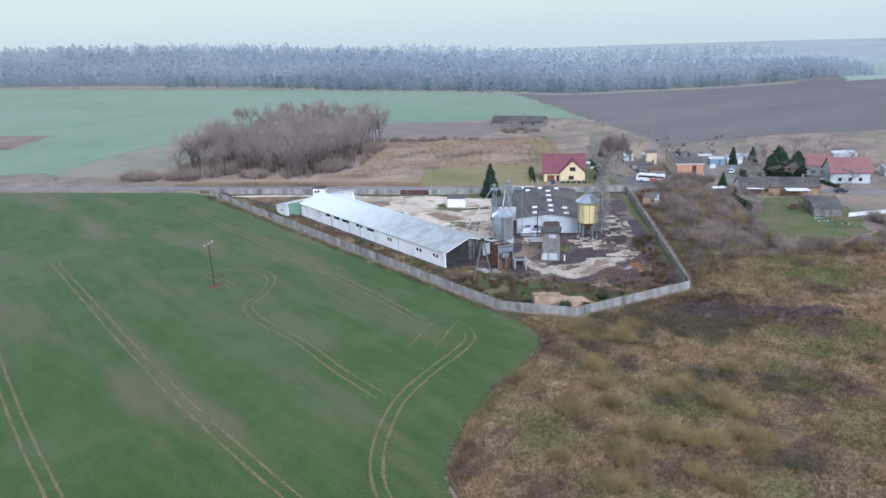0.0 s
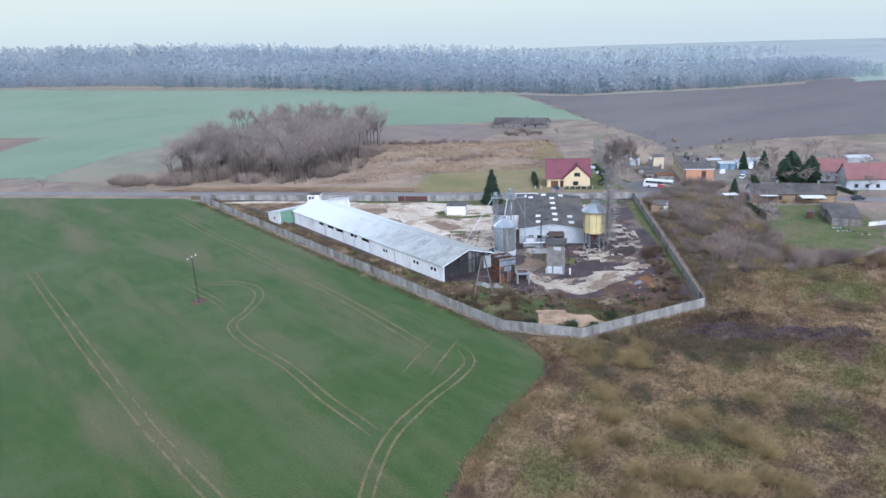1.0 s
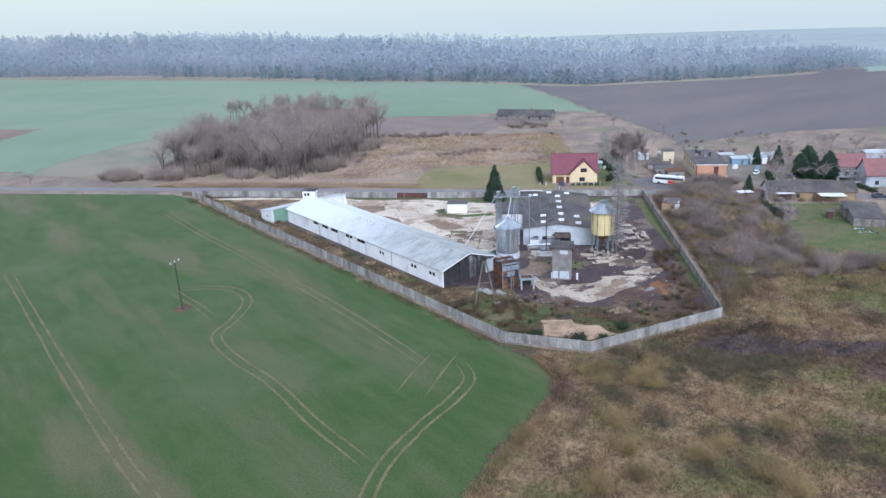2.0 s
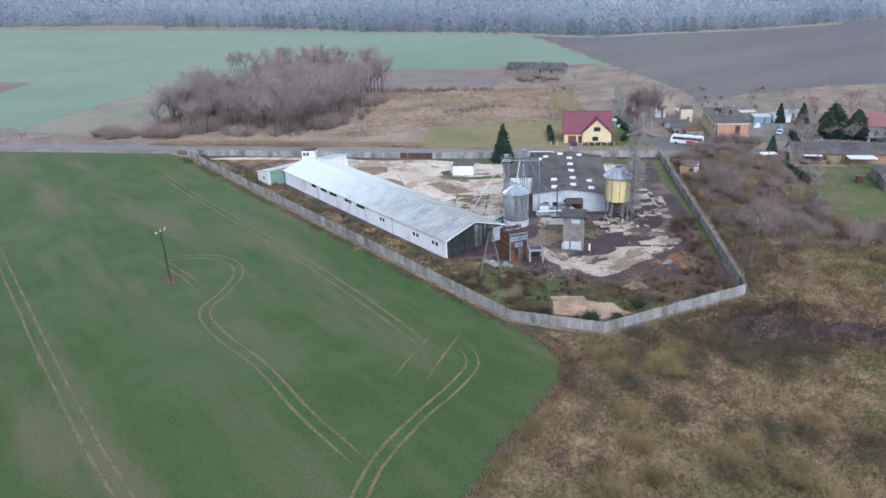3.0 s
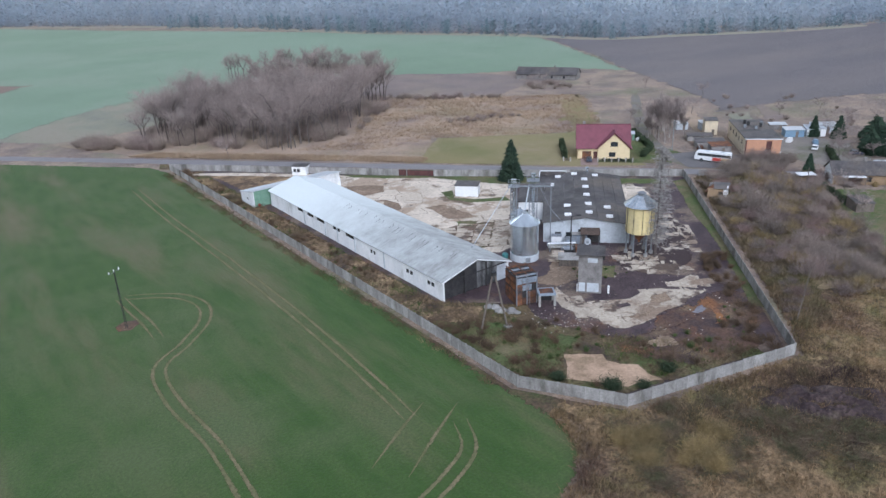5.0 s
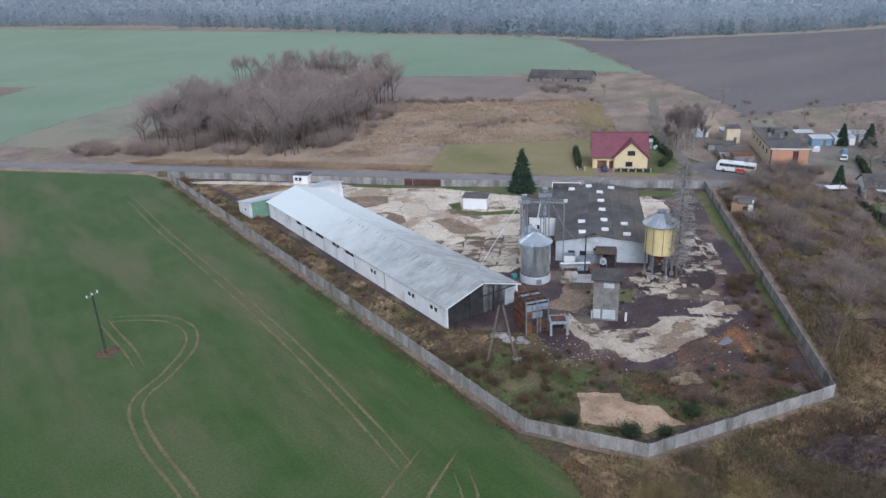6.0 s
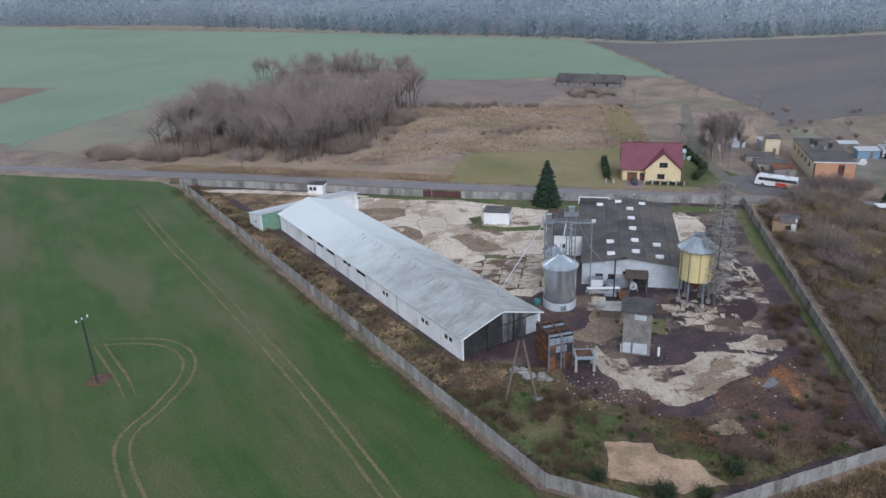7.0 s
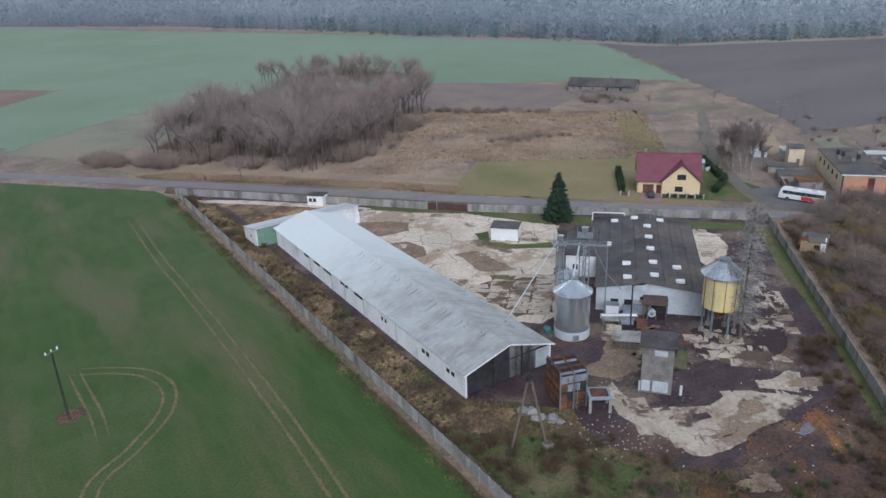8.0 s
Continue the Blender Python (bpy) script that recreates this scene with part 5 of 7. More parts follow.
part("roof", lathe([(TR + 0.65, 10.95), (TR + 0.65, 11.05), (0.9, 13.1)], 20), GALV, tank)
part("cupola", lathe([(0.8, 13.05), (0.8, 13.5), (1.0, 13.55), (0.1, 13.9)], 14), STEEL, tank)
for i in range(10):
    a = 2 * math.pi * (i + 0.3) / 10
    o = Vector((math.cos(a), math.sin(a), 0))
    part("rib", beams([(o * (TR + 0.03) + Vector((0, 0, 5.1)), o * (TR + 0.03) + Vector((0, 0, 11.2)), 0.045)], 4), DARK, tank)
for i in range(20):
    a = 2 * math.pi * i / 20
    o = Vector((math.cos(a), math.sin(a), 0))
    part("roof_seam", beams([(o * (TR + 0.62) + Vector((0, 0, 11.07)), o * 0.92 + Vector((0, 0, 13.12)), 0.035)], 4), STEEL, tank)
for i in range(6):
    a = 2 * math.pi * (i + 0.2) / 6
    x, y = (TR - 0.35) * math.cos(a), (TR - 0.35) * math.sin(a)
    part("leg", boxes((x - 0.13, x + 0.13, y - 0.13, y + 0.13, 0.7, 5.0)), STEEL, tank)
    part("footing", boxes((x - 0.3, x + 0.3, y - 0.3, y + 0.3, 0, 0.8)), FENCE, tank)
part("outlet_cone", lathe([(0.25, 2.6), (0.25, 3.0), (TR - 0.9, 4.8)], 20), RUST, tank)

# ---- brick tower ----
tower = thing("brick_tower", "tall narrow grey brick service tower with a flat overhanging roof", "tower", 132.5, 120.9, -50.5)
TW, TD, TH = 4.4, 3.9, 7.9
part("front_wall", wall(TW, TH, 0.3, [(0.15, 1.35, 0.3, 2.1), (1.7, 3.9, 0.3, 2.1)]), BRICK, tower)
for x0, x1, z0, z1 in ((0.15, 1.35, 0.3, 2.1), (1.7, 3.9, 0.3, 2.1), (1.7, 3.5, 6.3, 7.2)):
    part("steel_shutter", boxes((x0, x1, -0.04, 0.14 if z0 < 1 else 0.0, z0, z1)), GREYWALL, tower, "pale blue-grey steel shutter")
part("west_wall", boxes((0, 0.3, 0.3, TD, 0, TH)), BRICK, tower)
part("east_wall", boxes((TW - 0.3, TW, 0.3, TD, 0, TH)), BRICK, tower)
part("back_wall", boxes((0.3, TW - 0.3, TD - 0.3, TD, 0, TH)), BRICK, tower)
bm = bmesh.new()
prism(bm, [(-0.45, TH + 0.02), (TW + 0.45, TH + 0.02), (TW + 0.45, TH + 0.2), (-0.45, TH + 0.2)], -0.5, TD + 0.5)
part("roof_slab", bm, FELT, tower, at=pose(0, 0, 0, 2, 0, 0))
part("insulator_bracket", boxes((TW, TW + 0.35, 0.1, 0.25, TH - 1.0, TH - 0.4)), DARK, tower)
for x in (-0.9, TW + 0.5):
    post = thing("marker_post", "short pale concrete marker post", "post", 132.5 + x * 0.636 + 0.8, 120.9 - x * 0.772 - 0.4)
    part("stub", boxes((-0.14, 0.14, -0.14, 0.14, 0, 1.6)), WHITE, post)

# ---- rusty grain dryer ----
dryer = thing("grain_dryer", "derelict rusty orange and blue-grey grain dryer tower", "machine", 119.8, 124.3, -19)
DARKRUST = mat("dark_rust", (0.12, 0.06, 0.038), (0.07, 0.042, 0.034), 0.8, 0.85, 0.4, fine=4, patch=(0.19, 0.085, 0.04), pscale=0.7, pat=0.58, contrast=0.35)
DK = 1.42
for k in range(4):
    z = k * DK
    for j in range(3):
        part("side_casing", boxes((0.0, 0.14, 0.1 + 1.72 * j, 1.76 + 1.72 * j, z + 0.08, z + DK - 0.1)), RUST if (j + k) % 3 else DARKRUST, dryer, "rust-orange casing")
    part("front_casing", boxes((0.14, 1.1, 0, 0.14, z + 0.05, z + DK - 0.1)), RUST if k < 3 else BLUEGREY, dryer)
    for j in range(3):
        x0 = 1.2 + 0.95 * j
        if (j, k) in ((0, 1), (2, 2)):
            continue
        part("louvre", boxes((x0, x0 + 0.85, 0.02, 0.16, z + 0.1, z + 0.5), (x0, x0 + 0.85, -0.05, 0.1, z + 0.62, z + DK - 0.2)), BLUEGREY if k > 1 else DARKRUST, dryer)
    part("band", boxes((-0.06, 4.15, -0.06, 5.3, z + DK - 0.09, z + DK)), DARK if k % 2 else DARKRUST, dryer)
part("core", boxes((0.2, 4.0, 0.2, 5.1, 0.05, 4 * DK - 0.12)), DARK, dryer)
for x in (0, 2.05, 4.05):
    part("corner_post", boxes((x - 0.09, x + 0.09, -0.09, 0.09, 0, 4 * DK + 0.55)), STEEL, dryer)
for i in range(4):
    part("top_joist", boxes((0.1, 4.0, 0.3 + i * 1.5, 0.5 + i * 1.5, 4 * DK, 4 * DK + 0.3)), DARKRUST if i % 2 else BLUEGREY, dryer)
for x in (0.1, 2.0, 3.9):
    part("top_rail", boxes((x, x + 0.16, 0.2, 5.2, 4 * DK + 0.3, 4 * DK + 0.48)), DARKRUST, dryer)
part("ladder", boxes((2.0, 2.06, -0.3, -0.24, 0, 5.4), (2.5, 2.56, -0.3, -0.24, 0, 5.4), *[(2.06, 2.5, -0.29, -0.25, 0.4 * q, 0.4 * q + 0.05) for q in range(1, 14)]), STEEL, dryer)

stand = thing("hopper_stand", "low grey concrete hopper stand with a rusty sheet top", "stand", 122.6, 121.4, -35)
for x in (0.2, 3.0):
    for y in (0.2, 2.6):
        part("leg", boxes((x - 0.2, x + 0.2, y - 0.2, y + 0.2, 0, 2.2)), FENCE, stand)
part("beam", boxes((0, 3.2, 0, 0.35, 2.2, 2.6), (0, 3.2, 2.45, 2.8, 2.2, 2.6), (0, 0.35, 0.35, 2.45, 2.2, 2.6), (2.85, 3.2, 0.35, 2.45, 2.2, 2.6)), BLUEGREY, stand)
part("top_sheet", boxes((0.3, 2.9, 0.3, 2.5, 2.5, 2.58)), DARKRUST, stand)
part("back_panel", boxes((0.4, 2.8, 2.3, 2.4, 0.2, 2.2)), DARK, stand)

# ---- smaller things in the yard ----
hut = thing("white_hut", "small white flat-roofed hut with a dark roof", "hut", 152.9, 183.9, HT - 2)
part("front_wall", wall(6.2, 3.0, 0.25), PLASTER, hut)
part("left_wall", boxes((0, 0.25, 0.25, 4.5, 0, 3.0)), PLASTER, hut)
part("right_wall", boxes((5.95, 6.2, 0.25, 4.5, 0, 3.0)), PLASTER, hut)
part("back_wall", boxes((0.25, 5.95, 4.25, 4.5, 0, 3.0)), PLASTER, hut)
part("roof", boxes((-0.2, 6.4, -0.2, 4.7, 3.0, 3.2)), FELT, hut)

booth = thing("gate_booth", "little white watch booth with two dark windows", "hut", 130.2, 236.6, HT - 2)
wh = [(0.5, 1.4, 1.1, 2.0), (1.7, 2.6, 1.1, 2.0)]
part("front_wall", wall(4.6, 2.7, 0.2, wh), PLASTER, booth)
for q in wh:
    window(booth, *q, Matrix.Identity(4), DARK)
part("left_wall", boxes((0, 0.2, 0.2, 3.2, 0, 2.7)), PLASTER, booth)
part("right_wall", boxes((4.4, 4.6, 0.2, 3.2, 0, 2.7)), PLASTER, booth)
part("back_wall", boxes((0.2, 4.4, 3.0, 3.2, 0, 2.7)), PLASTER, booth)
part("roof", boxes((-0.15, 4.75, -0.15, 3.35, 2.7, 2.9)), FELT, booth)

def lean_to(x, y, turn, w, d, h0, h1, wall_mat, roof_mat, label, category="shed", name="shed", door=True):
    s = thing(name, label, category, x, y, turn)
    part("front_wall", wall(w, h0, 0.15, [(w * 0.55, w * 0.55 + 0.9, 0, min(2.0, h0 - 0.2))] if door else ()), wall_mat, s)
    if door:
        part("door", boxes((w * 0.55, w * 0.55 + 0.9, 0.05, 0.1, 0, min(2.0, h0 - 0.2))), WOOD, s)
    part("back_wall", boxes((0.15, w - 0.15, d - 0.15, d, 0, h1)), wall_mat, s)
    for x0 in (0, w - 0.15):
        bm = bmesh.new()
        vs = [bm.verts.new(c) for c in ((x0, 0.15, 0), (x0, d, 0), (x0, d, h1), (x0, 0.15, h0), (x0 + 0.15, 0.15, 0), (x0 + 0.15, d, 0), (x0 + 0.15, d, h1), (x0 + 0.15, 0.15, h0))]
        for f in ((0, 1, 2, 3), (7, 6, 5, 4), (0, 4, 5, 1), (1, 5, 6, 2), (2, 6, 7, 3), (3, 7, 4, 0)):
            bm.faces.new([vs[i] for i in f])
        part("side_wall", bm, wall_mat, s)
    bm = bmesh.new()
    slope(bm, (-0.2, -0.25, h0), (w + 0.2, -0.25, h0), (w + 0.2, d + 0.2, h1 + 0.03), (-0.2, d + 0.2, h1 + 0.03), 0.08)
    part("roof", bm, roof_mat, s)
    return s


lean_to(138.9, 131.9, HT, 4.0, 2.6, 1.5, 1.9, WOOD, FENCE, "small dark shed with a grey sheet roof", door=False)
lean_to(150.2, 138.6, HT, 3.2, 2.6, 2.2, 2.6, BLUEGREY, FENCE, "blue-grey lean-to kiosk against the hall front")

mach = thing("screw_conveyor", "long pale grey steel trough conveyor before the hall", "conveyor", 142.9, 139.2, -38)
part("trough", boxes((0, 6.4, -0.55, 0.55, 1.0, 1.25), (0, 6.4, -0.6, -0.5, 1.25, 1.9), (0, 6.4, 0.5, 0.6, 1.25, 1.9)), GALV, mach)
part("cover", boxes((0.2, 6.2, -0.5, 0.5, 1.75, 1.85)), WHITE, mach)
for x in (0.5, 3.2, 5.9):
    for y in (-0.5, 0.35):
        part("stand", boxes((x - 0.08, x + 0.08, y, y + 0.15, 0, 1.0)), STEEL, mach)
rb = thing("rusty_hopper", "rust-brown steel hopper box", "hopper", 145.4, 133.3, -45)
part("bin", boxes((0, 1.7, 0, 1.5, 0.9, 2.1)), RUST, rb)
bm = bmesh.new()
beam(bm, (0.85, 0.75, 0.3), (0.85, 0.75, 0.9), 0.3, 4, 0.95)
part("chute", bm, RUST, rb)
for x in (0.1, 1.6):
    for y in (0.1, 1.4):
        part("leg", boxes((x - 0.06, x + 0.06, y - 0.06, y + 0.06, 0, 0.9)), DARK, rb)
fanh = thing("fan_drum", "pale grey drum-shaped fan on a frame", "machine", 151.6, 135.4, -46)
bm = bmesh.new()
beam(bm, (0, -0.35, 1.1), (0, 0.35, 1.1), 0.68, 18)
part("drum", bm, GREYWALL, fanh)
bm = bmesh.new()
beam(bm, (0, -0.45, 1.1), (0, -0.35, 1.1), 0.35, 14)
part("hub", bm, STEEL, fanh)
part("frame", boxes((-0.8, -0.65, -0.4, 0.4, 0, 0.7), (0.65, 0.8, -0.4, 0.4, 0, 0.7)), STEEL, fanh)
for x, y, w, d, h, m, lab in ((147.3, 138.2, 2.6, 1.8, 1.9, BLUEGREY, "blue-grey steel switch cabinet"), (145.6, 140.6, 2.2, 1.6, 2.4, WHITE, "white metal machine housing"), (144.6, 135.9, 2.0, 1.2, 0.9, DARK, "dark machine part on the ground"), (139.0, 135.2, 3.0, 2.4, 0.5, SLAB, "low pale concrete plinth before the hall"), (141.6, 136.6, 2.6, 2.0, 0.6, SLAB, "low pale concrete plinth before the hall")):
    c = thing("plinth" if m is SLAB else "machine_cabinet", lab, "plinth" if m is SLAB else "machine", x, y, HT)
    part("block", boxes((0, w, 0, d, 0, h)), m, c)
    if m is not SLAB:
        part("lid", boxes((-0.05, w + 0.05, -0.05, d + 0.05, h, h + 0.08)), STEEL, c)
        part("door", boxes((0.2, w - 0.2, -0.04, 0, 0.3, h - 0.2)), m, c)

# Black chimney pipe before the hall, built as a post with a short arm.
lamp = thing("yard_lamp", "tall black chimney pipe with a bent top", "lamp post", 144.4, 133.8, -30)
part("post", beams([((0, 0, 0), (0, 0, 9.2), 0.13)], 8), DARK, lamp)
part("arm", beams([((0, 0, 9.1), (1.7, 0, 9.25), 0.09)], 6), DARK, lamp)
part("lamp_head", boxes((1.1, 2.0, -0.22, 0.22, 9.18, 9.4)), DARK, lamp)

def stone(x, y, s, material, label, name="concrete_lump", squash=0.6):
    bm = bmesh.new()
    bmesh.ops.create_icosphere(bm, subdivisions=2, radius=1.0)
    o = rng.uniform(0, 99)
    for v in bm.verts:
        k = 1 + 0.45 * noise.noise(v.co * 1.3 + Vector((o, 0, 0))) + 0.15 * noise.noise(v.co * 4 + Vector((0, o, 0)))
        v.co = Vector((v.co.x * k * s, v.co.y * k * s * rng.uniform(0.97, 1.03), max(-0.2 * s, v.co.z * k * s * squash) + 0.2 * s))
    ob = part(name, bm, material)
    ob.matrix_world = pose(x, y, 0, 0, 0, rng.uniform(0, 360))
    return tagged(ob, label, "rubble", "rubble lumps")


for x, y, s in ((115.6, 127.4, 0.9), (116.4, 126.2, 0.8), (116.2, 124.9, 1.0), (117.6, 123.4, 1.0), (118.0, 122.3, 0.7), (116.9, 127.0, 0.5)):
    stone(x, y, s, FENCE, "grey lump of broken concrete in the weeds")
for x, y in scatter([(119, 121), (128, 121), (124, 111), (117, 113)], 40):
    stone(x, y, rng.uniform(0.06, 0.15), RUBBLE, "small pale scrap of rubble", "rubble_bit")

# leaning timber struts of the old A-frame pole
apole = thing("a_frame_pole", "weathered wooden A-frame power pole in the weeds", "utility pole", 111.0, 120.6)
top = Vector((0.2, 0.2, 10.4))
part("leg", beams([((-1.9, 1.3, -0.2), tuple(top + Vector((-0.15, 0.1, 0))), 0.17)], 8), WOOD, apole)
part("leg", beams([((2.0, -1.3, -0.2), tuple(top + Vector((0.15, -0.1, 0))), 0.17)], 8), WOOD, apole)
part("tie", beams([((-0.95, 0.7, 5.1), (1.05, -0.6, 5.1), 0.09)], 6), WOOD, apole)
part("top_bracket", boxes((-0.2, 0.6, -0.1, 0.5, 10.1, 10.8)), DARK, apole)
part("footing", boxes((1.4, 2.7, -2.0, -0.8, 0, 0.6)), FENCE, apole)

def field_pole(x, y, tall, lean, label, turn=0.0, arms=True, rise=0.0):
    p = thing("utility_pole", label, "utility pole", x, y, turn)
    tip = (lean[0], lean[1], tall)
    part("mast", beams([((0, 0, -0.3), tip, 0.11 if arms else 0.09)], 8), STEEL if arms else WOOD, p)
    if arms:
        a, b = Vector((tip[0] - 1.2, tip[1], tall - 0.3 - rise)), Vector((tip[0] + 1.2, tip[1], tall - 0.3 + rise))
        part("crossarm", beams([(a, b, 0.06)], 4), STEEL, p)
        for q in (a, b, Vector(tip)):
            part("insulator", lathe([(0.05, 0), (0.11, 0.08), (0.07, 0.18), (0.11, 0.26), (0.04, 0.42)], 8), LAMPWHITE, p, at=pose(q.x, q.y, q.z))
    return p


def lattice_pole(x, y, tall, lean, label, turn):
    """A slender steel lattice mast: four legs drawn together upwards, cross braces, a sloping arm with insulators."""
    p = thing("utility_pole", label, "utility pole", x, y, turn)
    tip = Vector((lean[0], lean[1], tall))

    def leg(k, f):
        w = 0.11 * (1 - f) + 0.05
        return tip * f + Vector(((-w, w, w, -w)[k], (-w, -w, w, w)[k], 0))

    for k in range(4):
        part("leg", beams([(leg(k, -0.02), leg(k, 1), 0.032)], 4), DARK, p)
    rows = []
    for i in range(14):
        for k in range(4):
            rows.append((leg(k, i / 14), leg((k + 1) % 4, (i + 1) / 14), 0.016))
    part("bracing", beams(rows, 4), DARK, p)
    a, b = tip + Vector((-0.95, 0, -0.8)), tip + Vector((0.95, 0, 0.1))
    part("crossarm", beams([(a, b, 0.05)], 4), STEEL, p)
    for q in (a, a.lerp(b, 0.5), b):
        part("insulator", lathe([(0.06, 0), (0.13, 0.09), (0.08, 0.2), (0.13, 0.3), (0.04, 0.5)], 8), LAMPWHITE, p, at=pose(q.x, q.y, q.z))


lattice_pole(61.4, 165.6, 11.4, (-0.2, 0.5), "slightly leaning dark steel lattice power pole in the crop", -33)
field_pole(151.3, 88.0, 10.2, (0.9, -0.6), "thin leaning wooden pole in the dry grass", 0, arms=False)
field_pole(232.9, 171.8, 9.5, (0, 0), "grey street lamp pole beside the lane", 0)
field_pole(217.5, 120.5, 7.5, (0.2, 0.1), "thin grey pole in the thicket", 0, arms=False)

def bare_conifer(seed, height, width, label):
    """A leafless larch: a straight trunk with many short thin branches and twigs."""
    r = random.Random(seed)
    ob = thing("larch_tree", label, "tree")
    bm = bmesh.new()
    beam(bm, (0, 0, -0.2), (0, 0, height * 0.98), height * 0.011, 7, 0.04)
    part("trunk", bm, BARK, ob)
    v = []
    for i in range(520):
        f = r.uniform(0.12, 1)
        z, a = height * f, r.uniform(0, 2 * math.pi)
        reach = width * 0.5 * min(1.0, 0.45 + 1.0 * (1 - f)) * r.uniform(0.5, 1.1)
        p = Vector((0, 0, z))
        q = p + Vector((math.cos(a) * reach, math.sin(a) * reach, reach * r.uniform(-0.15, 0.3)))
        v += [p - Vector((0, 0, 0.045)), p + Vector((0, 0, 0.045)), q]
        v += [p - Vector((0.04, 0.04, 0)), p + Vector((0.04, 0.04, 0)), q]
        for _ in range(10):
            s = p.lerp(q, r.uniform(0.2, 1))
            e = s + Vector((r.gauss(0, 0.35), r.gauss(0, 0.35), r.gauss(-0.1, 0.3)))
            side = Vector((r.gauss(0, 1), r.gauss(0, 1), r.gauss(0, 1))).normalized() * 0.06
            v += [s - side, s + side, e]
    v = np.array([tuple(c) for c in v])
    c = new("crown", stuff_mesh("crown", v, np.arange(len(v)).reshape(-1, 3), LARCH))
    c.parent = ob
    return ob


larch = bare_conifer(5, 23.5, 7.6, "tall bare grey larch tree beside the yellow tank")
larch.matrix_world = pose(157.4, 121.8, 0, 0, 0, 20)
spruce = conifer(3, 12.4, 8.2, NEEDLE, "dense dark green spruce by the roadside fence", "spruce_tree", gaps=0.12, sprays=54)
spruce.matrix_world = pose(174.2, 184.6, 0)

# loose slabs of the broken paving
def cut(poly, a, b):
    """The part of a convex outline on the left of the line from a to b."""
    out = []
    def side(p):
        return (b[0] - a[0]) * (p[1] - a[1]) - (b[1] - a[1]) * (p[0] - a[0])
    for p, q in zip(poly, poly[1:] + poly[:1]):
        sp, sq = side(p), side(q)
        if sp >= 0:
            out.append(p)
        if sp * sq < 0:
            f = sp / (sp - sq)
            out.append((p[0] + (q[0] - p[0]) * f, p[1] + (q[1] - p[1]) * f))
    return out


def shards(sx, sy, cuts, r):
    """A slab broken along crooked cracks: meshes of its fragments and their middles."""
    polys = [[(-sx / 2, -sy / 2), (sx / 2, -sy / 2), (sx / 2, sy / 2), (-sx / 2, sy / 2)]]
    for _ in range(cuts):
        a, g = (r.uniform(-0.35, 0.35) * sx, r.uniform(-0.35, 0.35) * sy), r.uniform(0, 2 * math.pi)
        b = (a[0] + math.cos(g), a[1] + math.sin(g))
        polys = [h for q in polys for h in (cut(q, a, b), cut(q, b, a)) if len(h) > 2]
    out = []
    for q in polys:
        c = Vector((sum(p[0] for p in q) / len(q), sum(p[1] for p in q) / len(q)))
        ring = []
        for u, v in zip(q, q[1:] + q[:1]):
            u, v = Vector(u) - c, Vector(v) - c
            k = max(1, int((v - u).length / 0.7))
            ring += [u.lerp(v, j / k) for j in range(k)]
        ring = [v * 0.95 - v.normalized() * 0.04 + Vector((r.gauss(0, 0.06), r.gauss(0, 0.06))) for v in ring]
        if len(ring) < 3 or max(v.length for v in ring) < 0.3:
            continue
        bm = bmesh.new()
        low = [bm.verts.new((v.x, v.y, -0.1)) for v in ring]
        top = [bm.verts.new((v.x * 0.98, v.y * 0.98, 0.06)) for v in ring]
        bm.faces.new(top)
        for j in range(len(low)):
            k = (j + 1) % len(low)
            bm.faces.new((low[j], low[k], top[k], top[j]))
        out.append((mesh_of("slab", bm, SLAB), c))
    return out


def slab_field(poly, turn, sx, sy, keep, parent, seed, cuts=2, lift=0.0):
    r = random.Random(seed)
    c = Vector((sum(p[0] for p in poly) / len(poly), sum(p[1] for p in poly) / len(poly)))
    forms = [shards(sx, sy, cuts, r) for _ in range(7)]
    m = pose(c.x, c.y, 0, 0, 0, turn)
    for i in range(-16, 17):
        for j in range(-16, 17):
            q = m @ Vector((i * sx + r.gauss(0, 0.1), j * sy + r.gauss(0, 0.1), 0))
            if not inside(np.array([[q.x, q.y]]), poly)[0] or noise.noise((q.x * 0.09, q.y * 0.09, seed)) < r.uniform(-0.3, 0.3) - keep:
                continue
            for me, at in r.choice(forms):
                if r.random() < 0.78:
                    piece("slab", me, parent, pose(q.x, q.y, 0, 0, 0, turn) @ pose(at.x, at.y, lift + r.uniform(-0.03, 0.01), r.gauss(0, 0.6), r.gauss(0, 0.6), r.gauss(0, 6)))

# ---- cream house ----
house = thing("cream_house", "cream house with a maroon tiled roof and a front gable", "house", 204.0, 186.2, -47.0)
I4 = Matrix.Identity(4)
# main block
mh = [(1.5, 4.3, 0.0, 2.4), (5.0, 6.2, 0.0, 2.3)]
part("front_wall", wall(6.4, 3.5, 0.3, mh), CREAM, house, at=pose(0, 1.0, 0))
part("garage_door", boxes((1.5, 4.3, 1.15, 1.22, 0, 2.4)), RUST, house, "reddish-brown garage door")
part("front_door", boxes((5.0, 6.2, 1.15, 1.22, 0, 2.3)), GATE, house)
bm = wall(10.4, 3.5, 0.3)
gable(bm, 10.4, 3.5, 9.3, 0, 0.3)
part("left_wall", bm, CREAM, house, at=pose(0, 11.4, 0, 0, 0, -90))
bm = wall(10.4, 3.5, 0.3)
gable(bm, 10.4, 3.5, 9.3, 0, 0.3)
part("right_wall", bm, CREAM, house, at=pose(15.9, 1.0, 0, 0, 0, 90))
part("back_wall", wall(15.3, 3.5, 0.3), CREAM, house, at=pose(0.3, 11.1, 0))
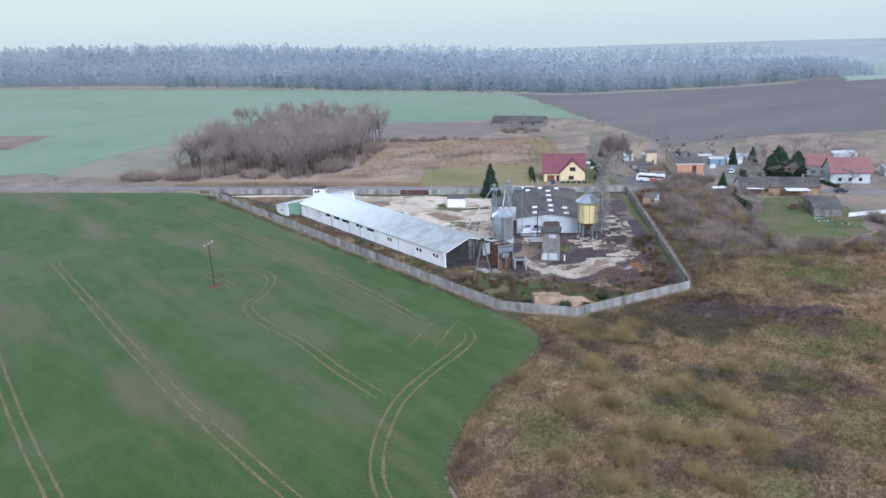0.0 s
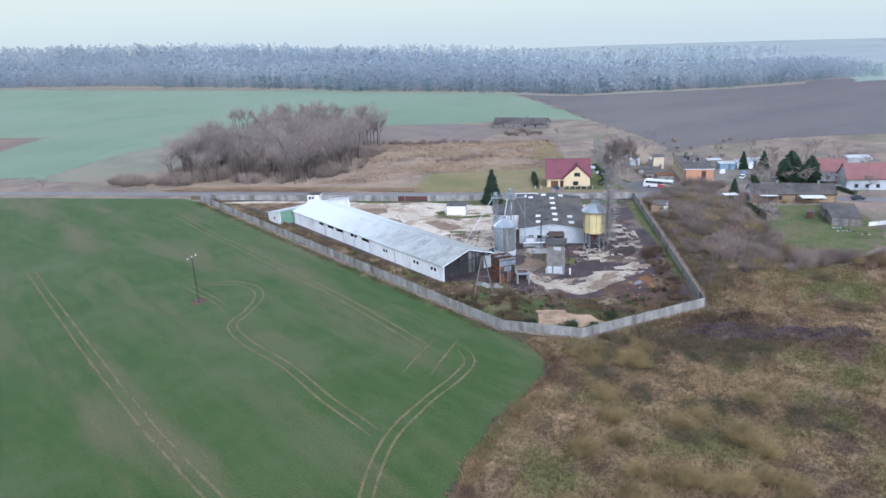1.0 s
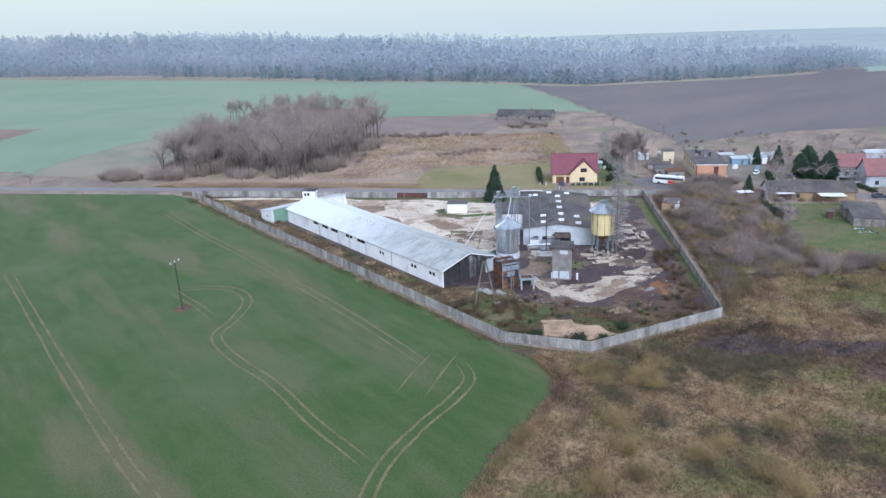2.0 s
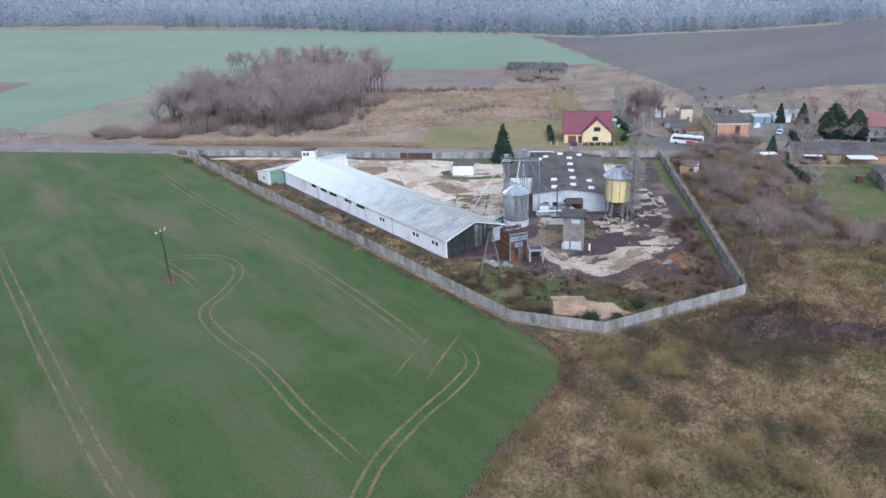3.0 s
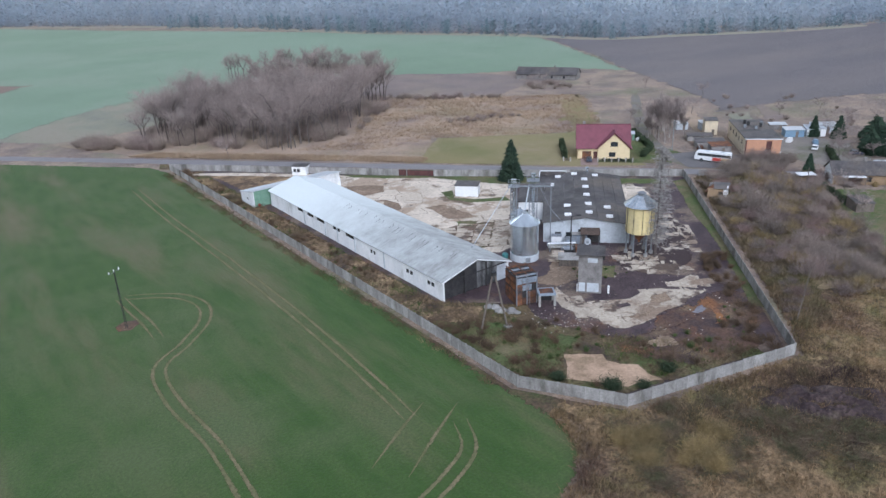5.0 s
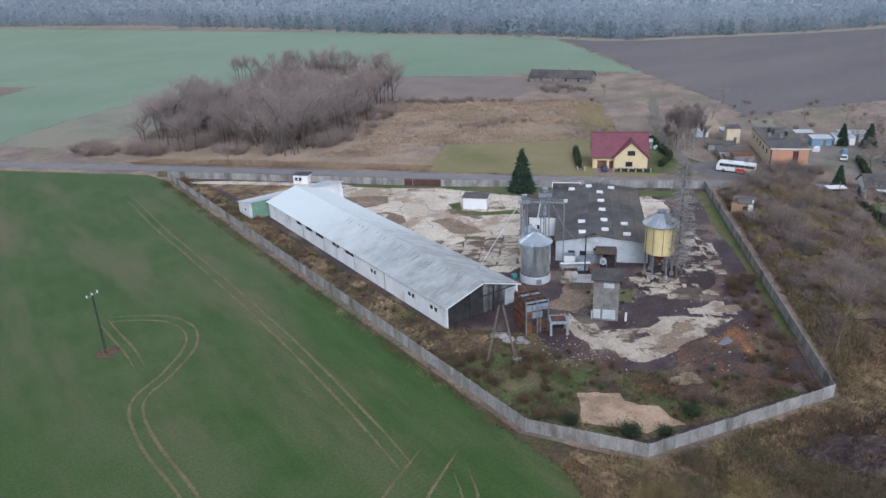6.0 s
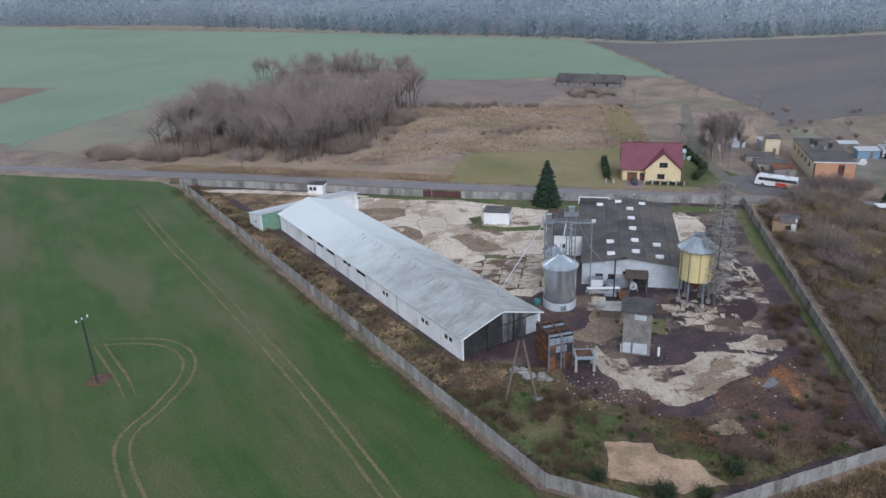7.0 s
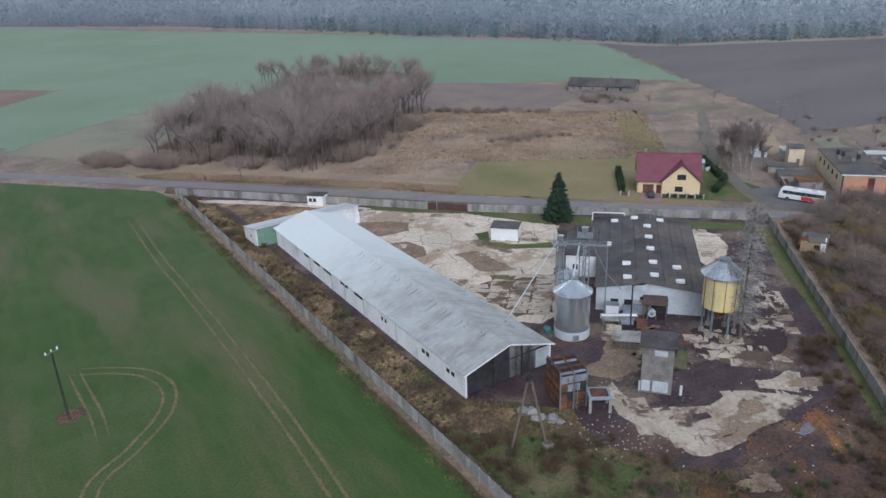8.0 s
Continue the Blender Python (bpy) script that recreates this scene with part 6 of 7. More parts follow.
# front gable wing
wh = [(3.3, 5.3, 0.9, 2.3)]
bm = wall(9.6, 3.5, 0.3, wh)
for outline in ([(0, 3.5), (3.7, 3.5), (3.7, 6.93)], [(9.6, 3.5), (5.9, 3.5), (5.9, 6.93)], [(3.7, 3.5), (5.9, 3.5), (5.9, 4.2), (3.7, 4.2)], [(3.7, 5.6), (5.9, 5.6), (5.9, 6.93), (4.8, 7.95), (3.7, 6.93)]):
    prism(bm, outline, 0, 0.3)
bmesh.ops.remove_doubles(bm, verts=bm.verts, dist=0.002)
part("gable_wall", bm, CREAM, house, at=pose(6.4, 0, 0))
window(house, 3.3, 5.3, 0.9, 2.3, pose(6.4, 0, 0), DARK)
window(house, 3.7, 5.9, 4.2, 5.6, pose(6.4, 0, 0), DARK)
part("wing_side_wall", boxes((6.4, 6.7, 0.3, 1.0, 0, 3.5)), CREAM, house)
bm = bmesh.new()
slope(bm, (-0.5, 0.3, 3.25), (16.4, 0.3, 3.25), (16.4, 6.2, 9.5), (-0.5, 6.2, 9.5), 0.2)
part("front_roof", bm, MAROON, house)
bm = bmesh.new()
slope(bm, (-0.5, 12.1, 3.25), (16.4, 12.1, 3.25), (16.4, 6.2, 9.5), (-0.5, 6.2, 9.5), 0.2)
part("back_roof", bm, MAROON, house)
for x0, s in ((5.75, 0), (16.65, 1)):
    bm = bmesh.new()
    slope(bm, (x0, -0.6, 3.3), (x0, 6.2, 3.3), (11.2, 6.2, 8.3), (11.2, -0.6, 8.3), 0.2)
    part("wing_roof", bm, MAROON, house)
bm = bmesh.new()
beam(bm, (-0.5, 6.2, 9.75), (16.4, 6.2, 9.75), 0.15, 6)
beam(bm, (11.2, -0.6, 8.55), (11.2, 6.2, 8.55), 0.15, 6)
part("ridge_tiles", bm, MAROON, house)
part("chimney", boxes((1.6, 2.4, 6.6, 7.4, 7.0, 10.6)), BRICK, house)
part("drive", boxes((1.0, 6.3, -7.0, 1.0, 0.0, 0.05)), PAVER, house)

def car(x, y, turn, paint, label):
    c = thing("car", label, "car", x, y, turn, "parked cars")
    bm = bmesh.new()
    prism(bm, [(0, 0.35), (4.2, 0.35), (4.25, 0.8), (3.2, 0.95), (0.1, 0.98)], 0, 1.7)
    bmesh.ops.bevel(bm, geom=bm.edges[:], offset=0.07, segments=2, affect="EDGES")
    part("body", bm, paint, c)
    bm = bmesh.new()
    prism(bm, [(0.15, 0.95), (3.15, 0.95), (2.4, 1.42), (0.6, 1.45)], 0.1, 1.6)
    cabin = part("cabin", bm, GLASS, c)
    part("car_roof", boxes((0.65, 2.38, 0.13, 1.57, 1.44, 1.49)), paint, c)
    for x0 in (0.8, 3.4):
        for y0 in (0.02, 1.5):
            bm = bmesh.new()
            beam(bm, (x0, y0, 0.32), (x0, y0 + 0.18, 0.32), 0.32, 12)
            w = part("wheel", bm, RUBBER, c)
    for y0 in (0.15, 1.25):
        part("headlight", boxes((4.2, 4.29, y0, y0 + 0.3, 0.6, 0.75)), LAMPWHITE, c)
    return c


car(204.0, 180.1, 43, CARPAINT, "dark blue car parked on the paved drive")
car(263.5, 130.2, -45, CARPAINT, "dark car parked in a village yard")
car(254.6, 98.2, -48, CARPAINT, "dark car parked by the village road")
car(247.8, 147.6, -30, WHITE, "pale car parked beside the orange building")
car(262.0, 139.5, 20, WHITE, "white car parked behind the orange building")

# low garden fence before the house
gf = thing("garden_fence", "low garden fence with pale stone posts and dark slats", "fence", 199.6, 187.9, -50)
for i in range(11):
    x = i * 2.1
    if 3.5 < x < 8.5:
        continue
    part("post", boxes((x - 0.2, x + 0.2, -0.2, 0.2, 0, 1.3)), RUBBLE, gf)
    if i < 10 and not 3.5 < x + 2.1 < 8.5:
        part("slats", boxes((x + 0.2, x + 1.9, -0.03, 0.03, 0.25, 0.35), (x + 0.2, x + 1.9, -0.03, 0.03, 0.9, 1.0), *[(x + 0.3 + 0.3 * j, x + 0.4 + 0.3 * j, -0.03, 0.03, 0.35, 0.9) for j in range(5)]), DARK, gf)

def hedge(p, q, w, h, label, leaf=HEDGE):
    a, b = Vector(p), Vector(q)
    length = (b - a).length
    hb = thing("hedge", label, "hedge", a.x, a.y, math.degrees(math.atan2((b - a).y, (b - a).x)))
    n = int(length * h * w * 90)
    c = np.stack([nrg.uniform(0, length, n), nrg.uniform(-w / 2, w / 2, n), nrg.uniform(0, h, n) ** 1.0], 1)
    c[:, 1:] *= (1 + 0.18 * np.sin(c[:, :1] * 1.7))
    v = c[:, None, :] + nrg.normal(0, 0.16, (n, 3, 3))
    v[:, :, 2] = np.clip(v[:, :, 2], 0, None)
    o = new("foliage", stuff_mesh("foliage", v.reshape(-1, 3), np.arange(3 * n).reshape(-1, 3), leaf))
    o.parent = hb
    return hb


hedge((219.5, 173.2), (230.5, 178.0), 1.5, 1.8, "dark clipped evergreen hedge beside the lawn")
hedge((230.5, 178.4), (237.0, 187.5), 1.5, 1.9, "dark clipped evergreen hedge beside the lawn")
hedge((237.0, 187.8), (243.5, 196.0), 1.5, 2.0, "dark clipped evergreen hedge beside the lawn")
hedge((202.0, 189.6), (215.0, 203.5), 1.5, 2.2, "dark green hedge beside the cream house")
hedge((207.9, 179.4), (213.8, 172.6), 0.7, 0.8, "low dark hedge before the house")
lean_to(233.0, 191.4, -47, 3.6, 3.0, 2.2, 2.5, GREENWALL, GREYWALL, "small grey-green garden shed with a pale roof")
gt = thing("garden_tank", "white plastic water tank on the lawn", "tank", 236.2, 187.6)
bm = bmesh.new()
beam(bm, (-0.9, 0, 0.65), (0.9, 0, 0.65), 0.62, 14)
part("barrel", bm, WHITE, gt)
part("cradle", boxes((-0.7, -0.5, -0.5, 0.5, 0, 0.25), (0.5, 0.7, -0.5, 0.5, 0, 0.25)), WOOD, gt)

# ---- coach ----
coach = thing("coach", "white parked coach with red and sand-coloured patches", "bus", 227.2, 159.9, -71.5)
BL = 10.5
bm = bmesh.new()
prism(bm, [(0.0, 0.45), (0.1, 1.6), (0.45, 2.95), (0.9, 3.1), (BL - 0.2, 3.1), (BL, 2.9), (BL, 0.45)], 0, 2.5)
bmesh.ops.bevel(bm, geom=bm.edges[:], offset=0.12, segments=2, affect="EDGES")
part("body", bm, WHITE, coach)
for i in range(7):
    part("side_window", boxes((1.0 + i * 1.38, 2.33 + i * 1.38, -0.015, 0.02, 1.75, 2.6)), GLASS, coach)
    part("side_window", boxes((1.0 + i * 1.38, 2.33 + i * 1.38, 2.48, 2.515, 1.75, 2.6)), GLASS, coach)
bm = bmesh.new()
slope(bm, (0.06, 0.15, 1.55), (0.06, 2.35, 1.55), (0.40, 2.35, 2.85), (0.40, 0.15, 2.85), 0.03)
part("windscreen", bm, GLASS, coach)
part("red_panel", boxes((5.4, 8.0, -0.02, 0.02, 0.6, 1.6)), REDPAINT, coach)
part("sand_panel", boxes((8.0, BL - 0.15, -0.02, 0.02, 0.6, 1.6)), SANDPAINT, coach)
part("roof_hatch", boxes((3.0, 4.2, 0.7, 1.8, 3.1, 3.22)), GREYWALL, coach)
part("roof_hatch", boxes((7.4, 8.6, 0.7, 1.8, 3.1, 3.22)), GREYWALL, coach)
for x in (2.2, 8.2):
    for y in (0.02, 2.2):
        bm = bmesh.new()
        beam(bm, (x, y - 0.06, 0.5), (x, y + 0.28, 0.5), 0.5, 16)
        w = part("wheel", bm, RUBBER, coach)
        bm = bmesh.new()
        beam(bm, (x, y - 0.08, 0.5), (x, y - 0.06, 0.5), 0.28, 12)
        part("rim", bm, GALV, w)
for y in (0.2, 2.0):
    part("headlight", boxes((-0.03, 0.05, y, y + 0.3, 0.75, 0.95)), LAMPWHITE, coach)

# ---- orange workshop ----
shop = thing("orange_workshop", "flat-roofed workshop with an orange front and cream side", "workshop", 240.8, 151.4, -48)
SW, SD, SH = 10.2, 27.5, 5.6
fh = [(6.0, 7.6, 0.0, 5.0)]
part("front_wall", wall(SW, SH, 0.3, fh), ORANGE, shop)
part("tall_door", boxes((6.0, 7.6, 0.12, 0.2, 0, 5.0)), GATE, shop)
sh = [(3 + i * 4.6, 4.6 + i * 4.6, 3.2, 4.4) for i in range(5)]
sidem = pose(0, SD, 0, 0, 0, -90)
part("west_wall", wall(SD - 0.3, SH, 0.3, sh), PALECREAM, shop, at=sidem)
for q in sh:
    window(shop, *q, sidem, DARK)
part("corner_strip", boxes((-0.05, 0.35, -0.05, 0.0, 0, SH)), GATE, shop)
part("east_wall", boxes((SW - 0.3, SW, 0.3, SD, 0, SH)), PALECREAM, shop)
part("back_wall", boxes((0.3, SW - 0.3, SD - 0.3, SD, 0, SH)), PALECREAM, shop)
part("roof", boxes((-0.25, SW + 0.25, -0.3, SD + 0.2, SH, SH + 0.22)), FELT, shop)
part("eaves_trim", boxes((-0.3, SW + 0.3, -0.36, -0.3, SH - 0.05, SH + 0.25)), WHITE, shop)
for i, (x, y) in enumerate(((2.5, 15), (4.2, 18.5), (5.5, 13), (7.5, 16), (8.6, 20), (3.6, 21))):
    v = part("roof_vent", boxes((x - 0.4, x + 0.4, y - 0.4, y + 0.4, SH + 0.22, SH + 1.2 + 0.3 * (i % 2))), DARK if i % 2 else STEEL, shop)
lean_to(257.6, 176.4, -48, 4.2, 5.0, 5.0, 5.2, PALECREAM, FELT, "tall cream annex with a flat roof", "outbuilding", "annex")
lean_to(262.5, 181.0, -40, 4.5, 4.0, 2.6, 2.9, GREYWALL, ROOFMID, "white-roofed garden shed behind the workshop")
lean_to(258.0, 188.0, -40, 4.0, 3.2, 2.3, 2.6, GREYWALL, ROOFMID, "pale shed with a white sheet roof")
lean_to(236.8, 160.2, -40, 6.0, 4.0, 2.6, 3.0, BRICK, RUST, "low dark red shed beside the workshop")
lean_to(241.0, 168.5, -48, 9.0, 5.0, 1.7, 2.0, FENCE, FELT, "long low grey outbuilding")
lean_to(246.5, 175.5, -48, 8.0, 4.0, 1.7, 2.0, FENCE, FELT, "low grey outbuilding with a dark roof")
lean_to(272.5, 155.5, -45, 6.0, 4.0, 2.4, 2.7, BLUEPAINT, ROOFMID, "small blue shed with a white roof")
lean_to(279.0, 164.5, -45, 5.5, 3.0, 1.8, 2.1, BRICK, ROOFMID, "white-roofed outbuilding standing in the village")
lean_to(278.0, 151.0, -45, 6.0, 4.5, 2.5, 3.0, PLASTER, GREYWALL, "pale outbuilding with a grey roof")
lean_to(284.0, 152.0, -45, 8.0, 4.0, 2.4, 2.9, GREYWALL, ROOFMID, "long white-roofed outbuilding at the village edge")

# ---- long dark-roofed house and its sheds ----
def cottage(x, y, turn, w, d, h, r, wall_mat, roof_mat, label, windows=3, end_mat=None):
    c = thing("cottage", label, "house", x, y, turn)
    step = w / (windows + 1)
    holes = [(step * (i + 1) - 0.6, step * (i + 1) + 0.6, 0.9, min(2.1, h - 0.3)) for i in range(windows)]
    part("front_wall", wall(w, h, 0.3, holes), wall_mat, c)
    for q in holes:
        window(c, *q, I4, DARK)
    for x0, t in ((0, -90), (w, 90)):
        bm = wall(d, h, 0.3)
        gable(bm, d, h, r - 0.1, 0, 0.3)
        part("gable_wall", bm, end_mat or wall_mat, c, at=pose(x0, d if t < 0 else 0, 0, 0, 0, t))
    part("back_wall", boxes((0.3, w - 0.3, d - 0.3, d, 0, h)), wall_mat, c)
    for y0 in (-0.5, d + 0.5):
        bm = bmesh.new()
        zd = h - 0.5 * (r - h) / (d / 2)
        slope(bm, (-0.4, y0, zd), (w + 0.4, y0, zd), (w + 0.4, d / 2, r), (-0.4, d / 2, r), 0.16)
        part("roof_slope", bm, roof_mat, c)
    part("chimney", boxes((w * 0.6, w * 0.6 + 0.7, d / 2 - 0.35, d / 2 + 0.35, r - 0.4, r + 1.1)), BRICK, c)
    return c


cottage(231.7, 120.5, -49.4, 13.5, 7.5, 2.9, 5.4, OCHRE, FELT, "long low cottage half with a dark roof and white gable", 2, PLASTER)
cottage(240.5, 110.2, -49.4, 12.2, 7.5, 2.9, 5.3, OCHRE, FELT, "long low cottage half with ochre walls and dark roof", 2)
def canopy(x, y, turn, w, d, h, label):
    c = thing("canopy", label, "canopy", x, y, turn)
    part("roof", boxes((0, w, 0, d, h, h + 0.12)), WHITE, c)
    for px in (0.15, w - 0.15):
        for py in (0.15, d - 0.15):
            part("post", boxes((px - 0.06, px + 0.06, py - 0.06, py + 0.06, 0, h)), WOOD, c)


canopy(231.4, 117.5, -49.4, 5.6, 3.2, 2.5, "white flat canopy on thin posts before the cottage")
canopy(237.0, 106.4, -49.4, 7.4, 4.2, 2.5, "white flat canopy on thin posts before the cottage")
canopy(226.3, 126.8, -40, 4.6, 3.0, 2.2, "white flat canopy at the thicket's edge")
lean_to(220.6, 90.3, -57, 7.6, 9.0, 2.4, 3.0, BRICK, FELT, "low cluttered shed with a dark patched roof")
lean_to(227.5, 95.5, -57, 9.0, 6.5, 2.4, 3.0, BRICK, FELT, "low brick shed with a dark roof")
lean_to(213.5, 106.2, -40, 4.2, 5.0, 2.2, 2.7, WOOD, FELT, "small dark garden shed with a pale ridge strip", door=False)
lean_to(223.5, 98.5, -57, 1.6, 1.6, 2.0, 2.2, GATE, FELT, "small dark red shed in the garden", door=False)
for x, y in scatter([(218, 90), (224, 83), (218, 78), (213, 86)], 16):
    stone(x, y, rng.uniform(0.2, 0.45), rng.choice((RUBBLE, WHITE, BLUEPAINT, HEAP)), "pale piece of junk heaped in the garden", "junk_lump")
tbl = thing("garden_bench", "white garden bench on the grass", "bench", 221.4, 111.6, -70)
part("seat", boxes((0, 3.4, 0, 0.9, 0.45, 0.55)), WHITE, tbl)
part("leg", boxes((0.2, 0.4, 0.1, 0.8, 0, 0.45)), WOOD, tbl)
part("leg", boxes((3.0, 3.2, 0.1, 0.8, 0, 0.45)), WOOD, tbl)

cottage(267.6, 105.6, -50, 13.6, 9, 4.2, 8.6, GREYWALL, REDTILE, "white house with a red tiled roof", 3, GREYWALL)
cottage(275.8, 118.0, -50, 9.0, 8, 4.0, 7.6, GREYWALL, REDTILE, "smaller white house with a red tiled roof", 2)
lean_to(310, 122, -48, 9, 5, 3.0, 3.4, GREYWALL, ROOFMID, "white-roofed outbuilding behind the red roofs")
lean_to(292, 96, -48, 6, 5, 2.8, 3.4, GREYWALL, ROOFMID, "white-roofed outbuilding behind the red roofs")
cottage(302.0, 318.5, -61.6, 32, 9, 2.8, 5.7, BRICK, FELT, "long derelict brown field barn with a sagging dark roof", 4)

# ---- ruined shed by the fence ----
ruin = thing("ruined_shed", "ruined little shed with a white gable and collapsed roof", "shed", 199.3, 136.2, -62)
rh = [(2.6, 3.8, 0.8, 1.9)]
part("front_wall", wall(4.8, 2.5, 0.25, rh), OCHRE, ruin, at=pose(-0.6, 0, 0))
part("side_wall", boxes((3.95, 4.2, 0.25, 4.6, 0, 2.9)), WHITE, ruin)
part("front_patch", boxes((3.2, 4.2, -0.03, 0, 0, 2.6)), WHITE, ruin)
part("back_wall", boxes((-0.6, 3.95, 4.3, 4.55, 0, 2.9)), BRICK, ruin)
part("left_wall", boxes((-0.6, -0.35, 0.25, 4.3, 0, 1.7)), BRICK, ruin)
bm = bmesh.new()
slope(bm, (0.9, -0.2, 2.5), (4.4, -0.2, 2.6), (4.5, 4.8, 3.0), (0.4, 4.8, 2.9), 0.1)
part("roof", bm, FELT, ruin)
bm = bmesh.new()
slope(bm, (-1.2, 0.2, 1.4), (0.9, 0.0, 2.4), (0.5, 3.6, 2.7), (-0.9, 3.2, 1.6), 0.1)
part("fallen_roof_sheet", bm, RUST, ruin)

# hedges, walls and woodpiles of the village
for p, q, w, h, lab in (((250, 128), (266, 138), 1.6, 1.6, "dark untrimmed hedge between village plots"), ((262, 100), (274, 120), 1.2, 1.2, "low dark hedge between village plots"), ((228, 121), (216, 108), 1.2, 1.3, "ragged hedge along the back garden"), ((286, 138), (300, 126), 1.6, 1.8, "dark untrimmed hedge between village plots")):
    hedge(p, q, w, h, lab)
def low_wall(x, y, turn, length, h, material, label):
    w = thing("garden_wall", label, "wall", x, y, turn, "village walls")
    part("masonry", boxes((0, length, 0, 0.25, 0, h)), material, w)
    part("coping", boxes((-0.05, length + 0.05, -0.05, 0.3, h, h + 0.08)), FENCE, w)


low_wall(258.5, 121.5, -52, 22, 1.3, GREYWALL, "low pale rendered wall along the village road")
low_wall(235.5, 163.0, 42, 14, 1.6, FENCE, "grey concrete wall beside the forecourt")
low_wall(226.5, 82.5, -30, 16, 1.2, PLASTER, "low whitewashed wall behind the sheds")
low_wall(214.3, 149.6, -50, 8, 1.8, FENCE, "short grey concrete wall at the fence corner")
for x, y, t, m, lab in ((238.8, 165.0, 20, RUST, "rust-red stack of old metal"), (244.0, 163.0, 60, BLUEGREY, "grey stack of old sheet metal"), (266.5, 150.5, 10, WHITE, "white stack of wrapped goods"), (258.0, 150.0, 70, WOOD, "brown stack of timber"), (270.0, 143.0, 35, BLUEPAINT, "blue tarpaulin-covered stack in a village yard"), (272.0, 135.0, 5, RUBBLE, "pale stack of building blocks")):
    st = thing("material_stack", lab, "stack", x, y, t, "stacks in village yards")
    part("lower_layer", boxes((0, 2.6, 0, 1.5, 0, 0.8)), m, st)
    part("upper_layer", boxes((0.2, 2.3, 0.1, 1.3, 0.8, 1.4)), m, st)

# ---- woods and trees ----
LAB = "tall leafless brown alder in a dense wood beyond the road"
woods = [bare_tree(s, h, sp, BARK, TWIG, LAB, 6, name="bare_tree", group="bare wood", upright=up) for s, h, sp, up in ((1, 20, 0.75, 0.75), (2, 22, 0.65, 0.85), (3, 18, 0.85, 0.7), (4, 21, 0.7, 0.8), (5, 16, 0.9, 0.6))]
WOOD_A = [(106, 318), (118, 303), (134, 279), (142, 269), (152, 266), (164, 270), (185, 287), (203, 310), (205, 325), (190, 345), (160, 352), (128, 340)]
place(woods, np.vstack([scatter(WOOD_A, 225), scatter([(196, 318), (206, 305), (224, 322), (222, 338), (205, 335)], 16)]), 0.68, 1.18)
for x, y in scatter([(207, 446), (225, 428), (245, 405), (261, 388), (268, 398), (255, 450), (225, 462), (195, 462)], 60):
    one = rng.choice(woods)
    copy_thing(one, pose(x, y, 0, 0, 0, rng.uniform(0, 360)) @ Matrix.Scale(rng.uniform(0.6, 0.8) / one.scale.x, 4))
birches = [bare_tree(s, 15, 0.5, BIRCH, TWIG, "tall slender birch, leafless, beside the lane", 12, name="birch_tree", upright=1.1, group="lane birches") for s in (21, 22)]
place(birches, [(241.5, 183.5), (238.6, 178.8), (249.5, 184.5), (245.0, 187.5), (244.4, 179.4), (252, 190), (247, 183), (240.5, 187), (246.5, 190.5), (250.5, 179.5)], 0.7, 1.1)
small = [bare_tree(s, 7, 0.9, BARK, TWIG, "small leafless garden tree", 5, name="small_tree", lift=0.1, upright=0.5, group="small bare trees") for s in (31, 32, 33)]
spots = [(124.2, 273), (222, 113), (217, 108), (226, 117.5), (212, 104), (290.3, 294.8), (292.7, 277.5), (299.7, 266), (298.6, 296), (322.6, 251), (320.9, 219), (64, 346)]
spots += [tuple(p) for p in scatter([(250, 125), (300, 180), (340, 150), (300, 90), (262, 100)], 46)] + [tuple(p) for p in scatter([(232, 180), (262, 215), (300, 235), (290, 195)], 10)]
place(small, spots, 0.6, 1.1)

firs = [conifer(s, h, w, NEEDLE, "dark green conifer in the village", "conifer_tree", 0.0, 44, "village conifers", rounded=q) for s, h, w, q in ((41, 9.5, 8.5, True), (42, 8, 5.5, False))]
place(firs, [(268.5, 127), (270.5, 123.5), (272.5, 120), (280, 149.8), (276.5, 121.5), (236, 129.1), (280.5, 131), (283, 143)], 0.75, 1.12)

# ---- thickets ----
SANDY = [(113.7, 106.7), (115.8, 105.4), (118.4, 102.9), (117.6, 100.6), (118.9, 98.6), (120.5, 97.0), (119.1, 93.8), (119.2, 91.3), (115.2, 92.9), (113.0, 93.3), (111.9, 95.8), (108.7, 101.3)]
GREENWEED = mat("green_weeds", (0.06, 0.10, 0.03), (0.09, 0.115, 0.04), 0.4, 0.95, 0.0, fine=2, contrast=0.1, island=0.3)
grey = [shrub(s, h, w, BRUSH, "leafless grey-brown bush in the thicket", 150, 0.03, "bush", "thicket bushes") for s, h, w in ((51, 3.2, 3.6), (52, 4.2, 4.0), (53, 2.4, 3.4))]
THICK = [(164, 100), (185, 120), (213, 147), (226, 150), (236, 146), (230, 126), (219, 117), (203, 102), (190, 85), (194, 73), (188, 74), (176, 85), (168, 93)]
sheet("thicket_floor", [(160, 98), (164, 102), (185, 122), (212, 148), (228, 152), (238, 146), (233, 126), (219, 114), (203, 99), (192, 84), (197, 70), (186, 70), (174, 82), (165, 90)], 0.3, mat("leaf_litter", (0.175, 0.128, 0.088), (0.11, 0.084, 0.06), 0.25, 0.95, 0.9, fine=1.5, edge=0.12, contrast=0.5, patch=(0.135, 0.115, 0.06), pscale=0.08, pat=0.55, patch2=(0.24, 0.18, 0.105), p2scale=0.07, p2at=0.56), "brown leaf litter under the thicket", "ground", fade=4, jitter=2)
HOLLOW = [(196, 141), (205, 142), (207, 132), (199, 127)]
